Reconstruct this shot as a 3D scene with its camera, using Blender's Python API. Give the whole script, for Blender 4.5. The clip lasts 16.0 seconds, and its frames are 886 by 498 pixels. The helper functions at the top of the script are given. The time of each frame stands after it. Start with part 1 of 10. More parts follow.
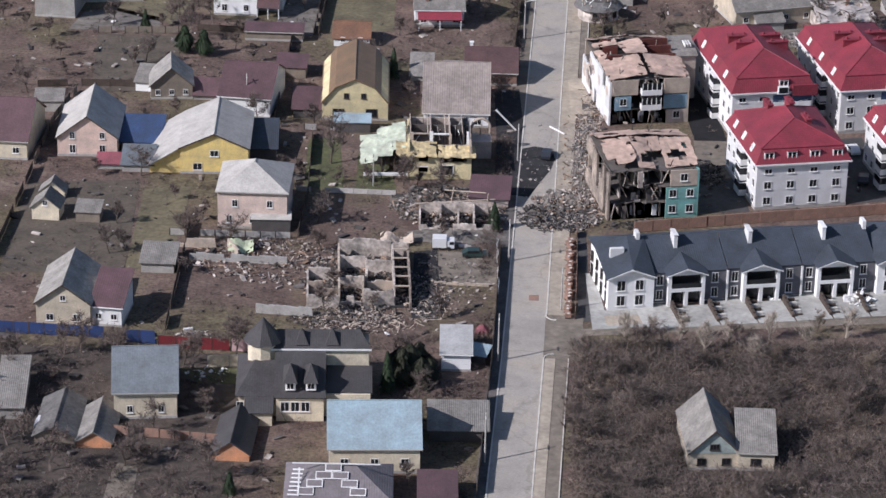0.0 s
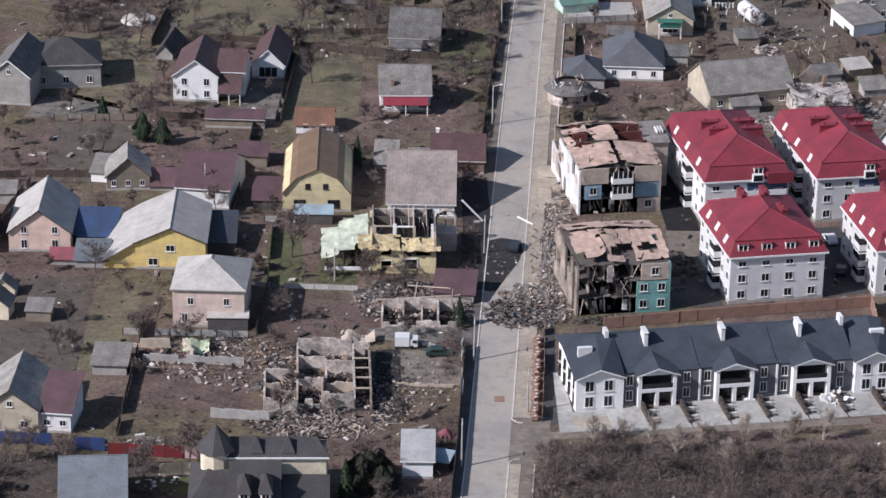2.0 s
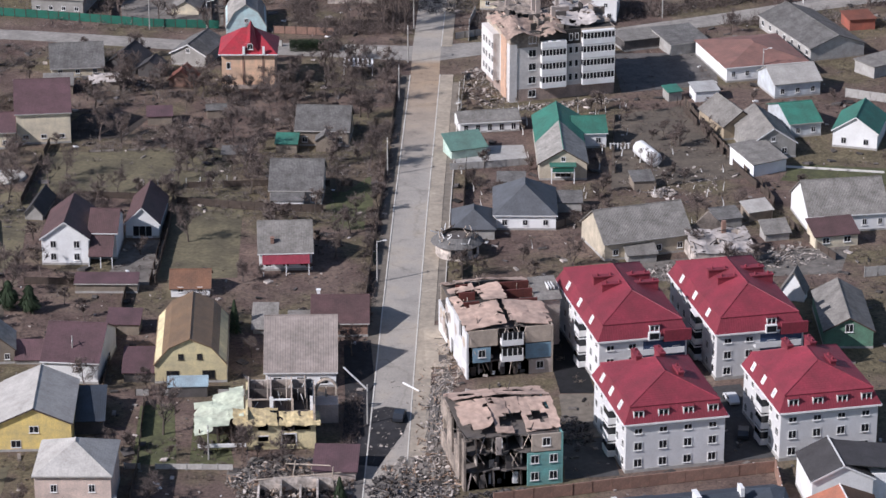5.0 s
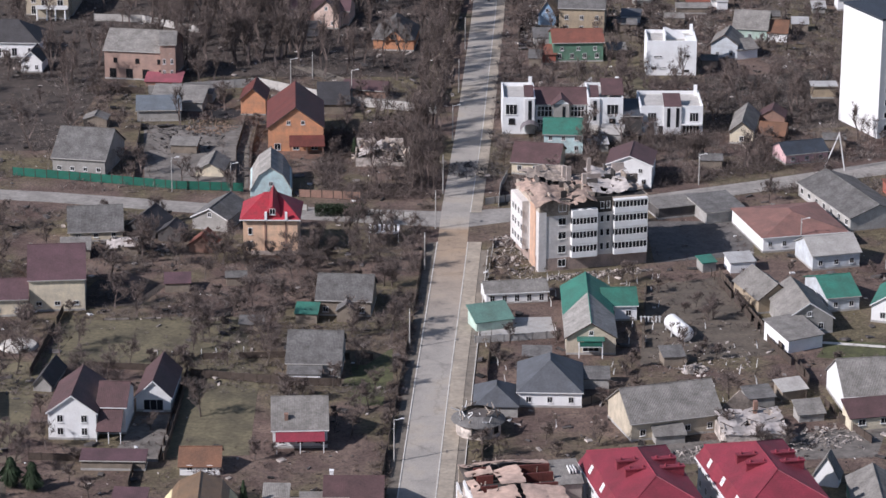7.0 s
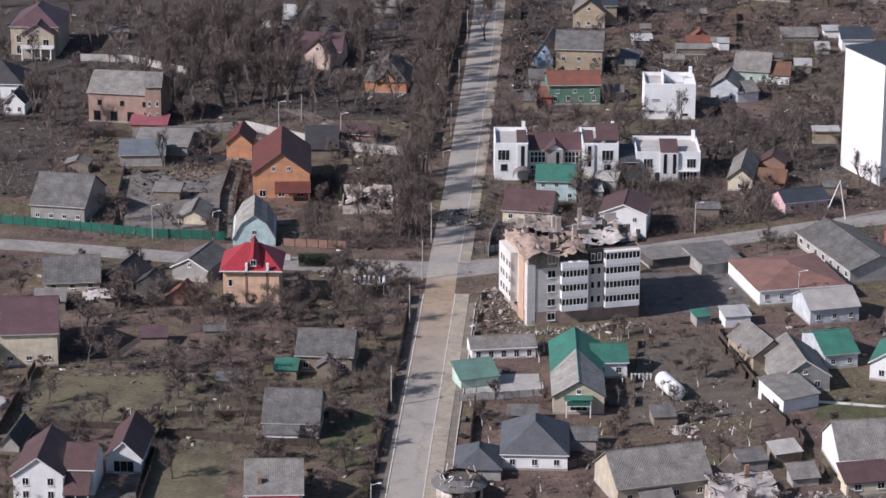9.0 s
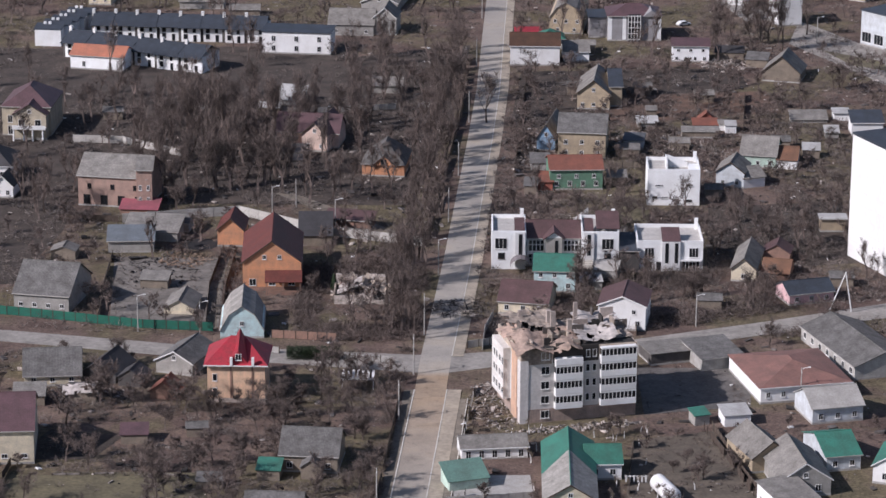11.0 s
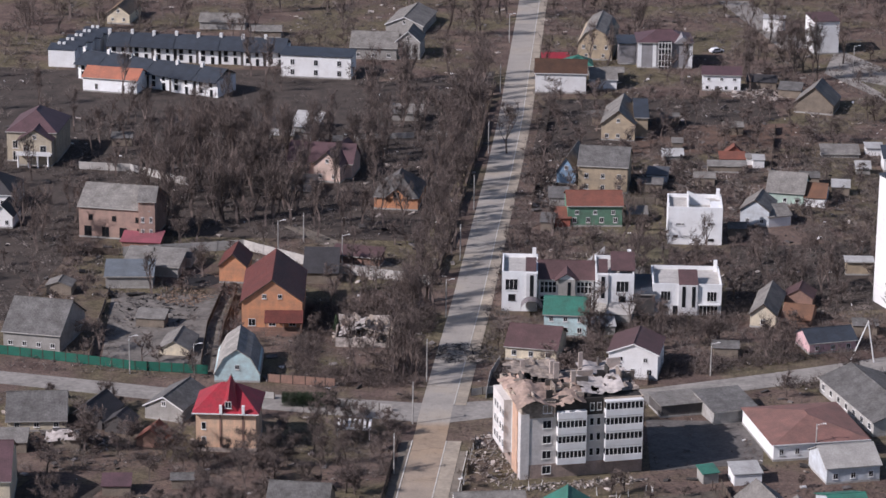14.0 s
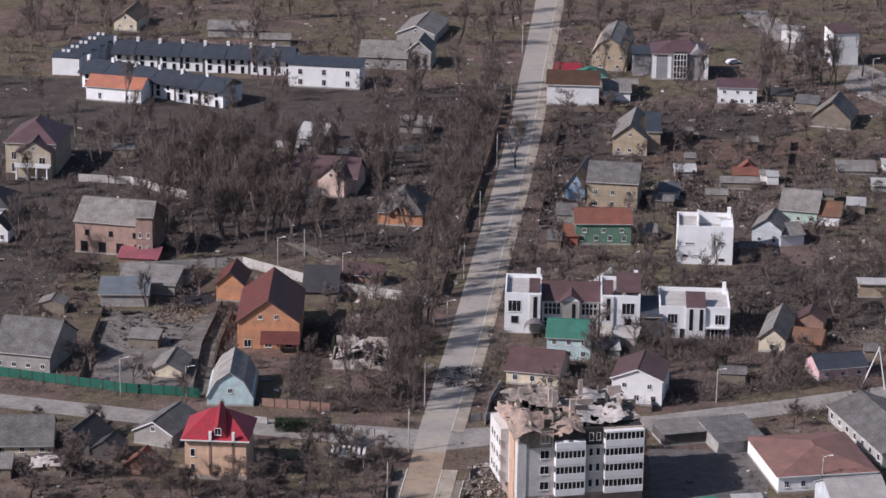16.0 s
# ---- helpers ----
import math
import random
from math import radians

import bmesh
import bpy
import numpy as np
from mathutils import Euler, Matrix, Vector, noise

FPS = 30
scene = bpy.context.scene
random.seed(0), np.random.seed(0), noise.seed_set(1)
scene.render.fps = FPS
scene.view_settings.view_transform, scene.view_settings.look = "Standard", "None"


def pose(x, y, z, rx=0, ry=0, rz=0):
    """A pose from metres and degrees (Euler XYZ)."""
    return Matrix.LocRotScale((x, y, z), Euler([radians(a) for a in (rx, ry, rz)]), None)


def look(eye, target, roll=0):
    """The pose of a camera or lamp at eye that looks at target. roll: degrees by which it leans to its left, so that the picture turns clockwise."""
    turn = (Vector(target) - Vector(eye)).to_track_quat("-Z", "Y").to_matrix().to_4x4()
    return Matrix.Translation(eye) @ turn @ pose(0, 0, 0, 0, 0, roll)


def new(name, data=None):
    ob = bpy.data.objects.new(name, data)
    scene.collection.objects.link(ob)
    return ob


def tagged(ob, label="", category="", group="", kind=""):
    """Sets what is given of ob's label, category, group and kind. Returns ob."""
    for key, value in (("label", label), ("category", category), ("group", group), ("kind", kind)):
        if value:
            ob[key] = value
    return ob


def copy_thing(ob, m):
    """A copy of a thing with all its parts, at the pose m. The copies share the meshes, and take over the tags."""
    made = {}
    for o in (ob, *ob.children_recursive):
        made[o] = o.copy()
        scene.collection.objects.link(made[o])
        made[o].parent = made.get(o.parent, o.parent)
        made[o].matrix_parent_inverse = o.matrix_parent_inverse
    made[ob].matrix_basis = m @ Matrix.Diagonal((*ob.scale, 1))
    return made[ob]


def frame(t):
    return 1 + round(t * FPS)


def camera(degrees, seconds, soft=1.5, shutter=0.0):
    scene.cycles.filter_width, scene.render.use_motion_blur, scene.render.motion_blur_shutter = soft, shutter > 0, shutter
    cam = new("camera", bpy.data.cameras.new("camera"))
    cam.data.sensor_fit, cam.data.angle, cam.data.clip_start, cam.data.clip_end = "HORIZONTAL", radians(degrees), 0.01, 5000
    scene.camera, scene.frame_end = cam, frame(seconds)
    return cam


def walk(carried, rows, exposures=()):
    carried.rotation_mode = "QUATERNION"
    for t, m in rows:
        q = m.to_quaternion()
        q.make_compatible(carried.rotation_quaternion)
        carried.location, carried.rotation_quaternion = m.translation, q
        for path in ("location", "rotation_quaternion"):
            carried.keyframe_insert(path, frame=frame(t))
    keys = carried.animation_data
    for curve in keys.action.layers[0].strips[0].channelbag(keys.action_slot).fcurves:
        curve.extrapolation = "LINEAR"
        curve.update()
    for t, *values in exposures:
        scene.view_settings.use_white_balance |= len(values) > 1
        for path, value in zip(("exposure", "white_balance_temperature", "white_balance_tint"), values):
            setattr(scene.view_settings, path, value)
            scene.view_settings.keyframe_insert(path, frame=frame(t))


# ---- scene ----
cam = camera(16.62, 16.0, soft=1.55)
PATH = (
    (0, look((0.00, -400.00, 208.12), (1.16, 54.22, -0.88), 1.29)),
    (0.5, look((0.71, -395.27, 208.01), (3.45, 58.95, -0.98), 1.23)),
    (1, look((1.70, -390.70, 207.81), (4.98, 64.78, 1.60), 1.16)),
    (1.5, look((3.07, -386.33, 207.50), (5.84, 71.25, 5.96), 1.07)),
    (2, look((4.29, -381.98, 207.34), (6.90, 76.02, 6.78), 1.01)),
    (2.5, look((5.38, -377.42, 207.25), (8.00, 80.57, 6.65), 0.97)),
    (3, look((6.69, -372.76, 207.18), (9.24, 85.33, 6.79), 0.89)),
    (3.5, look((8.01, -368.29, 207.22), (17.70, 90.45, 8.56), 0.47)),
    (4, look((9.32, -363.42, 207.25), (23.99, 96.49, 11.64), 0.17)),
    (4.5, look((10.90, -358.31, 207.18), (25.37, 103.49, 16.05), 0.13)),
    (5, look((12.44, -353.49, 206.98), (26.78, 110.79, 21.94), 0.06)),
    (5.2, look((13.11, -351.50, 206.95), (27.40, 113.72, 24.26), 0.04)),
    (7.3, look((20.55, -330.65, 205.79), (24.66, 142.19, 43.29), 0.25)),
    (7.5, look((21.24, -328.72, 205.74), (25.33, 144.11, 43.20), 0.27)),
    (8, look((23.04, -323.80, 205.54), (27.08, 149.00, 42.93), 0.22)),
    (8.5, look((24.79, -318.82, 205.29), (28.54, 154.13, 43.11), 0.16)),
    (9, look((26.39, -313.91, 205.07), (28.02, 160.01, 45.71), 0.22)),
    (9.5, look((28.08, -308.88, 204.97), (29.43, 166.01, 48.51), 0.19)),
    (10, look((29.46, -304.19, 204.99), (28.81, 171.63, 51.37), 0.28)),
    (10.2, look((30.12, -302.35, 205.02), (28.30, 173.79, 52.40), 0.27)),
    (12.3, look((38.40, -282.74, 206.58), (35.37, 194.72, 58.16), 0.33)),
    (12.5, look((39.08, -281.01, 206.60), (36.05, 196.36, 57.93), 0.35)),
    (13, look((40.69, -276.94, 206.52), (32.77, 200.25, 57.43), 0.50)),
    (13.5, look((42.96, -272.91, 206.36), (29.54, 204.04, 56.90), 0.68)),
    (14, look((44.84, -268.67, 206.16), (31.51, 208.23, 56.53), 0.66)),
    (14.5, look((46.46, -264.52, 206.18), (33.36, 212.32, 56.32), 0.68)),
    (15, look((48.00, -260.18, 206.43), (32.78, 216.50, 56.26), 0.73)),
    (15.5, look((49.56, -256.15, 206.64), (30.64, 220.30, 56.18), 0.86)),
    (16, look((51.09, -251.96, 206.64), (32.13, 224.45, 56.07), 0.84)),
)
walk(cam, PATH, [(0.0, 0.51, 5900, 15.5), (6.0, 0.5, 5950, 16.0), (11.0, 0.36, 6020, 18.5), (16.0, 0.31, 6050, 19.5)])

# ---- light: a clear early-spring sun from the south-west, open sky
SUN_AZ, SUN_EL = radians(-116.0), radians(35.0)
world = bpy.data.worlds.new("sky")
scene.world = world
world.use_nodes = True
wn = world.node_tree.nodes
sky = wn.new("ShaderNodeTexSky")
sky.sky_type, sky.sun_disc = "NISHITA", False
sky.sun_elevation, sky.sun_rotation = SUN_EL, SUN_AZ
wn["Background"].inputs["Strength"].default_value = 0.070
world.node_tree.links.new(sky.outputs["Color"], wn["Background"].inputs["Color"])
sun = new("sun", bpy.data.lights.new("sun", "SUN"))
sun.data.energy, sun.data.angle, sun.data.color = 3.85, radians(0.6), (1.0, 0.955, 0.91)
to_sun = Vector((math.sin(SUN_AZ) * math.cos(SUN_EL), math.cos(SUN_AZ) * math.cos(SUN_EL), math.sin(SUN_EL)))
sun.matrix_world = look(to_sun * 300, (0, 0, 0))

# ---- materials
MATS = {}


def material(name, colour, rough=0.8, vary=0.25, grain=6.0, patch=0.6, bump=0.15, rib=None, rib_step=0.4, metal=0.0, dirt=0.35, spec=0.3, island=None):
    """A weathered surface: fine grain, broad patches, a per-object shade, and ribs along one local axis where asked."""
    m = bpy.data.materials.new(name)
    m.use_nodes = True
    n, link = m.node_tree.nodes, m.node_tree.links.new
    b = n["Principled BSDF"]
    co = n.new("ShaderNodeTexCoord").outputs["Object"]
    info = n.new("ShaderNodeObjectInfo")
    fine, broad = n.new("ShaderNodeTexNoise"), n.new("ShaderNodeTexNoise")
    fine.inputs["Scale"].default_value, fine.inputs["Detail"].default_value = grain, 4
    broad.inputs["Scale"].default_value, broad.inputs["Detail"].default_value = patch, 6
    broad.inputs["Roughness"].default_value = 0.65
    for tex in (fine, broad):
        link(co, tex.inputs["Vector"])
    ramp = n.new("ShaderNodeValToRGB")
    c = Vector(colour)
    ramp.color_ramp.elements[0].position, ramp.color_ramp.elements[1].position = 0.3, 0.72
    grey = sum(colour) / 3
    low = c * (1 - vary) * (1 - dirt) + Vector((grey * 0.95, grey * 0.86, grey * 0.75)) * dirt * (1 - vary)
    ramp.color_ramp.elements[0].color = (*low, 1)
    ramp.color_ramp.elements[1].color = (*(c * (1 + vary * 0.35)), 1)
    link(broad.outputs["Fac"], ramp.inputs["Fac"])
    mix = n.new("ShaderNodeMix")
    mix.data_type, mix.blend_type = "RGBA", "MULTIPLY"
    mix.inputs["Factor"].default_value = 1.0
    shade = n.new("ShaderNodeMapRange")
    shade.inputs["From Min"].default_value, shade.inputs["From Max"].default_value = 0.25, 0.75
    shade.inputs["To Min"].default_value, shade.inputs["To Max"].default_value = 1 - vary * 0.7, 1 + vary * 0.4
    link(fine.outputs["Fac"], shade.inputs["Value"])
    per = n.new("ShaderNodeMapRange")
    per.inputs["To Min"].default_value, per.inputs["To Max"].default_value = 0.9, 1.08
    link(info.outputs["Random"], per.inputs["Value"])
    mul = n.new("ShaderNodeMath")
    mul.operation = "MULTIPLY"
    link(shade.outputs["Result"], mul.inputs[0])
    link(per.outputs["Result"], mul.inputs[1])
    link(ramp.outputs["Color"], mix.inputs["A"])
    link(mul.outputs["Value"], mix.inputs["B"])
    height = fine.outputs["Fac"]
    if island:
        geo, tint = n.new("ShaderNodeNewGeometry"), n.new("ShaderNodeMapRange")
        tint.inputs["To Min"].default_value, tint.inputs["To Max"].default_value = island
        link(geo.outputs["Random Per Island"], tint.inputs["Value"])
        more = n.new("ShaderNodeMath")
        more.operation = "MULTIPLY"
        link(mul.outputs["Value"], more.inputs[0])
        link(tint.outputs["Result"], more.inputs[1])
        link(more.outputs["Value"], mix.inputs["B"])
    last = mix.outputs["Result"]
    if rib:
        wave = n.new("ShaderNodeTexWave")
        wave.wave_type, wave.bands_direction = "BANDS", rib
        wave.inputs["Scale"].default_value = 0.314 / rib_step
        wave.inputs["Distortion"].default_value = 0.0
        link(co, wave.inputs["Vector"])
        add = n.new("ShaderNodeMath")
        add.operation = "ADD"
        link(wave.outputs["Fac"], add.inputs[0])
        link(fine.outputs["Fac"], add.inputs[1])
        height = add.outputs["Value"]
    bm = n.new("ShaderNodeBump")
    bm.inputs["Strength"].default_value, bm.inputs["Distance"].default_value = bump * 2, 0.06
    link(height, bm.inputs["Height"])
    link(bm.outputs["Normal"], b.inputs["Normal"])
    link(last, b.inputs["Base Color"])
    b.inputs["Roughness"].default_value, b.inputs["Metallic"].default_value = rough, metal
    b.inputs["Specular IOR Level"].default_value = spec
    MATS[name] = m
    return m


for name, colour, *more in (
        ("cream", (0.71, 0.61, 0.44)), ("beige", (0.54, 0.46, 0.34)), ("pink", (0.72, 0.55, 0.46)),
        ("salmon", (0.76, 0.55, 0.45)), ("yellow", (0.78, 0.58, 0.19)), ("paleyellow", (0.74, 0.62, 0.34)), ("orange", (0.64, 0.285, 0.14)),
        ("greyw", (0.36, 0.34, 0.31)), ("darkw", (0.10, 0.09, 0.085)), ("brick", (0.32, 0.185, 0.135)), ("wood", (0.26, 0.21, 0.16)),
        ("lightblue", (0.50, 0.66, 0.66)), ("blue", (0.22, 0.36, 0.52)), ("greyroofhip", (0.20, 0.175, 0.18)), ("mint", (0.48, 0.62, 0.52)), ("greenw", (0.135, 0.27, 0.18)),
        ("teal", (0.18, 0.43, 0.39)), ("redw", (0.40, 0.12, 0.08)), ("tan", (0.46, 0.36, 0.24)), ("rosybrick", (0.43, 0.28, 0.22)), ("pinkw", (0.66, 0.42, 0.42)), ("sage", (0.34, 0.40, 0.37)), ("palelime", (0.52, 0.58, 0.38)),
        ("lightgreyblue", (0.55, 0.58, 0.60)), ("peach", (0.78, 0.50, 0.32)), ("concrete", (0.42, 0.40, 0.37)),
        ("rubblewall", (0.50, 0.41, 0.355)), ("char", (0.05, 0.044, 0.04)), ("soot", (0.13, 0.11, 0.098)), ("fadedblue", (0.20, 0.33, 0.42)), ("plaster", (0.52, 0.42, 0.33)), ("purplecladding", (0.14, 0.14, 0.16))):
    material(name, colour, 0.88, 0.28, 5.0, 0.5, 0.12)
for name, colour in (("white", (0.80, 0.79, 0.77)), ("flatwall", (0.66, 0.65, 0.64)), ("villawhite", (0.84, 0.84, 0.83))):
    material(name, colour, 0.85, 0.13, 4.0, 0.3, 0.08, dirt=0.25)
for name, colour, rough in (
        ("bluegrey", (0.165, 0.185, 0.20), 0.6), ("paleblue", (0.30, 0.39, 0.43), 0.5), ("slate", (0.056, 0.066, 0.082), 0.6),
        ("hipgrey", (0.20, 0.175, 0.18), 0.7), ("darkgrey", (0.07, 0.065, 0.065), 0.7), ("purple", (0.13, 0.075, 0.08), 0.5), ("maroon", (0.125, 0.072, 0.070), 0.6),
        ("red", (0.36, 0.03, 0.045), 0.5), ("redbrown", (0.16, 0.05, 0.04), 0.55), ("brownmetal", (0.22, 0.14, 0.08), 0.5),
        ("rustbrown", (0.195, 0.10, 0.06), 0.7), ("rust", (0.225, 0.085, 0.058), 0.75), ("greymetal", (0.46, 0.43, 0.39), 0.7), ("midslate", (0.12, 0.125, 0.135), 0.6),
        ("hallroof", (0.25, 0.13, 0.105), 0.6), ("green", (0.05, 0.19, 0.137), 0.55), ("palegreen", (0.13, 0.235, 0.19), 0.6), ("navy", (0.05, 0.08, 0.16), 0.5), ("pinkroof", (0.30, 0.09, 0.11), 0.6),
        ("orangesheet", (0.50, 0.185, 0.11), 0.6), ("darkbrown", (0.10, 0.055, 0.035), 0.6), ("paleroof", (0.45, 0.44, 0.42), 0.7)):
    for axis in "XY":
        material(name + axis, colour, rough, 0.26, 3.0, 0.35, 0.12, axis, 0.35, 0.0, 0.28, 0.2)
for axis in "XY":
    material("asbestos" + axis, (0.255, 0.235, 0.21), 0.9, 0.38, 2.5, 0.45, 0.3, axis, 0.3, 0, 0.4, 0.2)
    material("palesbestos" + axis, (0.36, 0.335, 0.30), 0.9, 0.38, 2.5, 0.45, 0.3, axis, 0.3, 0, 0.4, 0.2)
    material("darkasbestos" + axis, (0.175, 0.165, 0.155), 0.9, 0.42, 2.5, 0.45, 0.3, axis, 0.3, 0, 0.4, 0.2)
    material("mossy" + axis, (0.20, 0.20, 0.15), 0.9, 0.5, 2.0, 0.6, 0.3, axis, 0.3, 0, 0.4, 0.2)
    material("barn" + axis, (0.30, 0.25, 0.22), 0.85, 0.3, 1.6, 0.3, 0.3, axis, 0.42, 0, 0.3, 0.2)
for axis in "XY":
    material("crimson" + axis, (0.25, 0.033, 0.05), 0.65, 0.3, 3.0, 0.25, 0.12, axis, 0.4, 0, 0.15, 0.4)
material("frame", (0.75, 0.74, 0.72), 0.5, 0.1)
material("darkframe", (0.05, 0.04, 0.035), 0.6, 0.1)
material("darkasphalt", (0.075, 0.072, 0.072), 0.9, 0.3, 1.2, 0.15, 0.1)
material("sand", (0.43, 0.36, 0.275), 0.95, 0.3, 1.2, 0.25, 0.2)
material("oldasphalt", (0.33, 0.30, 0.265), 0.95, 0.35, 1.0, 0.2, 0.2)
material("kerb", (0.64, 0.60, 0.53), 0.9, 0.25)
material("bark", (0.12, 0.095, 0.075), 0.95, 0.3, 4, 1, 0.3)
material("twig", (0.165, 0.125, 0.108), 0.95, 0.35, 3, 0.15, 0.0, island=(0.45, 1.5))
material("greytwig", (0.20, 0.165, 0.145), 0.95, 0.35, 3, 0.15, 0.0, island=(0.45, 1.5))
material("drystalk", (0.27, 0.20, 0.145), 0.95, 0.35, 3, 0.15, 0.0, island=(0.5, 1.5))
material("paletwig", (0.27, 0.21, 0.16), 0.95, 0.35, 3, 0.5, 0.1)
material("birch", (0.50, 0.47, 0.42), 0.9, 0.4, 3, 1.5, 0.1)
material("drabneedle", (0.042, 0.044, 0.026), 0.9, 0.4, 3, 1, 0.1)
material("needle", (0.035, 0.055, 0.025), 0.9, 0.4, 3, 1, 0.1)
material("fencewood", (0.095, 0.07, 0.055), 0.9, 0.35)
material("debris", (0.33, 0.285, 0.25), 0.95, 0.5, 1.0, 0.6, 0.1, island=(0.2, 2.1))
material("ruinwall", (0.63, 0.545, 0.475), 0.95, 0.65, 1.6, 0.45, 0.3, dirt=0.5)
material("dirtyplaster", (0.37, 0.30, 0.245), 0.95, 0.6, 1.6, 0.3, 0.3)
material("blockwall", (0.66, 0.62, 0.585), 0.9, 0.18, 2.0, 0.3, 0.1)
material("dust", (0.215, 0.19, 0.165), 1.0, 0.45, 0.9, 0.25, 0.3)
# dark soil; its colour also stands for shade among the western sheds
material("darkshadesoil", (0.085, 0.066, 0.054), 1.0, 0.45, 1.2, 0.2, 0.3)
material("nearblackground", (0.014, 0.014, 0.016), 0.9, 0.5, 0.8, 0.25, 0.3)
# burnt ground; the colour also deepens the shadow beside the house shell
material("burntshadeground", (0.035, 0.033, 0.035), 0.95, 0.5, 0.8, 0.25, 0.3)
material("darkdebris", (0.085, 0.075, 0.07), 0.95, 0.6, 1.0, 0.6, 0.1, island=(0.3, 2.2))
material("timberbits", (0.26, 0.175, 0.12), 0.95, 0.5, 1.0, 0.6, 0.1, island=(0.35, 1.9))
material("terracestone", (0.42, 0.41, 0.375), 0.9, 0.3, 1.2, 0.25, 0.05)
material("whitetwig", (0.43, 0.36, 0.29), 0.95, 0.3, 3, 0.5, 0.0)
material("darktwig", (0.15, 0.116, 0.10), 0.95, 0.35, 3, 0.15, 0.0, island=(0.4, 1.7))
material("paving", (0.50, 0.47, 0.43), 0.9, 0.2, 2, 0.5, 0.05)
material("lawn", (0.115, 0.118, 0.052), 1.0, 0.45, 1.5, 0.3, 0.2)
material("drygrass", (0.175, 0.148, 0.088), 1.0, 0.45, 1.2, 0.14, 0.2)
material("soil", (0.13, 0.105, 0.08), 1.0, 0.35, 1.5, 0.3, 0.2)
material("asphaltsoil", (0.15, 0.135, 0.125), 1.0, 0.4, 1.5, 0.3, 0.2)
material("redsoil", (0.17, 0.105, 0.075), 1.0, 0.35, 1.2, 0.2, 0.2)
material("path", (0.22, 0.185, 0.145), 1.0, 0.35, 1.0, 0.3, 0.2)
material("greensheet2", (0.018, 0.145, 0.10), 0.5, 0.2)
material("rubber", (0.02, 0.02, 0.02), 0.9, 0.2)
material("glass", (0.02, 0.022, 0.026), 0.15, 0.2, 2, 0.5, 0.0, spec=0.35)


def ground_material():
    m = bpy.data.materials.new("ground")
    m.use_nodes = True
    n, link = m.node_tree.nodes, m.node_tree.links.new
    b = n["Principled BSDF"]
    co = n.new("ShaderNodeTexCoord").outputs["Object"]

    def tex(scale, detail=6, rough=0.6):
        t = n.new("ShaderNodeTexNoise")
        t.inputs["Scale"].default_value, t.inputs["Detail"].default_value, t.inputs["Roughness"].default_value = scale, detail, rough
        link(co, t.inputs["Vector"])
        return t.outputs["Fac"]

    def ramp(fac, *stops):
        r = n.new("ShaderNodeValToRGB")
        while len(r.color_ramp.elements) < len(stops):
            r.color_ramp.elements.new(0.5)
        for e, (p, c) in zip(r.color_ramp.elements, stops):
            e.position, e.color = p, (*c, 1)
        link(fac, r.inputs["Fac"])
        return r.outputs["Color"]

    def mix(kind, fac, a, c):
        x = n.new("ShaderNodeMix")
        x.data_type, x.blend_type = "RGBA", kind
        if isinstance(fac, float):
            x.inputs["Factor"].default_value = fac
        else:
            link(fac, x.inputs["Factor"])
        link(a, x.inputs["A"])
        link(c, x.inputs["B"])
        return x.outputs["Result"]

    soil = ramp(tex(0.09, 8, 0.7), (0.30, (0.068, 0.046, 0.039)), (0.46, (0.121, 0.086, 0.073)), (0.60, (0.173, 0.126, 0.102)), (0.74, (0.24, 0.185, 0.145)))
    grass = ramp(tex(0.35, 7, 0.7), (0.35, (0.085, 0.071, 0.047)), (0.7, (0.19, 0.158, 0.10)))
    where = ramp(tex(0.035, 5, 0.6), (0.46, (0, 0, 0)), (0.58, (1, 1, 1)))
    base = mix("MIX", where, soil, grass)
    speck = ramp(tex(1.6, 5, 0.75), (0.34, (0.45, 0.45, 0.45)), (0.5, (1, 1, 1)), (0.66, (1.35, 1.3, 1.22)))
    out = mix("MULTIPLY", 0.9, base, speck)
    link(out, b.inputs["Base Color"])
    bm = n.new("ShaderNodeBump")
    bm.inputs["Strength"].default_value, bm.inputs["Distance"].default_value = 0.7, 0.35
    link(tex(0.9, 6, 0.7), bm.inputs["Height"])
    link(bm.outputs["Normal"], b.inputs["Normal"])
    b.inputs["Roughness"].default_value, b.inputs["Specular IOR Level"].default_value = 1.0, 0.1
    return m


MATS["ground"] = ground_material()


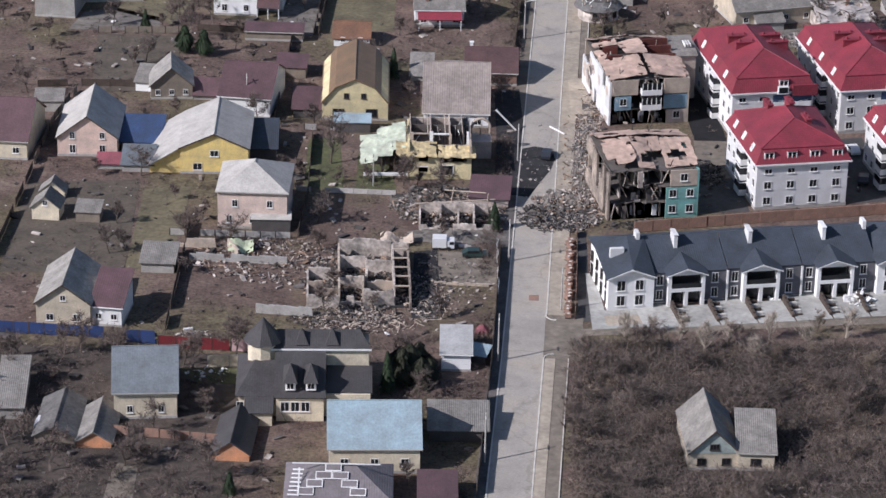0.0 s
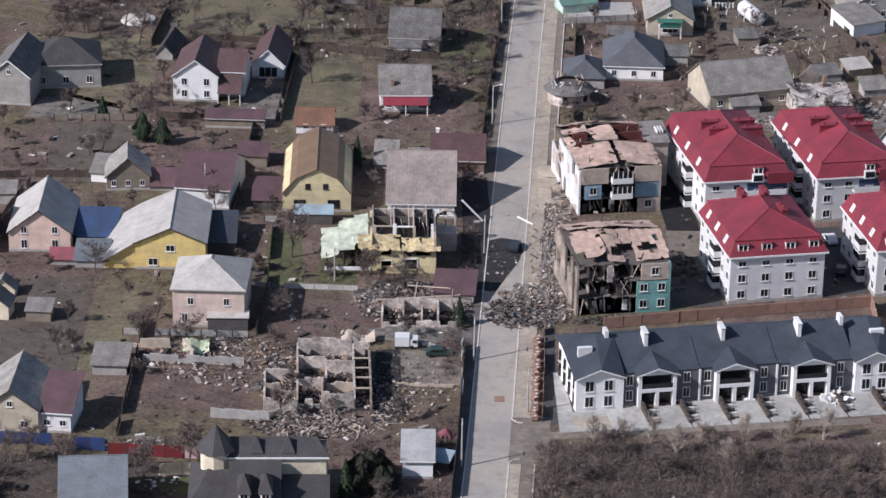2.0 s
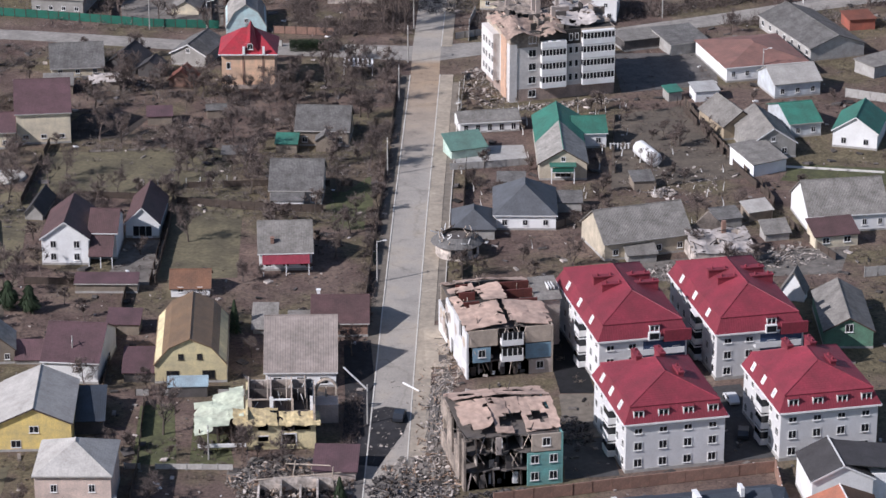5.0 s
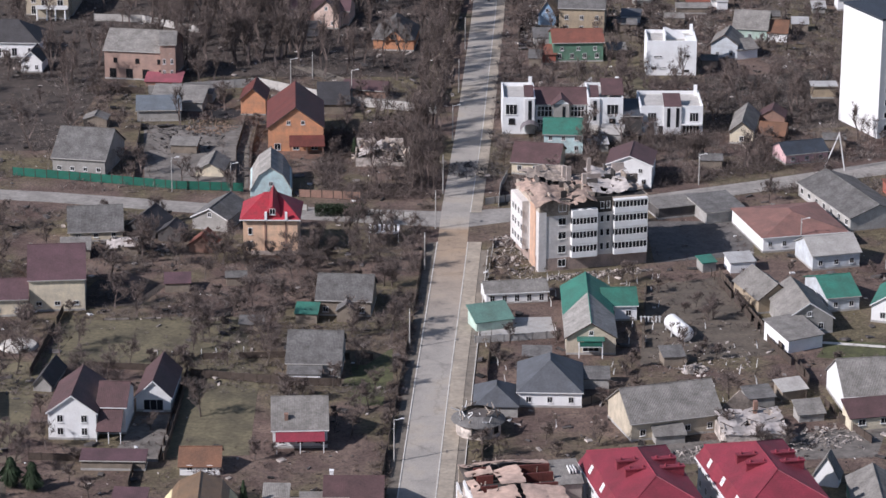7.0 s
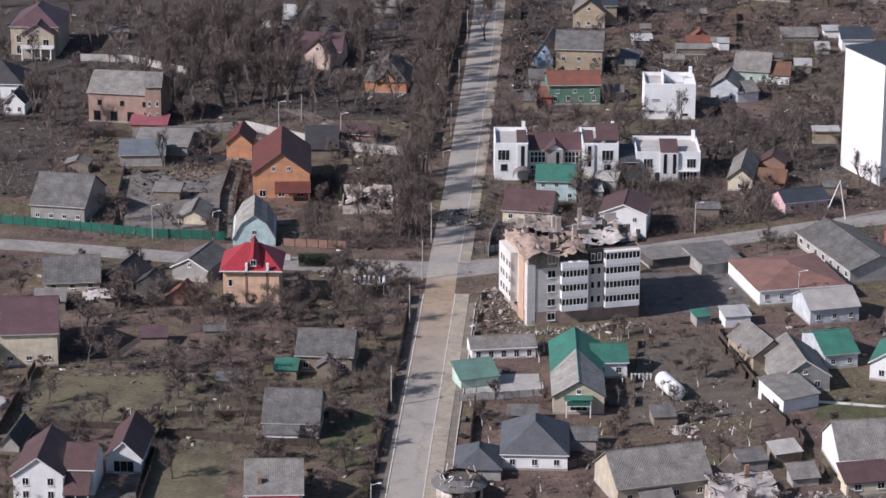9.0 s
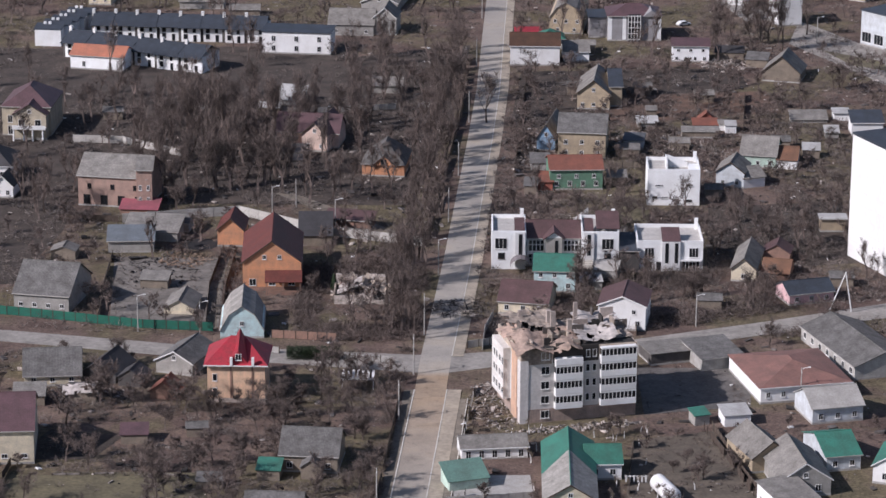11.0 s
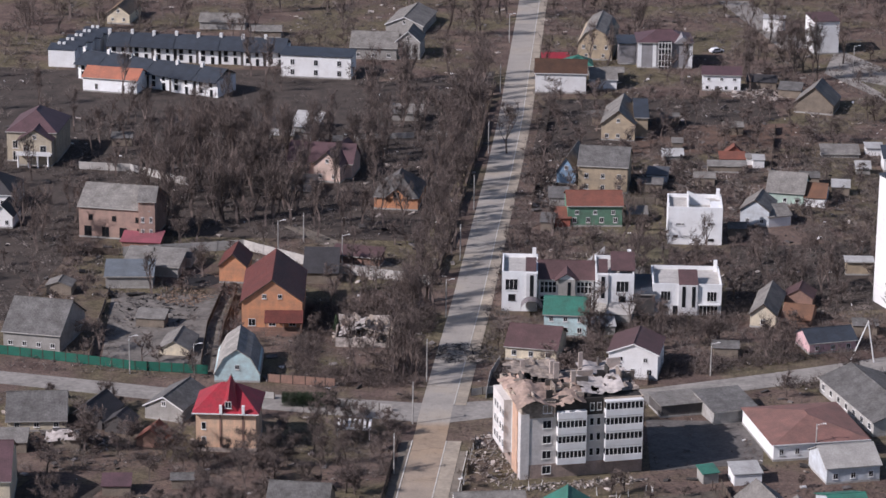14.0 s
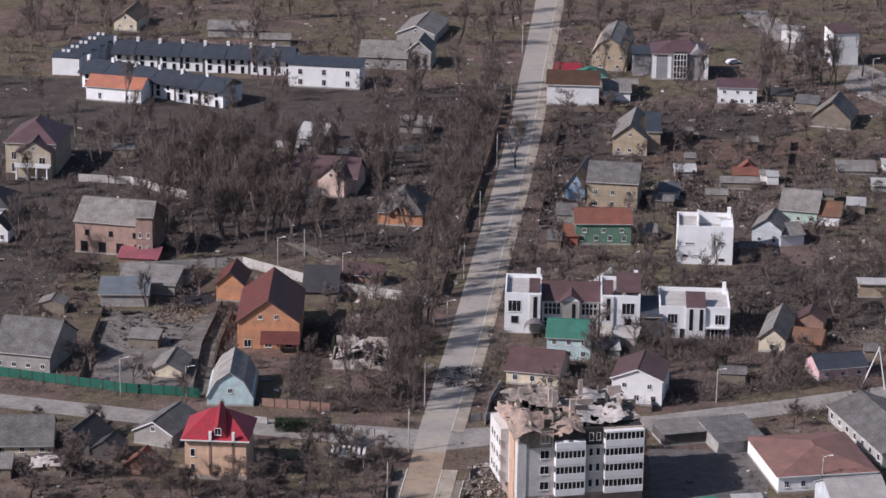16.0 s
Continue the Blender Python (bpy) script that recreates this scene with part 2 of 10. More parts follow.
def street_material():
    """Worn asphalt: pale dust drifts, mended darker patches, dark cracks along and across."""
    m = bpy.data.materials.new("asphalt")
    m.use_nodes = True
    n, link = m.node_tree.nodes, m.node_tree.links.new
    b = n["Principled BSDF"]
    co = n.new("ShaderNodeTexCoord").outputs["Object"]

    def node(kind, scale, vec=co, **inputs):
        t = n.new(kind)
        t.inputs["Scale"].default_value = scale
        for k, v in inputs.items():
            t.inputs[k].default_value = v
        link(vec, t.inputs["Vector"])
        return t

    def ramp(fac, *stops):
        r = n.new("ShaderNodeValToRGB")
        while len(r.color_ramp.elements) < len(stops):
            r.color_ramp.elements.new(0.5)
        for e, (p, c) in zip(r.color_ramp.elements, stops):
            e.position, e.color = p, (*c, 1)
        link(fac, r.inputs["Fac"])
        return r.outputs["Color"]

    def mul(a, c):
        x = n.new("ShaderNodeMix")
        x.data_type, x.blend_type = "RGBA", "MULTIPLY"
        x.inputs["Factor"].default_value = 1.0
        link(a, x.inputs["A"])
        link(c, x.inputs["B"])
        return x.outputs["Result"]

    broad = node("ShaderNodeTexNoise", 0.07, Detail=5.0, Roughness=0.6)
    col = ramp(broad.outputs["Fac"], (0.30, (0.28, 0.255, 0.225)), (0.5, (0.36, 0.325, 0.283)), (0.62, (0.385, 0.335, 0.275)), (0.75, (0.32, 0.27, 0.213)))
    stain = node("ShaderNodeTexNoise", 0.35, Detail=6.0, Roughness=0.7)
    col = mul(col, ramp(stain.outputs["Fac"], (0.30, (0.74, 0.74, 0.74)), (0.44, (0.96, 0.96, 0.96)), (0.7, (1.06, 1.05, 1.03))))
    bend = n.new("ShaderNodeMix")
    bend.data_type = "VECTOR"
    bend.inputs["Factor"].default_value = 0.75
    wob = node("ShaderNodeTexNoise", 0.4, Detail=3.0)
    link(co, bend.inputs["A"])
    link(wob.outputs["Color"], bend.inputs["B"])
    crack = node("ShaderNodeTexVoronoi", 0.16, bend.outputs["Result"])
    crack.feature = "DISTANCE_TO_EDGE"
    col = mul(col, ramp(crack.outputs["Distance"], (0.0, (0.84, 0.83, 0.82)), (0.006, (0.9, 0.9, 0.89)), (0.011, (1, 1, 1))))
    grain = node("ShaderNodeTexNoise", 3.0, Detail=4.0, Roughness=0.8)
    col = mul(col, ramp(grain.outputs["Fac"], (0.3, (0.82, 0.82, 0.82)), (0.7, (1.12, 1.12, 1.12))))
    # sandy rust-brown surface on the stretch before the crossing
    axes, south, north = n.new("ShaderNodeSeparateXYZ"), n.new("ShaderNodeMapRange"), n.new("ShaderNodeMapRange")
    link(co, axes.inputs["Vector"])
    for rng, (a, z) in ((south, (205.0, 268.0)), (north, (277.5, 274.5))):
        link(axes.outputs["Y"], rng.inputs["Value"])
        rng.inputs["From Min"].default_value, rng.inputs["From Max"].default_value = a, z
    amount = n.new("ShaderNodeMath")
    amount.operation = "MULTIPLY"
    link(south.outputs["Result"], amount.inputs[0])
    link(north.outputs["Result"], amount.inputs[1])
    sandy = n.new("ShaderNodeMix")
    sandy.data_type = "RGBA"
    link(amount.outputs["Value"], sandy.inputs["Factor"])
    link(col, sandy.inputs["A"])
    link(mul(col, ramp(stain.outputs["Fac"], (0.3, (0.88, 0.72, 0.58)), (0.7, (1.0, 0.84, 0.68)))), sandy.inputs["B"])
    link(sandy.outputs["Result"], b.inputs["Base Color"])
    b.inputs["Roughness"].default_value, b.inputs["Specular IOR Level"].default_value = 0.92, 0.2
    return m


MATS["asphalt"] = street_material()


# ---- mesh helpers
def mesh_of(bm, mat):
    me = bpy.data.meshes.new("part")
    bm.normal_update()
    bm.to_mesh(me)
    bm.free()
    me.materials.append(MATS[mat] if isinstance(mat, str) else mat)
    return me


def part(name, bm, mat, parent, label="", at=None):
    ob = new(name, mesh_of(bm, mat) if isinstance(bm, bmesh.types.BMesh) else bm)
    if parent:
        ob.parent = parent
    if at is not None:
        ob.matrix_basis = at
    if label:
        ob["label"] = label
    return ob


def thing(name, label, category, at, group="", kind=""):
    ob = new(name)
    ob.empty_display_size = 0.5
    ob.matrix_world = at
    return tagged(ob, label, category, group, kind)


def solid(bm, verts, faces):
    vs = [bm.verts.new(v) for v in verts]
    for f in faces:
        bm.faces.new([vs[i] for i in f])


BOX_FACES = ((0, 3, 2, 1), (4, 5, 6, 7), (0, 1, 5, 4), (1, 2, 6, 5), (2, 3, 7, 6), (3, 0, 4, 7))


def box(bm, x0, y0, z0, x1, y1, z1, m=None):
    vs = [(x0, y0, z0), (x1, y0, z0), (x1, y1, z0), (x0, y1, z0), (x0, y0, z1), (x1, y0, z1), (x1, y1, z1), (x0, y1, z1)]
    solid(bm, [m @ Vector(v) for v in vs] if m else vs, BOX_FACES)


def box_bm(*a, m=None):
    bm = bmesh.new()
    box(bm, *a, m=m)
    return bm


def slab(bm, quad, thick):
    """A plate of the given thickness under a polygon."""
    q = [Vector(p) for p in quad]
    nrm = (q[1] - q[0]).cross(q[2] - q[0]).normalized()
    if nrm.z < 0:
        q.reverse()
        nrm = -nrm
    low = [p - nrm * thick for p in q]
    k = len(q)
    solid(bm, q + low, [tuple(range(k)), tuple(reversed(range(k, 2 * k)))] + [(i, i + k, (i + 1) % k + k, (i + 1) % k) for i in range(k)])


def rod(bm, a, b, r0, r1, sides=5, cap=False):
    a, b = Vector(a), Vector(b)
    d = (b - a)
    if d.length < 1e-5:
        return
    u = d.orthogonal().normalized()
    v = d.normalized().cross(u)
    ring = [[p + (u * math.cos(2 * math.pi * i / sides) + v * math.sin(2 * math.pi * i / sides)) * r for i in range(sides)] for p, r in ((a, r0), (b, r1))]
    lo, hi = [bm.verts.new(p) for p in ring[0]], [bm.verts.new(p) for p in ring[1]]
    for i in range(sides):
        bm.faces.new((lo[i], lo[(i + 1) % sides], hi[(i + 1) % sides], hi[i]))
    if cap:
        bm.faces.new(hi)
        bm.faces.new(lo[::-1])


FOOT = []  # footprints that trees and scrub keep clear of


# ---- windows: a frame with glazing bars, and a pane set back in it
WIN = {}


def window(parent, at, w, h, bars=1, frame_mat="frame"):
    key = (round(w, 2), round(h, 2), bars, frame_mat)
    if key not in WIN:
        f, t = bmesh.new(), 0.085
        ring = [(0, 0), (w, 0), (w, h), (0, h), (t, t), (w - t, t), (w - t, h - t), (t, h - t)]
        quads = []
        for i in range(4):
            a, b = i, (i + 1) % 4
            quads += [(a, b, b + 4, a + 4), (b + 8, a + 8, a + 12, b + 12), (a + 8, b + 8, b, a), (a + 4, b + 4, b + 12, a + 12)]
        solid(f, [(px, py, pz) for py in (-0.07, 0.02) for px, pz in ring], quads)
        bar, sill = bmesh.new(), box_bm(-0.08, -0.16, -0.07, w + 0.08, 0.0, -0.005)
        box(bar, -0.032, -0.06, t, 0.032, 0.015, h - t)
        WIN[key] = mesh_of(f, frame_mat), mesh_of(bar, frame_mat), mesh_of(sill, frame_mat), mesh_of(box_bm(t * 0.8, -0.03, t * 0.8, w - t * 0.8, -0.015, h - t * 0.8), "glass")
    f = part("window", WIN[key][0], None, parent, at=at)
    for i in range(bars):
        part("glazing_bar", WIN[key][1], None, f, at=pose(w * (i + 1) / (bars + 1), 0, 0))
    part("sill", WIN[key][2], None, f)
    part("pane", WIN[key][3], None, f)
    return f


def face_at(face, w, d, u, z):
    """The pose on a wall: u metres along it, seen from outside, at height z."""
    return {"f": pose(u, 0, z), "r": pose(w, u, z, 0, 0, 90), "b": pose(w - u, d, z, 0, 0, 180), "l": pose(0, d - u, z, 0, 0, -90)}[face]


def windows(parent, face, w, d, rows, frame_mat="frame"):
    for z, n, ww, wh in rows:
        span = w if face in "fb" else d
        for i in range(n):
            window(parent, face_at(face, w, d, span * (i + 0.5) / n - ww / 2, z), ww, wh, 2 if ww > 1.7 else 1, frame_mat)


def chimney(parent, x, y, z0, z1, mat="brick", sx=0.6, sy=0.6):
    bm = bmesh.new()
    box(bm, x - sx / 2, y - sy / 2, z0, x + sx / 2, y + sy / 2, z1)
    box(bm, x - sx / 2 - 0.08, y - sy / 2 - 0.08, z1 - 0.02, x + sx / 2 + 0.08, y + sy / 2 + 0.08, z1 + 0.14)
    part("chimney", bm, mat, parent)


def house(label, x, y, yaw, w, d, h, r, kind, wall="cream", roof="asbestos", front=(), left=(), right=(), attic=0, porch=None, chim=(), over=0.35, frame_mat="frame", category="house", group="", split=None, lean=None, chim_mat=None):
    """A house with its front-left corner at x, y. kind: ridge along the front (side), ridge from the front (front), gambrel, hip, shed or flat."""
    shed = h < 2.7 and w < 9
    FOOT.append((x, y, yaw, w, d, 0.8))
    ob = thing("shed" if shed else "house", label, "shed" if shed else category, pose(x, y, 0, 0, 0, yaw), group)
    bm, slopes = bmesh.new(), []

    def slope(quad):
        slopes.append(bmesh.new())
        slab(slopes[-1], quad, t)

    o, t = over, 0.14
    axis = "Y" if kind in ("front", "gambrel") else "X"
    if kind == "side":
        solid(bm, [(0, 0, 0), (w, 0, 0), (w, d, 0), (0, d, 0), (0, 0, h), (w, 0, h), (w, d, h), (0, d, h), (0, d / 2, h + r), (w, d / 2, h + r)],
              [(0, 3, 2, 1), (0, 1, 5, 4), (2, 3, 7, 6), (1, 2, 6, 9, 5), (3, 0, 4, 8, 7), (4, 5, 9, 8), (8, 9, 6, 7)])
        e = o * r / (d / 2)
        slope([(-o, -o, h - e + t), (w + o, -o, h - e + t), (w + o, d / 2, h + r + t), (-o, d / 2, h + r + t)])
        slope([(-o, d / 2, h + r + t), (w + o, d / 2, h + r + t), (w + o, d + o, h - e + t), (-o, d + o, h - e + t)])
        ridge = ((-o, d / 2, h + r + t), (w + o, d / 2, h + r + t))
    elif kind == "front":
        solid(bm, [(0, 0, 0), (w, 0, 0), (w, d, 0), (0, d, 0), (0, 0, h), (w, 0, h), (w, d, h), (0, d, h), (w / 2, 0, h + r), (w / 2, d, h + r)],
              [(0, 3, 2, 1), (1, 2, 6, 5), (3, 0, 4, 7), (0, 1, 5, 8, 4), (2, 3, 7, 9, 6), (5, 6, 9, 8), (4, 8, 9, 7)])
        e = o * r / (w / 2)
        slope([(-o, -o, h - e + t), (w / 2, -o, h + r + t), (w / 2, d + o, h + r + t), (-o, d + o, h - e + t)])
        slope([(w / 2, -o, h + r + t), (w + o, -o, h - e + t), (w + o, d + o, h - e + t), (w / 2, d + o, h + r + t)])
        ridge = ((w / 2, -o, h + r + t), (w / 2, d + o, h + r + t))
    elif kind == "gambrel":
        a, b = w * 0.2, h + r * 0.62
        prof = [(0, 0), (w, 0), (w, h), (w - a, b), (w / 2, h + r), (a, b), (0, h)]
        k = len(prof)
        solid(bm, [(p, 0, q) for p, q in prof] + [(p, d, q) for p, q in prof],
              [tuple(range(k)), tuple(reversed(range(k, 2 * k)))] + [(i, i + k, (i + 1) % k + k, (i + 1) % k) for i in range(k)])
        top = [(-o * 0.6, h - 0.4), (a, b + t), (w / 2, h + r + t), (w - a, b + t), (w + o * 0.6, h - 0.4)]
        for (p, q), (p2, q2) in zip(top, top[1:]):
            slope([(p, -o, q), (p2, -o, q2), (p2, d + o, q2), (p, d + o, q)])
        ridge = ((w / 2, -o, h + r + t), (w / 2, d + o, h + r + t))
    elif kind == "hip":
        box(bm, 0, 0, 0, w, d, h)
        s = min(w, d) / 2 * 0.95
        ra, rb = ((s, d / 2, h + r), (w - s, d / 2, h + r)) if w >= d else ((w / 2, s, h + r), (w / 2, d - s, h + r))
        z = h - 0.05
        ca, cb, cc, cd = (-o, -o, z), (w + o, -o, z), (w + o, d + o, z), (-o, d + o, z)
        low = [(p[0], p[1], z - t) for p in (ca, cb, cc, cd)]
        faces = [(0, 1, 5, 4), (1, 2, 5), (2, 3, 4, 5), (3, 0, 4)] if w >= d else [(0, 1, 4), (1, 2, 5, 4), (2, 3, 5), (3, 0, 4, 5)]
        slopes.append(bmesh.new())
        solid(slopes[-1], [ca, cb, cc, cd, ra, rb] + low, faces + [(6, 9, 8, 7), (0, 6, 7, 1), (1, 7, 8, 2), (2, 8, 9, 3), (3, 9, 6, 0)])
        ridge = (ra, rb)
    else:
        solid(bm, [(0, 0, 0), (w, 0, 0), (w, d, 0), (0, d, 0), (0, 0, h), (w, 0, h), (w, d, h + r), (0, d, h + r)], BOX_FACES)
        e = o * r / d
        slope([(-o, -o, h - e + t), (w + o, -o, h - e + t), (w + o, d + o, h + r + e + t), (-o, d + o, h + r + e + t)])
        ridge = None
    part("wall", bm, wall, ob)
    ro = part("roof", slopes[0], roof + axis, ob)
    for other in slopes[1:]:
        part("roof_slope", other, roof + axis, ob)
    if split:  # the front half of the roof keeps its old sheets
        k, mat = split
        e = o * r / (w / 2)
        for sx in (0, 1):
            bms = bmesh.new()
            p0, p1 = (-o if not sx else w + o), w / 2
            slab(bms, [(p0, -o - 0.01, h - e + t + 0.03), (p1, -o - 0.01, h + r + t + 0.03), (p1, d * k, h + r + t + 0.03), (p0, d * (k - 0.18), h - e + t + 0.03)], 0.04)
            part("old_roof_sheet", bms, mat + axis, ob, "weathered tan sheets on the front of the roof")
    if ridge:
        bmr = bmesh.new()
        rod(bmr, ridge[0], ridge[1], 0.11, 0.11, 6, True)
        part("ridge_cap", bmr, roof + axis, ro)
    if not shed:
        bmp = bmesh.new()
        box(bmp, -0.06, -0.06, -0.02, w + 0.06, d + 0.06, 0.4)
        part("plinth", bmp, "concrete", ob)
        if kind in ("side", "hip", "shed"):
            g = bmesh.new()
            zg = (h - o * r / (d / 2) + 0.02) if kind == "side" else h - 0.12
            box(g, -o, -o - 0.09, zg - 0.05, w + o, -o - 0.004, zg + 0.13)
            part("gutter", g, "frame" if wall == "white" else "greymetalX", ro)
        else:
            g = bmesh.new()
            if kind == "front":
                e = o * r / (w / 2)
                for sx in (0, 1):
                    p0, p1 = ((-o, h - e), (w / 2, h + r)) if not sx else ((w + o, h - e), (w / 2, h + r))
                    slab(g, [(p0[0], -o - 0.03, p0[1] + 0.19), (p1[0], -o - 0.03, p1[1] + 0.19), (p1[0], -o - 0.03, p1[1] - 0.08), (p0[0], -o - 0.03, p0[1] - 0.08)], 0.03)
                part("bargeboard", g, "frame" if wall in ("white", "greyw", "lightblue") else "fencewood", ro)
            else:
                g.free()
    if lean:  # the west slope runs on down over a lean-to
        lx, lz = lean
        e = o * r / (w / 2)
        bml = bmesh.new()
        slab(bml, [(-lx, -o, lz), (-o + 0.02, -o, h - e + t - 0.02), (-o + 0.02, d + o, h - e + t - 0.02), (-lx, d + o, lz)], 0.14)
        part("lean_to_roof", bml, roof + axis, ob)
        bml = bmesh.new()
        zr = h - e - 0.1
        solid(bml, [(-lx + 0.5, 0.3, 0), (-0.01, 0.3, 0), (-0.01, 0.3, zr), (-lx + 0.5, 0.3, lz), (-lx + 0.5, d, 0), (-0.01, d, 0), (-0.01, d, zr), (-lx + 0.5, d, lz)],
              [(0, 1, 2, 3), (5, 4, 7, 6), (4, 0, 3, 7), (1, 5, 6, 2), (3, 2, 6, 7), (0, 4, 5, 1)])
        part("lean_to_wall", bml, wall, ob)
        FOOT.append((x - lx, y, yaw, lx, d, 0.3))
    windows(ob, "f", w, d, front, frame_mat)
    windows(ob, "l", w, d, left, frame_mat)
    windows(ob, "r", w, d, right, frame_mat)
    for i in range(attic):
        u = w / 2 + (i - (attic - 1) / 2) * w * 0.26
        window(ob, pose(u - 0.45, 0, h + r * 0.12), 0.9, 1.0, 1, frame_mat)
    for cx, cy in chim:
        zc = h + (r * (1 - abs(cy - 0.5) * 2) if kind == "side" else r * 0.5)
        chimney(ob, w * cx, d * cy, zc - 0.6, zc + 1.1, chim_mat or ("brick" if wall != "brick" else "white"))
    if porch:
        mat, dep = porch
        bmq = bmesh.new()
        slab(bmq, [(w * 0.05, -dep, 2.3), (w * 0.95, -dep, 2.3), (w * 0.95, 0.0, h - 0.25), (w * 0.05, 0.0, h - 0.25)], 0.12)
        part("porch_roof", bmq, mat + "X", ob)
        for px in (0.07, 0.5, 0.93):
            part("post", box_bm(w * px - 0.08, -dep + 0.1, 0, w * px + 0.08, -dep + 0.26, 2.28), "white", ob)
    return ob


# ---- ground, street and lanes
bm = bmesh.new()
bmesh.ops.create_grid(bm, x_segments=60, y_segments=60, size=2200)
tagged(part("ground", bm, "ground", None), "bare brown soil and dry grass between the plots", "ground", kind="structure")


def ribbon(name, pts_l, pts_r, z, mat, label, category, thick=0.06):
    bm = bmesh.new()
    for i in range(len(pts_l) - 1):
        a, b, c, d = pts_l[i], pts_l[i + 1], pts_r[i + 1], pts_r[i]
        solid(bm, [(*d, z), (*c, z), (*b, z), (*a, z), (*d, z - thick), (*c, z - thick), (*b, z - thick), (*a, z - thick)],
              [(0, 1, 2, 3), (0, 4, 5, 1), (2, 6, 7, 3)])
    bmesh.ops.remove_doubles(bm, verts=bm.verts, dist=0.001)
    return tagged(part(name, bm, mat, None), label, category, kind="structure")


CENTRE = [(-2.0, -260.0), (11.2, -25.0), (13.5, 12.0), (15.6, 51.0), (19.9, 132.0), (23.0, 188.0), (25.3, 226.0), (27.7, 267.0),
          (28.6, 287.0), (32.7, 351.0), (35.3, 400.0), (38.2, 454.0), (40.6, 505.0), (42.3, 562.0), (44.8, 640.0), (56.0, 1000.0), (80.0, 1800.0)]


def offset(side, upto=None, start=None):
    pts = []
    for i, p in enumerate(CENTRE):
        a, b = Vector(CENTRE[max(i - 1, 0)]), Vector(CENTRE[min(i + 1, len(CENTRE) - 1)])
        t = (b - a).normalized()
        pts.append((p[0] + t.y * side, p[1] - t.x * side))
    return pts


def run(side, y0, y1):
    """The line beside the street's middle between two cross lines."""
    pts = offset(side)
    out = []
    for (xa, ya), (xb, yb) in zip(pts, pts[1:]):
        for y in [y0] * (ya < y0 < yb) + [yb] * (y0 < yb < y1) + [y1] * (ya < y1 <= yb):
            out.append((xa + (xb - xa) * (y - ya) / (yb - ya), y))
    return out


ribbon("street", offset(-3.1), offset(3.1), 0.05, "asphalt", "worn grey asphalt street strewn with dust", "road")
for y0, y1 in ((-200, 13), (28, 267)):
    ribbon("pavement_east", run(3.3, y0, y1), run(5.0 if y0 < 0 else 6.1, y0, y1), 0.12, "sand", "sandy unpaved footway beside the street", "pavement")
    ribbon("kerb_east", run(3.1, y0, y1), run(3.3, y0, y1), 0.17, "kerb", "pale concrete kerb along the street", "kerb", 0.2)
    for ya, yb in (((y0 - 1.6, y0 + 0.02) if y0 > 0 else (0, 0)), ((y1 - 0.02, y1 + 1.6) if y1 < 100 else (0, 0))):
        if ya != yb:
            bm = bmesh.new()
            (xa, _), (xb, _) = run(3.2, 10, 30)[0], run(3.2, 10, 30)[-1]
            cx = run(4.8, ya, yb)[0][0]
            cy = yb if y0 > 0 else ya
            for k in range(6):
                p, q = [radians((180 if y0 > 0 else 90) + (15 * m)) for m in (k, k + 1)]
                rod(bm, (cx + 1.6 * math.cos(p), cy + 1.6 * math.sin(p), 0.06), (cx + 1.6 * math.cos(q), cy + 1.6 * math.sin(q), 0.06), 0.12, 0.12, 4, True)
            tagged(part("kerb_corner", bm, "kerb", None), "rounded pale kerb at a drive mouth", "kerb", kind="structure")
ribbon("drive_mouth", run(3.1, 12.5, 28.5), run(9.0, 12.5, 28.5), 0.04, "path", "dusty drive mouth leaving the street", "road")
# earth verge in a darker colour that includes the fence's shadow
ribbon("verge_west", run(-4.9, -200, 108), run(-3.32, -200, 108), 0.03, "asphaltsoil", "narrow earth verge beside the street, darkened for fence shade", "pavement")
ribbon("verge_west_sandy", run(-5.2, 108, 267), run(-3.32, 108, 267), 0.03, "path", "narrow sandy verge beside the street", "pavement")
ribbon("verge_south_east", run(5.02, -200, 13), run(6.9, -200, 13), 0.07, "path", "brown trodden strip behind the footway", "pavement")
ribbon("edging_south_east", run(6.9, -200, 13), run(7.06, -200, 13), 0.16, "kerb", "pale edging strip of an overgrown plot", "kerb", 0.2)
ribbon("edging_east", run(7.5, 132, 262), run(7.66, 132, 262), 0.2, "kerb", "pale edging strip behind the footway", "kerb", 0.25)
ribbon("verge_east", run(6.12, 132, 262), run(7.5, 132, 262), 0.06, "path", "narrow grey earth strip behind the footway", "pavement")
ribbon("footway_far", offset(3.3)[8:], offset(5.6)[8:], 0.10, "sand", "sandy footway beyond the crossing", "pavement")
ribbon("kerb_west", run(-3.3, -200, 267), run(-3.1, -200, 267), 0.15, "kerb", "pale concrete kerb along the street", "kerb", 0.2)
ribbon("kerb_far", offset(3.1)[8:], offset(3.3)[8:], 0.15, "kerb", "pale kerb beyond the crossing", "kerb", 0.2)
ribbon("lane_west", [(-190.0, 322.0), (-60.0, 301.0), (-22.0, 292.5), (26.0, 287.5)], [(-190.0, 315.0), (-60.0, 294.0), (-26.0, 286.0), (25.0, 277.0)], 0.035, "oldasphalt", "dusty pale side lane", "road")
ribbon("lane_east", [(31.0, 288.0), (45.0, 291.0), (70.0, 298.5), (95.0, 309.0), (128.0, 324.5), (260.0, 380.0)], [(31.0, 277.0), (46.0, 283.0), (69.5, 289.5), (96.0, 301.5), (130.0, 316.0), (264.0, 371.0)], 0.035, "oldasphalt", "pale side road past the flats", "road")

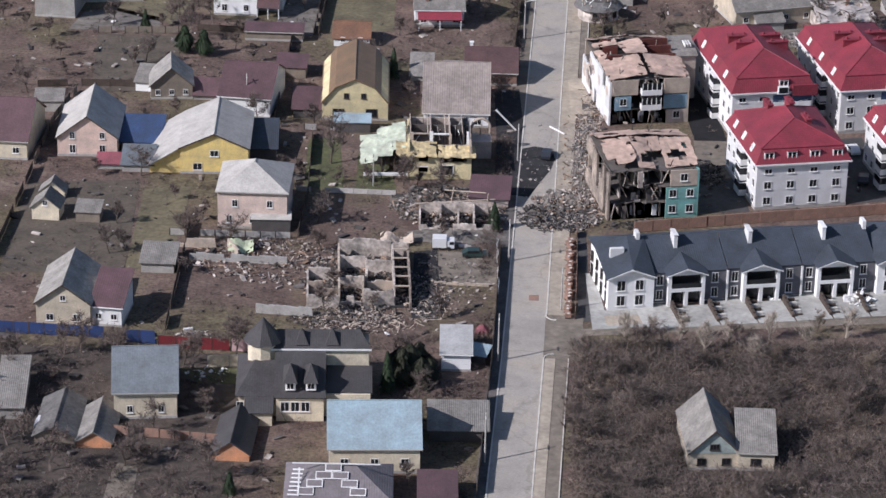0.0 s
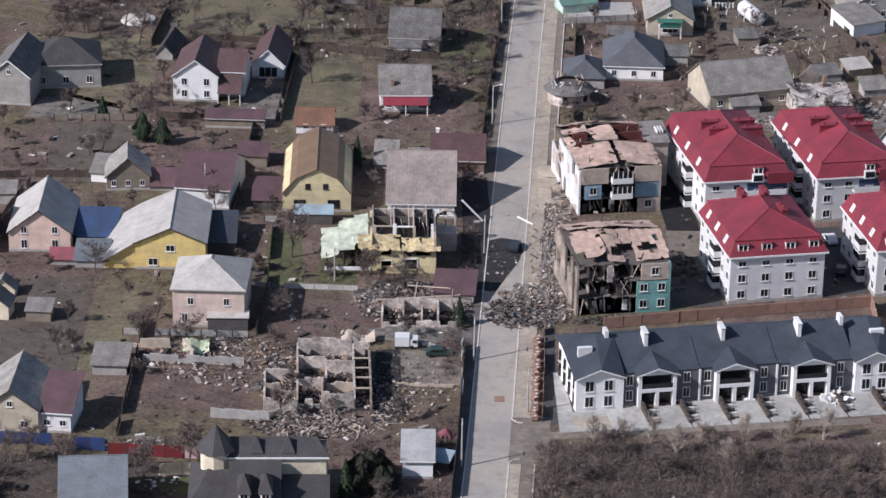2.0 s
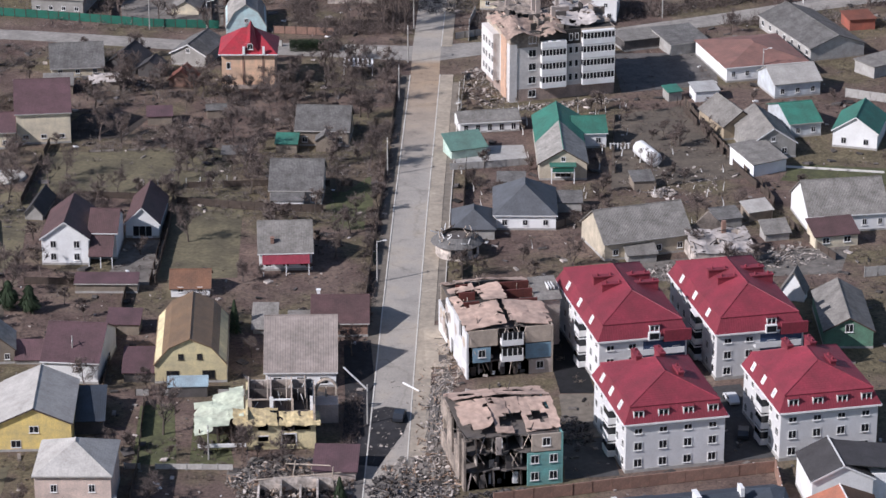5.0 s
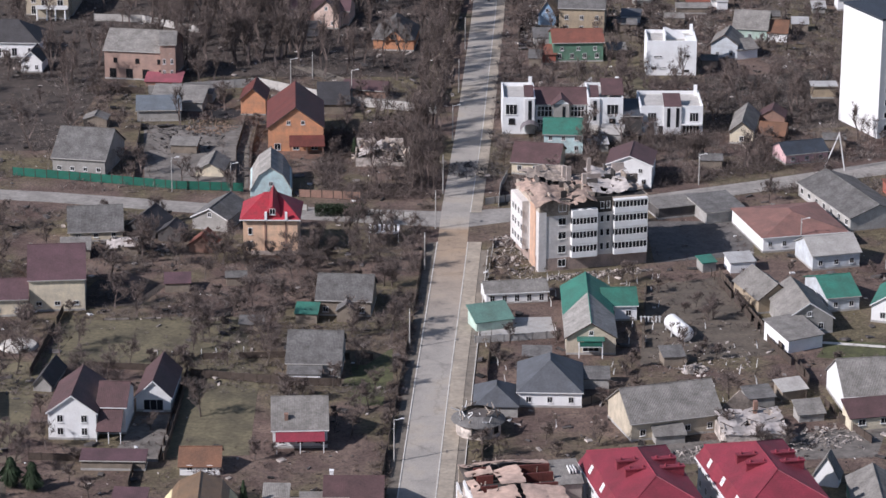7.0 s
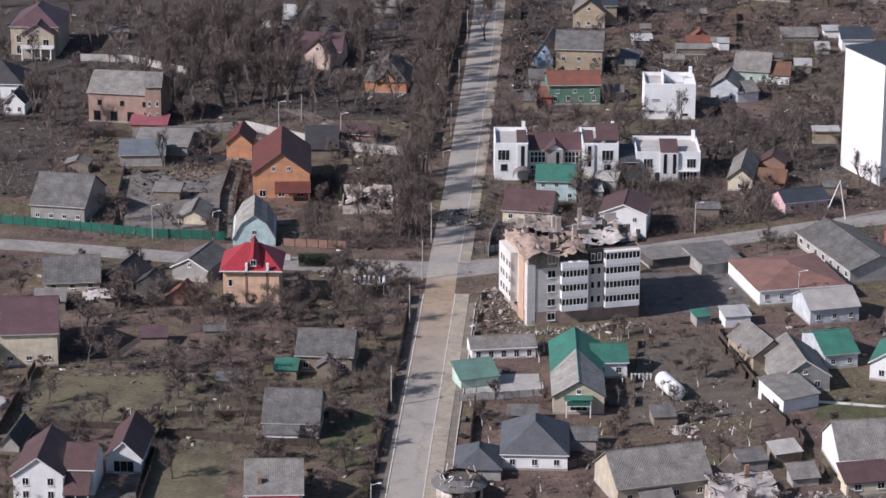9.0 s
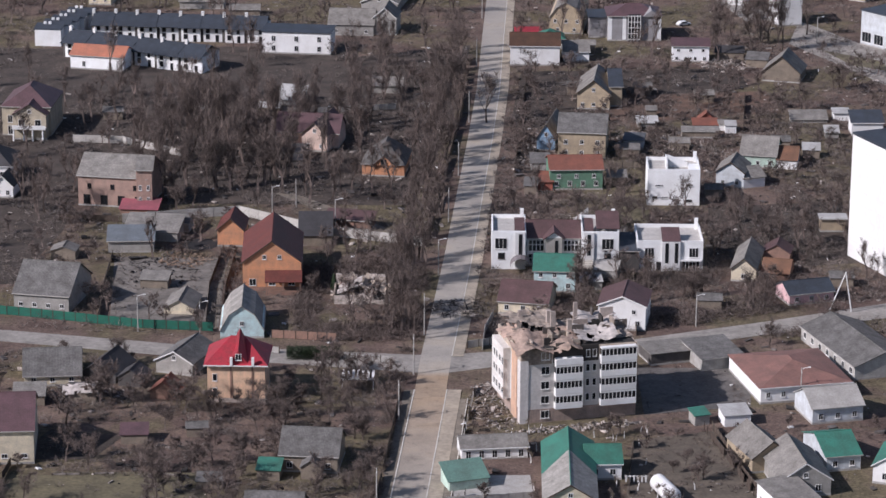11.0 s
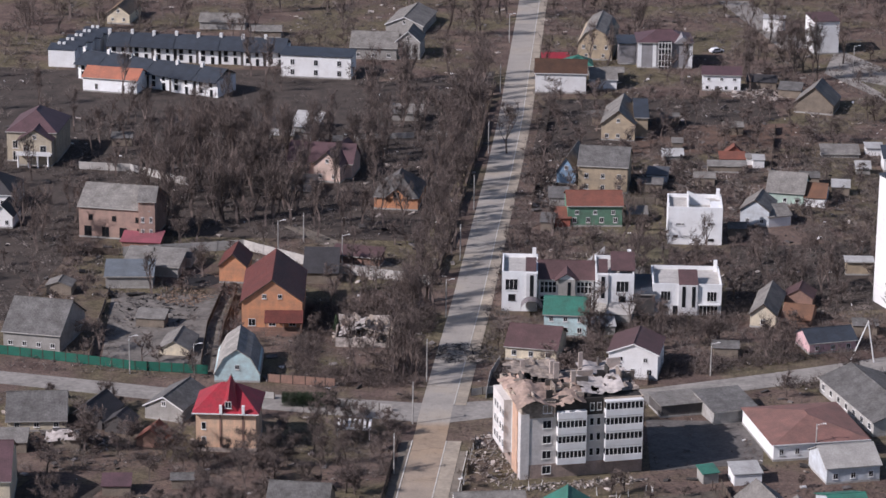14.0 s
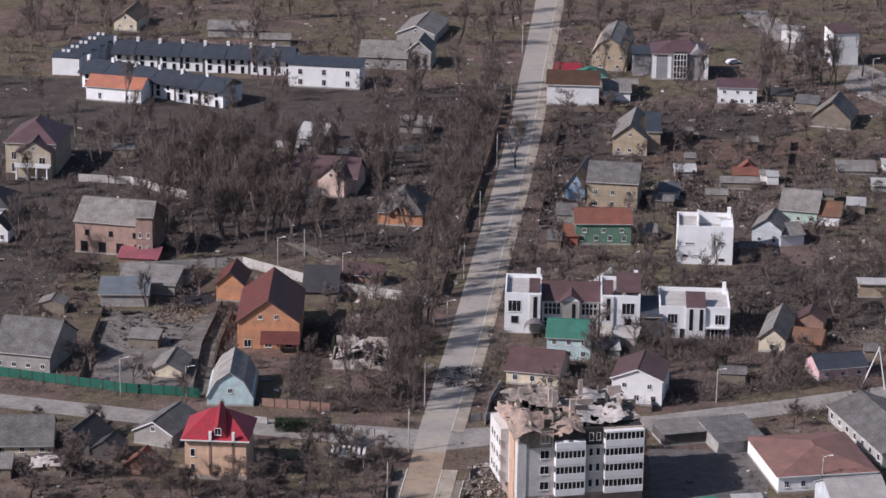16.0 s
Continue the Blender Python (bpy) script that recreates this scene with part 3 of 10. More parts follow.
# ---- houses along the street and lanes
house('small cream rendered house with a blue-grey metal roof', -46.3, -9.4, 4.8, 9.1, 13.3, 4.4, 4.0, 'side', wall='cream', roof='bluegrey', front=[(1.0, 2, 0.9, 1.2)])
house('tiny shed with a faded blue tin roof', 5.0, 11.6, -18.0, 2.9, 2.4, 1.4, 0.5, 'shed', wall='darkw', roof='paleblue')
house('cream house with a pale blue metal roof', -14.4, -24.3, 2.5, 12.8, 13.9, 4.1, 3.8, 'side', wall='cream', roof='paleblue', front=[(1.2, 3, 1.2, 1.2)])
house('house with a dark hipped roof edged in white panels', -19.9, -36.8, 0.6, 14.4, 10.2, 2.8, 2.6, 'hip', wall='cream', roof='hipgrey')
house('small shed with an orange brick front and a dark roof', -31.1, -21.2, -3.0, 5.2, 11.1, 1.3, 1.8, 'front', wall='orange', roof='darkgrey')
house('low outbuilding with an orange gable and a grey asbestos roof', -50.8, -18.2, -1.3, 5.0, 10.5, 1.0, 1.6, 'front', wall='orange', roof='asbestos')
house('dark-roofed outbuilding beside an orange gable', -57.0, -17.0, -1.3, 5.8, 11.5, 1.2, 1.5, 'front', wall='wood', roof='darkasbestos')
house('long low shed with a grey asbestos roof', -63.3, -10.2, 2.6, 3.8, 12.6, 1.9, 1.9, 'shed', wall='greyw', roof='asbestos')
house('beige brick cottage with a steep grey gable roof', -61.5, 20.8, -1.9, 8.4, 13.3, 4.0, 3.1, 'front', wall='beige', roof='palesbestos', front=[(1.0, 2, 1.2, 1.2)], attic=1)
house('white annex with a purple-brown metal roof', -53.1, 21.3, -6.7, 4.8, 8.2, 3.4, 2.5, 'shed', wall='white', roof='purple', front=[(1.2, 2, 1.0, 1.0)])
house('low shed with a weathered grey roof', -47.3, 40.9, -1.8, 5.3, 5.9, 1.7, 0.9, 'shed', wall='greyw', roof='asbestos')
house('two-storey pale pink brick house with a grey hipped roof', -36.3, 58.9, -1.6, 11.5, 12.3, 6.7, 3.1, 'hip', wall='pink', roof='greymetal', front=[(1.0, 3, 1.0, 1.4), (3.9, 2, 1.0, 1.3)])
house('bright yellow rendered house with a grey metal gable roof', -44.4, 81.3, 0.9, 11.7, 16.6, 4.8, 2.6, 'front', lean=(5.8, 1.4), wall='yellow', roof='greymetal', front=[(0.7, 2, 1.6, 1.3), (3.2, 1, 1.5, 1.2)])
house('dark blue sheet-roofed lean-to beside a yellow house', -32.9, 87.4, 2.0, 4.7, 10.9, 2.3, 1.1, 'shed', wall='darkw', roof='slate')
house('salmon pink house with a grey steep gable roof', -66.4, 87.8, 0.8, 10.4, 14.9, 3.6, 3.9, 'front', wall='salmon', roof='greymetal', front=[(0.6, 2, 1.1, 1.6), (3.3, 2, 1.0, 1.3)])
house('cream house with a dark red-brown metal roof', -83.2, 86.4, -4.2, 11.8, 15.9, 3.6, 4.8, 'side', wall='cream', roof='purple', front=[(1.2, 3, 1.2, 1.2)])
house('lean-to with a dark blue corrugated roof', -55.7, 91.0, -1.2, 6.8, 8.3, 1.6, 1.7, 'shed', wall='darkw', roof='navy')
house('shed with a light blue metal roof', -54.5, 81.5, 0.4, 5.3, 5.8, 1.3, 1.2, 'shed', wall='greyw', roof='bluegrey')
house('low shed with a faded red roof', -58.9, 82.5, -0.2, 4.3, 3.1, 1.0, 0.6, 'shed', wall='greyw', roof='pinkroof')
house('tiny cream garden house with a pale gable roof', -67.4, 60.7, -5.6, 4.6, 4.0, 2.4, 1.9, 'front', wall='cream', roof='asbestos', attic=1)
house('tiny cream garden shed with a pale gable roof', -67.1, 69.6, -3.7, 4.1, 2.4, 1.4, 1.7, 'front', wall='cream', roof='asbestos')
house('brown clapboard house with a pale asbestos gable roof', -52.7, 115.1, 5.6, 7.6, 7.7, 2.7, 3.3, 'front', wall='wood', roof='palesbestos', front=[(0.8, 3, 0.9, 1.1)])
house('white annex with a pale sheet roof', -55.9, 119.1, -8.3, 2.9, 4.9, 1.8, 1.5, 'shed', wall='white', roof='asbestos')
house('white rendered house with a red-brown metal roof', -39.7, 108.0, -7.2, 9.3, 15.3, 3.9, 3.8, 'side', wall='white', roof='purple')
house('low link building with a red-brown roof', -44.9, 115.4, -1.0, 4.7, 4.1, 0.9, 1.6, 'shed', wall='greyw', roof='purple')
house('yellow two-storey house with a brown gambrel roof', -21.1, 107.0, 1.0, 11.9, 19.9, 3.7, 4.2, 'gambrel', wall='paleyellow', roof='brownmetal', front=[(0.7, 2, 2.1, 1.5)], attic=2, frame_mat='darkframe')
house('lean-to with a purple-brown roof against a yellow house', -26.3, 107.5, -0.7, 5.1, 5.9, 1.8, 1.8, 'shed', wall='darkw', roof='purple')
house('small white house with a rusty orange-brown roof', -20.4, 144.2, -0.1, 6.8, 7.0, 1.7, 2.1, 'side', wall='white', roof='rustbrown', front=[(0.9, 2, 1.0, 1.0)])
house('brick house with a broad ribbed grey asbestos roof', -2.7, 104.9, -0.3, 11.6, 17.0, 2.8, 6.4, 'side', wall='white', roof='barn', front=[(0.5, 3, 1.4, 1.3)])
house('house with a dark red-brown metal roof and a white chimney', 4.8, 125.7, -1.0, 9.5, 11.2, 2.6, 2.8, 'side', wall='brick', roof='maroon', chim=[(0.1, 0.6)])
house('low shed with a bent pale asbestos roof', -5.4, 127.2, -1.8, 3.9, 5.6, 1.0, 2.2, 'shed', wall='greyw', roof='asbestos')
house('cottage with a grey asbestos roof and a red porch roof', -5.0, 156.0, 2.3, 9.5, 12.4, 3.5, 3.7, 'side', wall='white', roof='asbestos', porch=('crimson', 2.6), front=[(0.8, 3, 1.2, 1.3)], chim=[(0.25, 0.15)])
house('pale brick house with a weathered grey roof', -3.9, 189.3, -3.2, 9.9, 13.0, 3.2, 3.9, 'side', wall='greyw', roof='darkasbestos', front=[(0.8, 3, 1.0, 1.1)])
house('white two-storey house with a maroon metal gable roof', -44.6, 160.2, -2.7, 8.5, 14.6, 5.2, 3.1, 'front', wall='white', roof='maroon', front=[(0.9, 2, 1.1, 1.4), (3.3, 2, 1.1, 1.4)])
house('white garage with a maroon gable roof and a dark door', -30.3, 173.3, -3.5, 6.2, 14.3, 2.9, 3.0, 'front', wall='white', roof='maroon', front=[(0.1, 1, 3.6, 2.3)])
house('large house with a dark grey hipped roof', -72.4, 165.2, 7.6, 13.4, 12.6, 4.8, 3.5, 'hip', wall='greyw', roof='darkgrey', front=[(1.0, 3, 1.2, 1.4)])
house('grey gabled wing with a weathered grey roof', -79.3, 157.2, -6.2, 7.9, 15.8, 5.7, 3.2, 'front', wall='greyw', roof='darkasbestos', attic=1)
house('small slate-roofed garden store with pale walls', -50.0, 183.1, -8.4, 3.4, 10.0, 1.3, 1.9, 'front', wall='greyw', roof='darkgrey')
house('cream house with a purple-brown metal roof', -55.6, 224.9, 5.5, 10.8, 17.2, 6.6, 4.3, 'side', wall='cream', roof='purple', front=[(1.2, 3, 1.2, 0.9)])
house('low cream wing with a purple-brown roof', -63.4, 222.0, 5.5, 7.6, 9.0, 3.6, 2.6, 'side', wall='cream', roof='purple', front=[(0.9, 2, 1.0, 1.0)])
house('timber cottage with a grey asbestos roof', 0.6, 223.0, -5.3, 10.6, 10.6, 3.4, 3.4, 'side', wall='wood', roof='darkasbestos', front=[(0.8, 3, 1.1, 1.2)])
house('cottage with a grey asbestos roof by the lane', -52.4, 266.9, 6.3, 11.1, 12.1, 2.3, 3.6, 'side', wall='cream', roof='darkasbestos', front=[(0.9, 3, 1.0, 1.0)])
house('dark steep-gabled barn beside a cottage', -41.4, 271.2, -17.2, 7.1, 9.4, 1.9, 2.6, 'front', wall='darkw', roof='darkgrey')
house('small grey brick house with a dark gable roof', -27.3, 276.2, -18.9, 7.9, 11.8, 2.7, 2.1, 'front', wall='greyw', roof='darkasbestos', attic=1)
house('low brick outbuilding with a rusty tiled roof', -27.0, 261.0, -11.7, 5.4, 5.1, 1.6, 2.1, 'front', wall='brick', roof='rust')
house('small light blue house with a white-edged dark gable roof', -16.1, 297.0, 2.3, 9.0, 14.4, 2.1, 4.8, 'gambrel', wall='lightblue', roof='palesbestos', attic=1)
house('narrow orange brick gatehouse with a dark red roof', -21.6, 360.5, -2.5, 5.9, 9.5, 4.0, 2.6, 'front', wall='orange', roof='redbrown')
house('low shed with a pale sheet roof', -45.8, 355.0, 3.7, 10.2, 7.1, 2.8, 1.4, 'shed', wall='greyw', roof='bluegrey')
house('low shed with a grey curved roof', -43.3, 364.9, -6.3, 12.4, 8.1, 2.4, 1.6, 'shed', wall='greyw', roof='asbestos')
house('grey cottage with a weathered asbestos roof', -61.2, 314.7, -10.7, 12.1, 16.1, 3.8, 4.8, 'side', wall='greyw', roof='darkasbestos', front=[(0.9, 4, 1.0, 1.0)])
house('small shed with a grey gable roof', -29.1, 312.6, -5.3, 6.2, 9.3, 1.4, 1.7, 'front', wall='cream', roof='asbestos')
house('two-storey red brick house with a grey roof', -57.0, 392.4, -9.4, 16.7, 13.8, 7.4, 3.6, 'side', wall='rosybrick', roof='asbestos', front=[(0.5, 4, 1.7, 2.3), (4.3, 3, 1.0, 1.2)], frame_mat='darkframe')
house('tall brick stair wing beside a brick house', -42.9, 389.2, 1.5, 3.7, 5.1, 9.6, 1.5, 'shed', wall='rosybrick', roof='asbestos', front=[(1.0, 2, 0.7, 2.0), (4.6, 2, 0.7, 1.3)])
house('low building with a dark pink metal roof', -46.4, 385.5, -4.4, 8.7, 5.4, 1.2, 1.1, 'shed', wall='brick', roof='pinkroof')
house('pale pink house with a purple gable roof', -6.7, 441.8, -16.3, 6.7, 14.7, 4.5, 3.0, 'front', wall='salmon', roof='purple', front=[(1.0, 2, 0.8, 1.0)], attic=1)
house('lean-to with a pale sheet roof among trees', -16.0, 487.1, -12.7, 6.9, 7.2, 1.5, 2.2, 'shed', wall='greyw', roof='paleroof')
house('cream house with white columns and a brown roof', -84.0, 454.3, -3.3, 12.5, 16.6, 7.7, 4.2, 'hip', wall='beige', roof='purple', front=[(0.3, 3, 1.3, 2.4), (3.4, 3, 1.3, 2.0)])
house('dark low outbuilding with a flat roof', -10.6, 428.6, -10.0, 5.0, 6.8, 1.3, 0.7, 'shed', wall='darkw', roof='darkgrey')
house('pale house with a brown gable roof far off', -79.8, 604.6, -7.2, 6.8, 13.7, 3.2, 2.4, 'front', wall='cream', roof='brownmetal', front=[(1.0, 2, 0.8, 1.0)], attic=1)
house('grey house with an asbestos roof far off', -5.4, 566.9, -3.8, 13.1, 10.9, 3.5, 3.3, 'side', wall='greyw', roof='asbestos', front=[(0.8, 3, 1.0, 1.0)])
house('grey house with a pale pointed gable far off', 3.0, 599.0, -9.7, 11.1, 19.6, 2.7, 2.4, 'front', wall='greyw', roof='asbestos', attic=1)
house('blue-grey gabled house beside another', 7.5, 568.0, -6.4, 6.8, 9.8, 5.1, 2.9, 'front', wall='greyw', roof='asbestos', attic=1)
house('grey cottage behind a row of houses', -51.8, 599.9, -1.2, 13.3, 6.9, 2.4, 1.7, 'side', wall='greyw', roof='asbestos')
house('small dark shed under trees', 9.5, 500.1, -3.8, 7.7, 4.3, 2.0, 1.3, 'shed', wall='greyw', roof='asbestos')
cottage = house('derelict cottage with a green gable and a steep asbestos roof', 36.6, -21.0, 3.9, 7.1, 12.7, 2.8, 3.4, 'front', wall='beige', roof='asbestos', front=[(0.7, 2, 1.3, 1.1)], frame_mat='darkframe')
bm = bmesh.new()
solid(bm, [(-0.1, -0.08, 2.6), (7.2, -0.08, 2.6), (3.55, -0.08, 6.1), (-0.1, -0.006, 2.6), (7.2, -0.006, 2.6), (3.55, -0.006, 6.1)], [(0, 1, 2), (3, 5, 4), (0, 3, 4, 1), (1, 4, 5, 2), (2, 5, 3, 0)])
part("gable_boarding", bm, "sage", cottage, "faded green boarded gable")
window(cottage, pose(2.85, -0.08, 3.2), 1.4, 0.9, 2, "darkframe")
house('annex with a mossy asbestos roof and a column', 43.5, -20.9, -1.9, 5.2, 8.2, 3.0, 2.4, 'shed', wall='beige', roof='asbestos', front=[(0.9, 1, 1.6, 1.1)], frame_mat='darkframe')
house('house with a slate grey hipped roof and white walls', 38.4, 175.3, -2.5, 11.5, 14.8, 3.0, 4.1, 'hip', wall='white', roof='midslate', front=[(0.9, 3, 1.0, 1.2)])
house('wing with a slate grey hipped roof', 30.5, 170.5, -1.8, 7.7, 10.1, 2.2, 2.5, 'hip', wall='greyw', roof='midslate')
house('long house with a weathered grey asbestos roof', 57.8, 158.9, 16.5, 16.9, 12.0, 3.5, 4.2, 'side', wall='beige', roof='asbestos', front=[(0.9, 4, 1.1, 1.2)])
house('lean-to porch with a rusty sheet roof', 62.0, 157.4, 10.2, 5.3, 2.7, 1.7, 0.8, 'shed', wall='greyw', roof='asbestos')
house('small shed with a pale tilted roof', 88.4, 167.8, 12.5, 4.7, 3.2, 1.5, 1.3, 'shed', wall='greyw', roof='asbestos')
house('long white house with a grey asbestos gable roof', 97.0, 171.5, 7.1, 15.2, 13.0, 3.6, 4.6, 'side', wall='white', roof='asbestos', front=[(1.2, 5, 0.9, 1.3)])
house('white porch wing with a brown metal roof', 97.1, 163.9, 12.1, 8.3, 4.6, 2.4, 1.6, 'shed', wall='cream', roof='maroon', front=[(0.9, 2, 1.4, 1.2)])
house('house with a two-tone green and tan gable roof', 48.4, 201.7, -0.8, 9.3, 28.6, 3.5, 2.8, 'front', wall='beige', roof='green', front=[(0.6, 1, 3.2, 1.6)], attic=1, split=(0.6, 'palesbestos'))
house('low shed with a green roof and pale green walls', 31.7, 213.8, 19.2, 7.4, 4.9, 1.9, 1.7, 'shed', wall='mint', roof='palegreen')
house('long low grey shed with white doors', 33.9, 229.1, 8.0, 12.3, 6.5, 2.3, 1.3, 'side', wall='white', roof='asbestos', front=[(0.3, 5, 1.0, 1.5)])
house('pale building with a blue-grey metal roof', 100.9, 249.2, 15.0, 10.3, 9.5, 3.3, 2.4, 'side', wall='lightgreyblue', roof='greymetal', front=[(0.9, 3, 1.0, 1.2)])
house('green-walled house with a pale asbestos roof', 92.0, 118.3, -1.7, 8.3, 17.6, 3.3, 2.3, 'front', wall='greenw', roof='asbestos', front=[(3.0, 1, 1.4, 1.5)])
house('white gabled building behind the red-roofed flats', 87.5, 140.0, -19.3, 4.2, 2.8, 2.1, 3.5, 'front', wall='white', roof='asbestos')
house('pale blue house with a teal metal roof', 49.3, 329.1, -3.5, 8.9, 10.1, 4.9, 2.3, 'side', wall='lightblue', roof='green', front=[(1.0, 3, 1.0, 1.2), (3.4, 3, 0.9, 1.1)])
house('house with a brown metal roof behind the bombed flats', 41.5, 314.3, -10.5, 10.5, 11.7, 2.9, 2.9, 'side', wall='cream', roof='maroon', front=[(1.0, 3, 1.0, 1.2)])
house('white house with a maroon gable roof behind the bombed flats', 62.2, 304.8, -8.8, 9.9, 11.1, 5.4, 2.0, 'front', wall='white', roof='maroon', front=[(1.0, 3, 1.0, 1.2), (3.6, 2, 0.9, 1.0)])
house('narrow cottage with a pale green-grey gable roof', 92.7, 337.8, -11.0, 5.4, 16.0, 3.0, 2.3, 'front', wall='cream', roof='asbestos', front=[(0.7, 1, 1.0, 1.2)])
house('low shed with a rusty red roof', 99.5, 339.5, -13.8, 5.9, 9.3, 1.5, 1.9, 'side', wall='brick', roof='rustbrown')
house('pink rendered cottage with a grey roof', 103.8, 320.8, 17.9, 10.3, 7.3, 2.5, 1.8, 'side', wall='pinkw', roof='slate', front=[(0.8, 3, 1.0, 1.0)])
house('white cottage with a grey gable roof', 95.2, 412.0, -14.5, 6.8, 9.2, 3.9, 2.4, 'front', wall='lightgreyblue', roof='asbestos', front=[(0.8, 2, 0.9, 1.0)])
house('side wing with a green-grey roof', 101.8, 410.3, 20.9, 5.7, 8.3, 2.5, 1.7, 'side', wall='white', roof='asbestos')
house('pale green cottage with a grey asbestos roof', 102.6, 429.7, -11.4, 8.8, 12.2, 3.2, 3.3, 'side', wall='mint', roof='asbestos', front=[(0.8, 3, 0.9, 1.0)])
house('white annex with a red-brown roof', 111.5, 427.9, -9.9, 4.9, 10.5, 2.4, 2.1, 'side', wall='white', roof='rustbrown')
house('green timber house with a rusty red roof', 54.9, 407.7, 3.6, 12.7, 10.6, 5.1, 2.1, 'side', wall='greenw', roof='rust', front=[(1.0, 4, 1.0, 1.3), (3.0, 3, 0.9, 1.0)])
house('low red shed beside a timber house', 52.0, 407.2, 1.5, 3.5, 4.2, 2.2, 1.3, 'shed', wall='redw', roof='rust')
house('tan house with a grey asbestos roof', 57.6, 436.9, -5.8, 11.9, 12.7, 6.7, 3.2, 'side', wall='tan', roof='darkasbestos', front=[(0.8, 3, 1.0, 1.2), (3.6, 3, 1.0, 1.2)])
house('blue-gabled house with a pale asbestos roof', 52.5, 443.4, -11.4, 4.6, 15.4, 3.4, 3.5, 'front', wall='blue', roof='asbestos', attic=1)
house('yellow-brown house with a grey gable roof', 64.1, 484.8, -6.0, 8.6, 18.1, 4.4, 3.4, 'front', wall='tan', roof='asbestos', front=[(0.8, 3, 1.0, 1.0)], attic=1)
house('side wing with a dark grey roof', 72.8, 487.3, 1.6, 3.3, 14.9, 5.5, 3.0, 'side', wall='tan', roof='slate')
house('white rendered hall with a dark brown roof', 47.0, 531.8, -1.0, 13.8, 12.0, 5.7, 2.4, 'side', wall='white', roof='darkbrown')
house('brick house with a gambrel asbestos roof', 59.0, 571.2, -6.5, 9.7, 22.3, 5.2, 4.0, 'gambrel', wall='tan', roof='asbestos', front=[(0.8, 2, 0.9, 1.0), (3.2, 3, 0.9, 1.1)])
house('white two-storey hut with a purple-brown roof', 92.7, 537.6, -1.9, 10.4, 5.0, 4.6, 1.0, 'shed', wall='villawhite', roof='purple', front=[(0.4, 4, 0.9, 1.1), (2.9, 3, 0.9, 0.9)])
house('ruined timber cottage with a steep grey roof', 116.1, 516.3, -15.4, 10.4, 10.6, 2.8, 4.4, 'front', wall='wood', roof='asbestos')
house('long shed with a pale roof', 119.6, 471.8, 1.6, 9.3, 4.0, 1.1, 1.2, 'shed', wall='greyw', roof='asbestos')
house('shed with a dark grey roof by the white block', 133.9, 459.8, 1.6, 8.1, 5.7, 3.4, 1.7, 'shed', wall='white', roof='slate')
house('low white cabin with a flat roof', 131.0, 474.3, 1.6, 4.1, 3.7, 2.0, 0.4, 'shed', wall='white', roof='paleroof')
house('small shed with a pale roof among vegetable plots', 79.2, 466.3, 1.6, 5.1, 3.1, 1.2, 0.9, 'shed', wall='greyw', roof='paleroof')
house('small rusty red tin shed', 93.6, 464.6, 1.6, 6.1, 2.9, 1.2, 0.9, 'shed', wall='redw', roof='rust')
house('small garden house with a red roof', 95.4, 471.2, 1.6, 4.1, 2.2, 1.1, 1.7, 'front', wall='redw', roof='rust')
house('small white hut by a shed', 100.1, 463.7, 1.6, 3.2, 1.9, 1.8, 0.4, 'shed', wall='white', roof='asbestos')
house('white shed with a low grey roof', 62.2, 536.7, 1.7, 7.1, 10.0, 2.9, 2.0, 'side', wall='white', roof='asbestos')
house('low grey shed with a red roof', 49.1, 566.8, 1.7, 7.3, 3.8, 1.0, 0.8, 'shed', wall='greyw', roof='red')
house('small tan brick pump house', 116.4, 374.9, 1.4, 5.9, 2.6, 3.2, 0.3, 'shed', wall='tan', roof='paleroof')
house('tilted pale sheet metal shelter', 126.8, 456.9, 1.6, 3.4, 2.3, 1.5, 1.1, 'shed', wall='greyw', roof='paleroof')
house('white end block of the town house row', -23.3, 544.5, -6.0, 19.6, 9.0, 6.3, 0.2, 'flat', wall='white', roof='slate', front=[(0.8, 3, 1.2, 1.6), (3.6, 3, 1.2, 1.6)])
house('white house with a bright orange-red roof', -75.4, 524.9, -12.0, 15.4, 9.0, 4.0, 2.0, 'side', wall='villawhite', roof='orangesheet', front=[(0.8, 2, 0.9, 1.6)])
house('plain grey-white block with a red-brown roof far off', 126.9, 581.7, 13.0, 7.3, 9.0, 9.6, 0.6, 'flat', wall='white', roof='maroon')
house('grey-green shopping hall with glazed front', 148.6, 560.3, -50.5, 23.4, 26.0, 10.1, 0.5, 'flat', wall='lightgreyblue', roof='slate', front=[(1.0, 5, 3.6, 3.0)], category='hall')
house('pale yellow block of flats far off', 152.2, 617.7, -32.1, 5.4, 14.0, 14.0, 0.3, 'flat', wall='tan', roof='asbestos')
house('white gateway building by the far road', 114.1, 609.0, -12.7, 6.0, 4.0, 4.2, 0.1, 'flat', wall='white', roof='paleroof')


# ---- the four blocks of flats with crimson mansard roofs


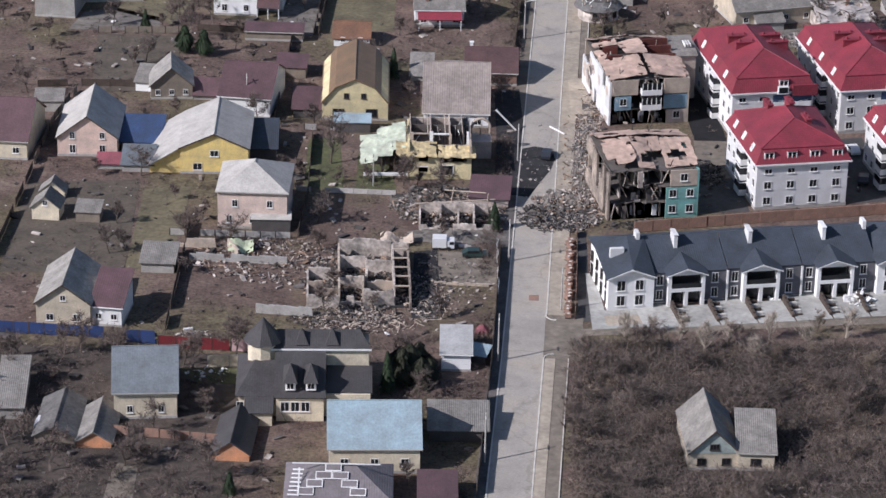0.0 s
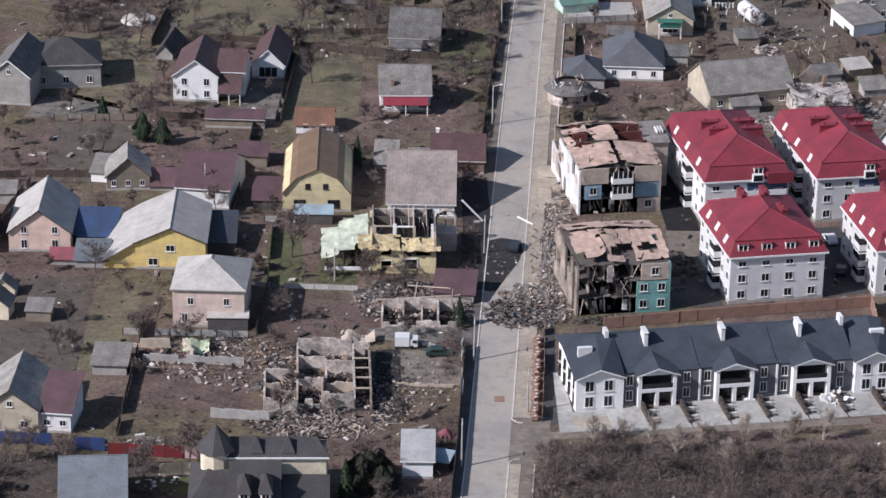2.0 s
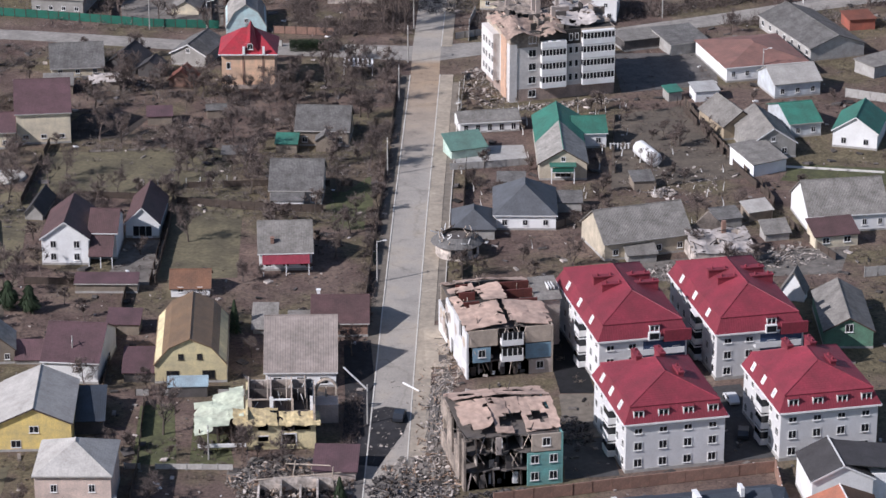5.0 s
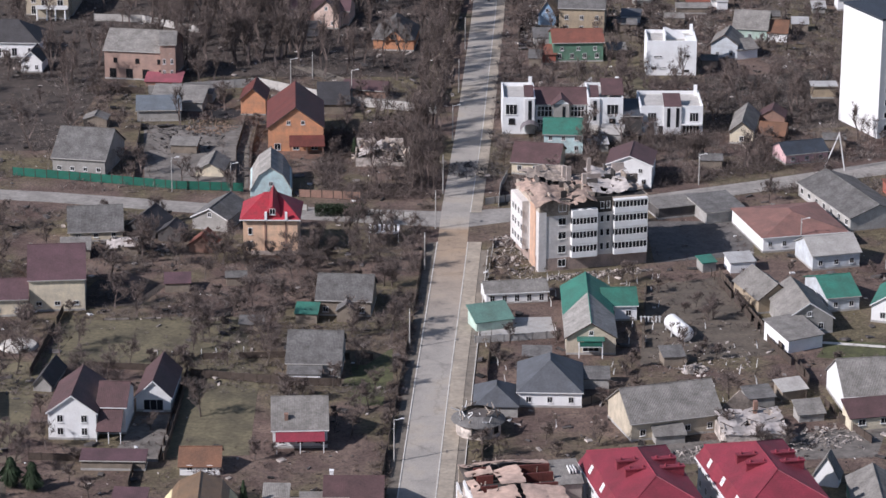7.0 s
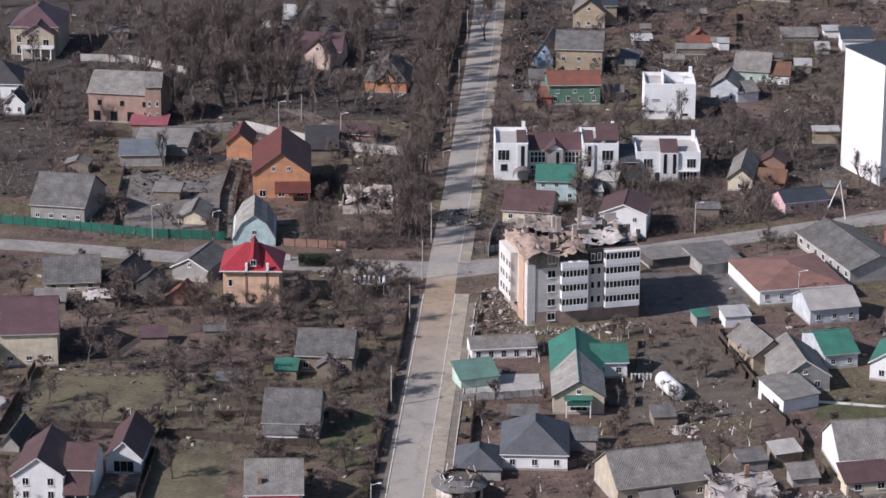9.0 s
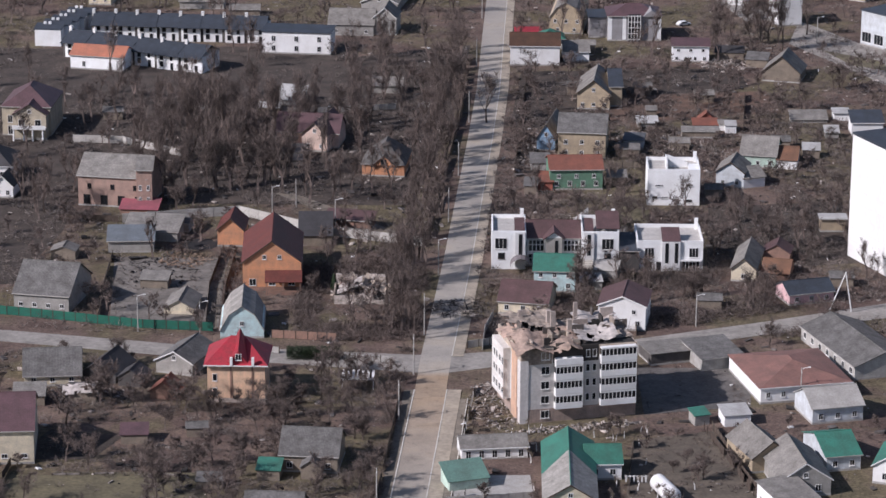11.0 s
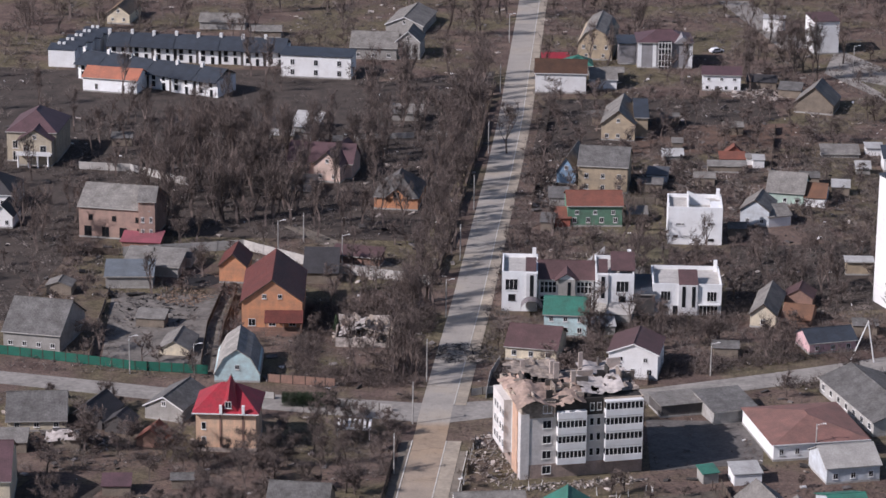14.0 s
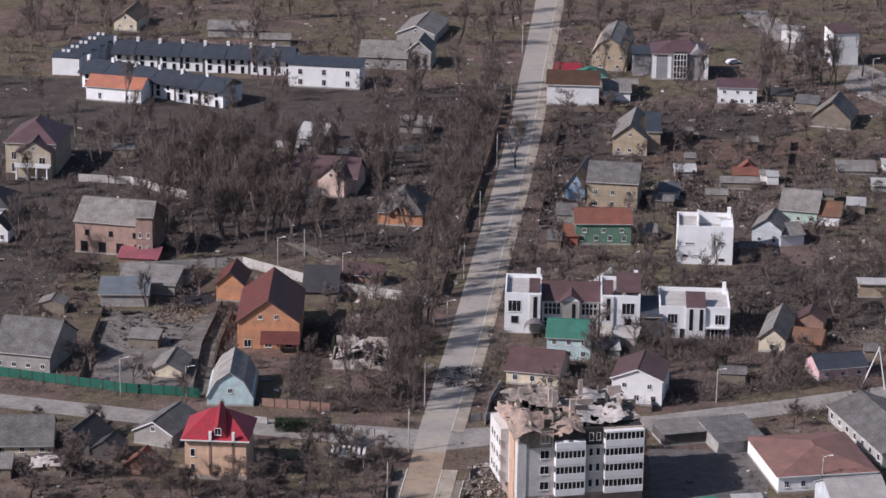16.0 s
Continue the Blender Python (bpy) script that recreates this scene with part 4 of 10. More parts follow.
def red_flats(label, x, y, yaw, w, d, h=8.4, rows=3, n=4, side_n=6, cross=False):
    ob = thing("apartment_house", label, "apartment house", pose(x, y, 0, 0, 0, yaw), "crimson-roofed blocks of flats")
    FOOT.append((x, y, yaw, w, d, 1.5))
    bm = bmesh.new()
    box(bm, 0, 0, 0, w, d, h)
    part("wall", bm, "flatwall", ob)
    part("plinth", box_bm(-0.08, -0.08, -0.02, w + 0.08, d + 0.08, 0.55), "concrete", ob)
    o, i, mh, rr = 0.45, 0.85, 2.55, 2.9
    lo = [(-o, -o, h), (w + o, -o, h), (w + o, d + o, h), (-o, d + o, h)]
    mid = [(i, i, h + mh), (w - i, i, h + mh), (w - i, d - i, h + mh), (i, d - i, h + mh)]
    bm = bmesh.new()
    solid(bm, lo + mid, [(0, 3, 2, 1), (0, 1, 5, 4), (1, 2, 6, 5), (2, 3, 7, 6), (3, 0, 4, 7), (4, 5, 6, 7)])
    roof = part("mansard", bm, "crimsonX", ob, "steep crimson metal lower roof slope")
    e = 0.18
    q = [(i - e, i - e, h + mh), (w - i + e, i - e, h + mh), (w - i + e, d - i + e, h + mh), (i - e, d - i + e, h + mh)]
    if w > d:
        ra, rb = (w * 0.34, d / 2, h + mh + rr), (w * 0.66, d / 2, h + mh + rr)
        faces = [(0, 1, 5, 4), (1, 2, 5), (2, 3, 4, 5), (3, 0, 4)]
    else:
        ra, rb = (w / 2, min(w * 0.5, d * 0.35), h + mh + rr), (w / 2, d - min(w * 0.5, d * 0.35), h + mh + rr)
        faces = [(0, 1, 4), (1, 2, 5, 4), (2, 3, 5), (3, 0, 4, 5)]
    bm = bmesh.new()
    low = [(p[0], p[1], p[2] - 0.12) for p in q]
    solid(bm, q + [ra, rb] + low, faces + [(6, 9, 8, 7), (0, 6, 7, 1), (1, 7, 8, 2), (2, 8, 9, 3), (3, 9, 6, 0)])
    part("upper_roof", bm, "crimsonY" if d > w else "crimsonX", ob, "shallow crimson metal hipped roof")
    bm = bmesh.new()
    rod(bm, ra, rb, 0.12, 0.12, 6, True)
    for c in range(4):
        rod(bm, q[c], (ra if c in (0, 3) else rb) if w > d else (ra if c in (0, 1) else rb), 0.1, 0.1, 5, True)
    part("ridge_cap", bm, "crimsonX", ob)
    bm = bmesh.new()
    for a in ((-o, -o - 0.1, w + o, -o + 0.02), (-o, d + o - 0.02, w + o, d + o + 0.1), (-o - 0.1, -o + 0.03, -o + 0.02, d + o - 0.03), (w + o - 0.02, -o + 0.03, w + o + 0.1, d + o - 0.03)):
        box(bm, a[0], a[1], h - 0.22, a[2], a[3], h + 0.06)
    part("cornice", bm, "frame", ob, "white eaves board and gutter")
    zs = (0.9, 3.75, 6.55)
    windows(ob, "f", w, d, [(z, n, 1.35, 1.4 if k < 2 else 0.95) for k, z in enumerate(zs)])
    windows(ob, "l", w, d, [(z, side_n, 1.2, 1.4 if k < 2 else 1.0) for k, z in enumerate(zs)])
    # roof windows set upright in the steep slope
    def dormer(at, label="white-framed roof window standing in the slope"):
        bm = bmesh.new()
        box(bm, 0, 0, 0, 0.16, 0.9, 1.5)
        box(bm, 1.54, 0, 0, 1.7, 0.9, 1.5)
        box(bm, 0.16, 0, 0, 1.54, 0.9, 0.18)
        box(bm, 0.16, 0, 1.32, 1.54, 0.9, 1.5)
        box(bm, 0.79, 0, 0.18, 0.91, 0.2, 1.32)
        dm = part("dormer", bm, "frame", ob, label, at=at)
        part("pane", box_bm(0.16, 0.12, 0.18, 1.54, 0.16, 1.32), "glass", dm)
        part("dormer_roof", box_bm(-0.1, -0.12, 1.505, 1.8, 1.1, 1.58), "crimsonX", dm)
    for k in range(n) if not cross else (2,):
        dormer(pose(w * (k + 0.5) / n - 0.85, 0.0, h + 0.6))
    for k in range(3):
        bm = bmesh.new()
        v0 = d * (0.2 + 0.28 * k)
        slab(bm, [(-o + 1.3 * f - 0.07, vv, h + mh * f + 0.03) for f, vv in ((0.3, v0), (0.3, v0 + 1.2), (0.8, v0 + 1.2), (0.8, v0))], 0.08)
        sk = part("roof_window", bm, "frame", ob, "white-framed window lying in the steep slope")
        bm = bmesh.new()
        slab(bm, [(-o + 1.3 * f - 0.085, vv, h + mh * f + 0.045) for f, vv in ((0.42, v0 + 0.3), (0.42, v0 + 0.9), (0.68, v0 + 0.9), (0.68, v0 + 0.3))], 0.01)
        part("pane", bm, "lightgreyblue", sk)
    # long crimson chimney stacks with vents on top
    spots = ((0.36, 0.80, 0), (0.60, 0.80, 0), (0.66, 0.42, 0)) if w > d * 0.7 and not cross else ((0.33, 0.58, 0), (0.36, 0.44, 0), (0.74, 0.60, 0), (0.78, 0.48, 0))
    for cx, cy, _ in spots:
        bm = bmesh.new()
        sx, sy = (0.45, 1.5) if not cross else (1.9, 0.5)
        zc = h + mh + rr * max(0.0, 1 - abs(cx - 0.5) * 1.7) * 0.9
        box(bm, cx * w - sx, cy * d - sy, zc - 1.0, cx * w + sx, cy * d + sy, zc + 0.5)
        box(bm, cx * w - sx - 0.12, cy * d - sy - 0.12, zc + 0.5, cx * w + sx + 0.12, cy * d + sy + 0.12, zc + 0.7)
        ch = part("chimney", bm, "crimsonX", ob, "long crimson sheet-clad chimney stack")
        for s in (-0.6, 0.6):
            bm = bmesh.new()
            px, py = (cx * w, cy * d + s * sy) if sy > sx else (cx * w + s * sx, cy * d)
            rod(bm, (px, py, zc + 0.7), (px, py, zc + 1.1), 0.22, 0.16, 8, True)
            part("vent_cap", bm, "crimsonX", ch)
    # a column of glazed balconies on the west wall
    for z in (0.3, 3.1, 5.9):
        part("balcony", box_bm(-1.3, d * 0.30, z, -0.002, d * 0.30 + 3.2, z + 1.05), "frame", ob, "white balcony front")
        part("balcony_slab", box_bm(-1.3, d * 0.30, z + 2.3, -0.002, d * 0.30 + 3.2, z + 2.5), "frame", ob)
    part("balcony_glazing", box_bm(-1.22, d * 0.30 + 0.1, 0.4, -0.003, d * 0.30 + 3.1, 8.2), "glass", ob)
    if cross:
        part("attic_bay", box_bm(w * 0.72, -0.9, h - 0.7, w + 0.48, -0.46, h + 1.3), "crimsonX", ob, "crimson sheet-clad attic bay")
        aw = part("bay_window", box_bm(w * 0.54, -1.1, h - 0.2, w * 0.54 + 1.9, -0.462, h + 1.2), "frame", ob)
        part("pane", box_bm(w * 0.54 + 0.14, -1.12, h + 0.0, w * 0.54 + 1.76, -1.102, h + 1.05), "glass", aw)
        part("recess_panel", box_bm(w * 0.5, -0.08, 0.4, w * 0.98, -0.003, h - 0.7), "navyX", ob, "dark blue glazed recess")
        for z in (2.9, 5.7):
            bal = part("balcony", box_bm(w * 0.42, -1.25, z, w * 0.95, -0.002, z + 0.16), "frame", ob, "open white balcony")
            part("balustrade", box_bm(w * 0.42, -1.25, z + 0.16, w * 0.95, -1.15, z + 1.05), "frame", bal)
    return ob


red_flats("pale grey flats with a crimson metal mansard roof", 53.9, 70.8, 10.8, 16.0, 18.6)
red_flats("grey-white flats with a crimson mansard beside a walled yard", 78.4, 74.4, 10.8, 16.0, 18.6)
red_flats("deep pale flats with a crimson hipped mansard roof", 52.3, 103.0, 10.8, 15.0, 27.0, side_n=8, cross=True)
red_flats("deep white flats with crimson roof and open balconies", 72.0, 105.5, 10.8, 15.0, 27.0, side_n=8, cross=True)


# ---- broken things: torn sheets, rubble and burnt timber
def torn_sheet(name, parent, mat, x0, y0, x1, y1, zf, holes=(), rough=0.25, step=0.7, seed=1, label="", thick=0.08, bite=0.2):
    """A warped roof skin over a rectangle: height zf(x, y) with dents, bitten edges and holes given as (x, y, radius)."""
    rnd = random.Random(seed)
    nx, ny = max(2, int((x1 - x0) / step)), max(2, int((y1 - y0) / step))
    ph = rnd.random() * 50
    bm = bmesh.new()
    grid = {}
    for i in range(nx + 1):
        for j in range(ny + 1):
            x, y = x0 + (x1 - x0) * i / nx, y0 + (y1 - y0) * j / ny
            nz = noise.noise((x * 0.35 + ph, y * 0.35, 0.0)) + 0.5 * noise.noise((x * 0.9, y * 0.9 + ph, 3.0))
            jx, jy = (rnd.random() - 0.5) * step * 0.5, (rnd.random() - 0.5) * step * 0.5
            grid[i, j] = (x + jx, y + jy, zf(x, y) + nz * rough)
    tv, bv = {}, {}

    def vert(d, k, dz):
        if k not in d:
            d[k] = bm.verts.new((grid[k][0], grid[k][1], grid[k][2] - dz))
        return d[k]

    for i in range(nx):
        for j in range(ny):
            cx, cy = x0 + (x1 - x0) * (i + 0.5) / nx, y0 + (y1 - y0) * (j + 0.5) / ny
            if any((cx - hx) ** 2 + (cy - hy) ** 2 < (r * (0.8 + 0.5 * noise.noise((cx, cy, ph)))) ** 2 for hx, hy, r in holes):
                continue
            rim = i in (0, nx - 1) or j in (0, ny - 1)
            a, b, c, e = (i, j), (i + 1, j), (i + 1, j + 1), (i, j + 1)
            for ks in (((a, b, c), (a, c, e)) if rnd.random() < 0.5 else ((a, b, e), (b, c, e))):
                if rim and rnd.random() < bite:
                    continue
                bm.faces.new([vert(tv, k, 0) for k in ks])
                bm.faces.new([vert(bv, k, thick) for k in reversed(ks)])
    return part(name, bm, mat, parent, label)


def heap_mesh(spots, mat):
    """Loose broken pieces, joined: rows of centre, half sizes and a turn."""
    vs, fs = [], []
    for c, s, q in spots:
        b = len(vs)
        for z in (-1, 1):
            for xx, yy in ((-1, -1), (1, -1), (1, 1), (-1, 1)):
                vs.append(tuple(Vector(c) + q @ Vector((xx * s[0], yy * s[1], z * s[2]))))
        fs += [tuple(b + i for i in f) for f in BOX_FACES]
    me = bpy.data.meshes.new("heap")
    me.from_pydata(vs, [], fs)
    me.materials.append(MATS[mat])
    return me


def rubble(label, cx, cy, rx, ry, yaw, n, size, mat, top=0.8, seed=1, plank=0.3, z=0.0):
    """A drift of rubble over an ellipse, highest in its middle."""
    rnd = random.Random(seed)
    spots = []
    for _ in range(int(n * 2.2)):
        a, r = rnd.random() * 6.283, math.sqrt(rnd.random())
        x, y = rx * r * math.cos(a), ry * r * math.sin(a)
        h = top * (1 - r * r) * rnd.random()
        s = size * 0.3 * (0.3 + rnd.random() ** 3 * 2.4)
        dims = (s * 2.6, s * 0.22, s * 0.12) if rnd.random() < plank else (s, s * (0.4 + 0.6 * rnd.random()), s * (0.15 + 0.35 * rnd.random()))
        q = Euler((rnd.gauss(0, 0.4), rnd.gauss(0, 0.4), rnd.random() * 6.28)).to_quaternion()
        ca, sa = math.cos(radians(yaw)), math.sin(radians(yaw))
        spots.append(((cx + x * ca - y * sa, cy + x * sa + y * ca, z + h + 0.08), dims, q))
    return tagged(new("rubble", heap_mesh(spots, mat)), label, "rubble", kind="stuff")


def mound(label, cx, cy, rx, ry, yaw, top, mat, seed=1):
    """A low uneven drift of dust and broken plaster."""
    n = 36
    vs, fs = [], []
    for i in range(n + 1):
        for j in range(n + 1):
            u, v = -1 + 2 * i / n, -1 + 2 * j / n
            r2 = u * u + v * v
            e = 1 - r2 * (1 + 0.9 * noise.noise((u * 2.2, v * 2.2, seed)))
            h = top * e * (0.6 + 0.9 * noise.noise((u * 6, v * 6, seed + 5))) + 0.16 * noise.noise((u * 22, v * 22, seed))
            vs.append(pose(cx, cy, 0, 0, 0, yaw) @ Vector((u * rx, v * ry, max(h, -0.05) if e > 0 else -0.05)))
    for i in range(n):
        for j in range(n):
            q = (i * (n + 1) + j, (i + 1) * (n + 1) + j, (i + 1) * (n + 1) + j + 1, i * (n + 1) + j + 1)
            if any(vs[k][2] > -0.049 for k in q):
                fs.append(q)
    me = bpy.data.meshes.new("mound")
    me.from_pydata([tuple(v) for v in vs], [], fs)
    me.materials.append(MATS[mat])
    return tagged(new("rubble_mound", me), label, "rubble", kind="stuff")


def ruined_flats(label, x, y, yaw, w, d, h, front, walls, holes, seed, roof_drop):
    """A bombed block: floors on cross walls, front panels as (u0, u1, storey0, storey1, material, windows), a roof skin fallen in."""
    rnd = random.Random(seed)
    ob = thing("ruined_apartment_house", label, "ruined building", pose(x, y, 0, 0, 0, yaw))
    FOOT.append((x, y, yaw, w, d, 1.0))
    fl = h / 3
    whole = [(a, b) for a, b, k0, *_ in front if k0 == 0]
    for k in range(4):
        bm = bmesh.new()
        bite = (0.0, 1.4, 2.0, 0.8)[k]
        n = 14
        edge = [(0.35 + (w - 0.7) * i / n, 0.32 + (0.0 if any(a < i / n < b for a, b in whole) else bite * rnd.random())) for i in range(n + 1)]
        slab(bm, [(px, py, k * fl) for px, py in edge] + [(w - 0.35, d - 0.36, k * fl), (0.35, d - 0.36, k * fl)], 0.24)
        part("floor_slab", bm, "soot", ob, "broken sooty concrete floor")
    # the west wall: bays that stand, bays that are gone
    v = 0.0
    for b, (size, state) in enumerate(walls[2]):
        for k in range(3):
            if state >> k & 1:
                a0, a1 = d * v + 0.002, d * (v + size) - 0.002
                bm, z0, z1 = bmesh.new(), k * fl + 0.003, (k + 1) * fl - 0.003
                top = [(a1, z1 - rnd.random() * 0.4), (a0 + (a1 - a0) * rnd.uniform(0.3, 0.7), z1 - rnd.random() * 0.9), (a0, z1 - rnd.random() * 0.4)] if k == 2 or not state >> (k + 1) & 1 else [(a1, z1), ((a0 + a1) / 2, z1), (a0, z1)]
                prof = [(a0, z0), (a1, z0)] + top
                m5 = len(prof)
                solid(bm, [(px, py, pz) for px in (0.0, 0.34) for py, pz in prof], [tuple(reversed(range(m5))), tuple(range(m5, 2 * m5))] + [(i, (i + 1) % m5, (i + 1) % m5 + m5, i + m5) for i in range(m5)])
                part("west_wall", bm, walls[0], ob)
        v += size
    part("east_wall", box_bm(w - 0.34, 0.02, 0, w, d, h), walls[1], ob)
    part("back_wall", box_bm(0.35, d - 0.34, 0, w - 0.35, d, h), "plaster", ob)
    for k in range(3):
        for px in (0.16, 0.3, 0.45, 0.6, 0.8):
            y0 = 0.8 + rnd.random() * 2.4
            part("cross_wall", box_bm(w * px, y0, k * fl + 0.003, w * px + 0.2, d * 0.4, (k + 1) * fl - 0.25), rnd.choice(("ruinwall", "soot", "char", "soot")), ob)
        part("inner_wall", box_bm(0.36, d * 0.4 + 0.005, k * fl + 0.003, w - 0.36, d * 0.4 + 0.2, (k + 1) * fl - 0.25), "char" if k < 2 else "soot", ob)
    for a, b, k0, k1, mat, wins in front:
        z0, z1 = k0 * fl + 0.003, k1 * fl - (0.25 if k1 < 3 else 0.0)
        fw = part("front_wall", box_bm(w * a + 0.35, 0, z0, w * b - 0.35, 0.3, z1), mat, ob, "surviving painted front panel")
        for k in range(k0, k1):
            for i in range(wins):
                u = w * a + w * (b - a) * (i + 0.5) / wins - 0.65
                window(ob, pose(u, 0, k * fl + 0.9), 1.3, 1.4, 1)
    for k in range(46):
        u = rnd.uniform(0.4, w - 1.2)
        if any(a * w - 0.3 < u < b * w for a, b in whole):
            continue
        z = rnd.choice((0, 1, 2)) * fl
        v = rnd.uniform(0.35, 2.6)
        hh = rnd.uniform(0.3, 2.3)
        m = pose(u, v, z + 0.003, 0, 0, rnd.uniform(-20, 20))
        part("wall_stump", box_bm(0, 0, 0, rnd.uniform(0.2, 1.1), rnd.uniform(0.12, 0.3), hh), rnd.choice(("ruinwall", "soot", "soot", "fencewood", "char", "white")), ob, at=m)
    for k in range(34):
        bm = bmesh.new()
        u, z = rnd.uniform(0.2, w - 0.2), rnd.choice((1, 2, 3)) * fl
        if any(a * w - 0.3 < u < b * w for a, b in whole) and z < h - 0.1:
            continue
        rod(bm, (u, rnd.uniform(0.2, 1.5), z), (u + rnd.uniform(-1.2, 1.2), rnd.uniform(-1.0, 0.6), z - rnd.uniform(0.6, 2.6)), 0.09, 0.05, 4, True)
        part("hanging_beam", bm, rnd.choice(("fencewood", "plaster", "soot", "rubblewall")), ob)
    for k, (x0, y0, x1, y1, z00, z10, z11, z01, bites) in enumerate(holes):
        def lie(px, py, x0=x0, y0=y0, x1=x1, y1=y1, q=(z00, z10, z11, z01)):
            a, b = (px - x0) / (x1 - x0), (py - y0) / (y1 - y0)
            return h + (q[0] * (1 - a) + q[1] * a) * (1 - b) + (q[3] * (1 - a) + q[2] * a) * b
        torn_sheet("roof_sheet", ob, "brokenroof", x0, y0, x1, y1, lie, bites, 0.12, 0.75, seed + k, "buckled pinkish roof sheet", bite=0.06)
    for k in range(22):
        bm = bmesh.new()
        px, py = rnd.uniform(0.6, w - 1), rnd.uniform(0.4, d - 1)
        q = (px + rnd.uniform(-2.5, 2.5), py + rnd.uniform(-2.5, 2.5), h + rnd.uniform(0.3, roof_drop))
        rod(bm, (px, py, h - 0.6), q, 0.1, 0.08, 4, True)
        part("rafter", bm, rnd.choice(("soot", "fencewood", "plaster", "char")), ob)
    return ob


material("brokenroof", (0.58, 0.40, 0.31), 0.85, 0.4, 0.9, 0.2, 0.1)
material("burntroof", (0.42, 0.30, 0.235), 0.9, 0.5, 0.9, 0.3, 0.2)
material("palesheet", (0.52, 0.46, 0.42), 0.85, 0.45, 0.9, 0.4, 0.15)
ruin = ruined_flats("bombed flats with a teal front torn open", 28.6, 65.0, 10.0, 15.6, 17.5, 8.6, ((0.62, 1.0, 0, 2, "teal", 2), (0.66, 1.0, 2, 3, "plaster", 1), (0.3, 0.40, 2, 3, "rubblewall", 0)),
                    ("dirtyplaster", "teal", ((0.10, 7), (0.10, 0), (0.08, 7), (0.14, 3), (0.10, 1), (0.2, 7), (0.28, 5))),
                    ((0.3, 1.6, 5.2, 9.0, 0.9, 1.5, 2.9, 2.3, ((1.0, 2.2, 1.3), (5.0, 7.0, 0.6))), (5.3, 0.6, 8.2, 9.0, 0.6, 0.4, 2.6, 2.9, ((7.6, 3.5, 1.5),)), (10.2, 1.0, 15.6, 9.0, 0.2, 0.6, 2.3, 2.4, ((12.4, 4.2, 1.6), (14.4, 6.2, 1.0))),
                     (8.2, 5.8, 10.2, 9.0, 1.4, 1.4, 2.6, 2.6, ()), (0.2, 9.2, 7.4, 17.2, 2.8, 3.1, 0.6, 0.2, ((3.2, 13.4, 1.2),)), (7.6, 9.2, 15.6, 17.2, 3.1, 2.4, 0.3, 0.5, ((11.0, 13.5, 1.6),)), (8.4, 1.6, 10.4, 5.6, -0.6, -0.9, -0.2, -0.1, ())), 5, 2.6)
part("collapsed_ceiling", box_bm(8.2, 1.2, 8.3, 10.6, 5.6, 8.5), "soot", ruin)
ruin = ruined_flats("bombed flats with a shattered white west wall", 30.6, 107.0, 10.8, 14.8, 21.5, 8.6, ((0.0, 0.38, 2, 3, "plaster", 0), (0.66, 1.0, 2, 3, "plaster", 0), (0.05, 0.30, 1, 2, "fadedblue", 1), (0.66, 1.0, 1, 2, "fadedblue", 0), (0.7, 1.0, 0, 1, "rubblewall", 1)),
                    ("flatwall", "plaster", ((0.16, 7), (0.10, 3), (0.2, 7), (0.08, 6), (0.2, 7), (0.26, 3))),
                    ((-0.2, 0.2, 6.9, 7.6, 0.2, 1.0, 2.2, 1.2, ((1.2, 7.2, 0.9),)), (7.7, 0.2, 14.9, 7.8, 1.0, 0.1, 1.0, 2.2, ((8.2, 0.6, 0.8),)), (4.6, 7.7, 8.8, 15.0, 2.3, 2.3, 2.4, 1.6, ((5.0, 11.5, 0.9),)), (0.2, 13.8, 4.6, 16.0, 1.2, 1.8, 2.0, 1.2, ()),
                     (0.2, 16.2, 6.8, 21.2, 1.9, 2.6, 0.6, 0.3, ((2.0, 18.5, 1.3),)), (7.0, 16.0, 14.6, 21.2, 2.6, 1.6, 0.2, 0.6, ((10.5, 18.5, 1.2),)), (0.1, 8.0, 1.6, 13.6, 0.6, 0.9, 0.9, 0.6, ())), 9, 2.2)
for y0, z1 in ((8.9, 1.3), (12.4, 1.6), (15.2, 1.9)):
    part("parapet_wall", box_bm(9.2, y0, 8.62, 14.3, y0 + 0.35, 8.6 + z1), "redbrownX", ruin, "charred red-brown stack wall")
    part("parapet_wall", box_bm(1.7, y0 + 0.6, 8.62, 4.4, y0 + 0.95, 8.5 + z1), "redbrownX", ruin, "charred red-brown stack wall")
part("loft_floor", box_bm(1.0, 8.2, 8.58, 14.4, 15.9, 8.66), "char", ruin)
part("wing_wall", box_bm(14.86, 11.0, 0, 18.8, 17.0, 8.3), "rubblewall", ruin, "standing rear wing of bare brown masonry")
bm = bmesh.new()
slab(bm, [(14.5, 10.6, 8.6), (19.1, 10.6, 8.6), (19.3, 17.4, 10.2), (14.6, 17.4, 10.2)], 0.14)
wr = part("wing_roof", bm, "asbestosX", ruin, "grey sheet roof of the rear wing")
for k in range(3):
    part("roof_bar", box_bm(17.2 + k * 0.5, 13.0, 9.4, 17.35 + k * 0.5, 15.4, 9.95), "frame", wr)
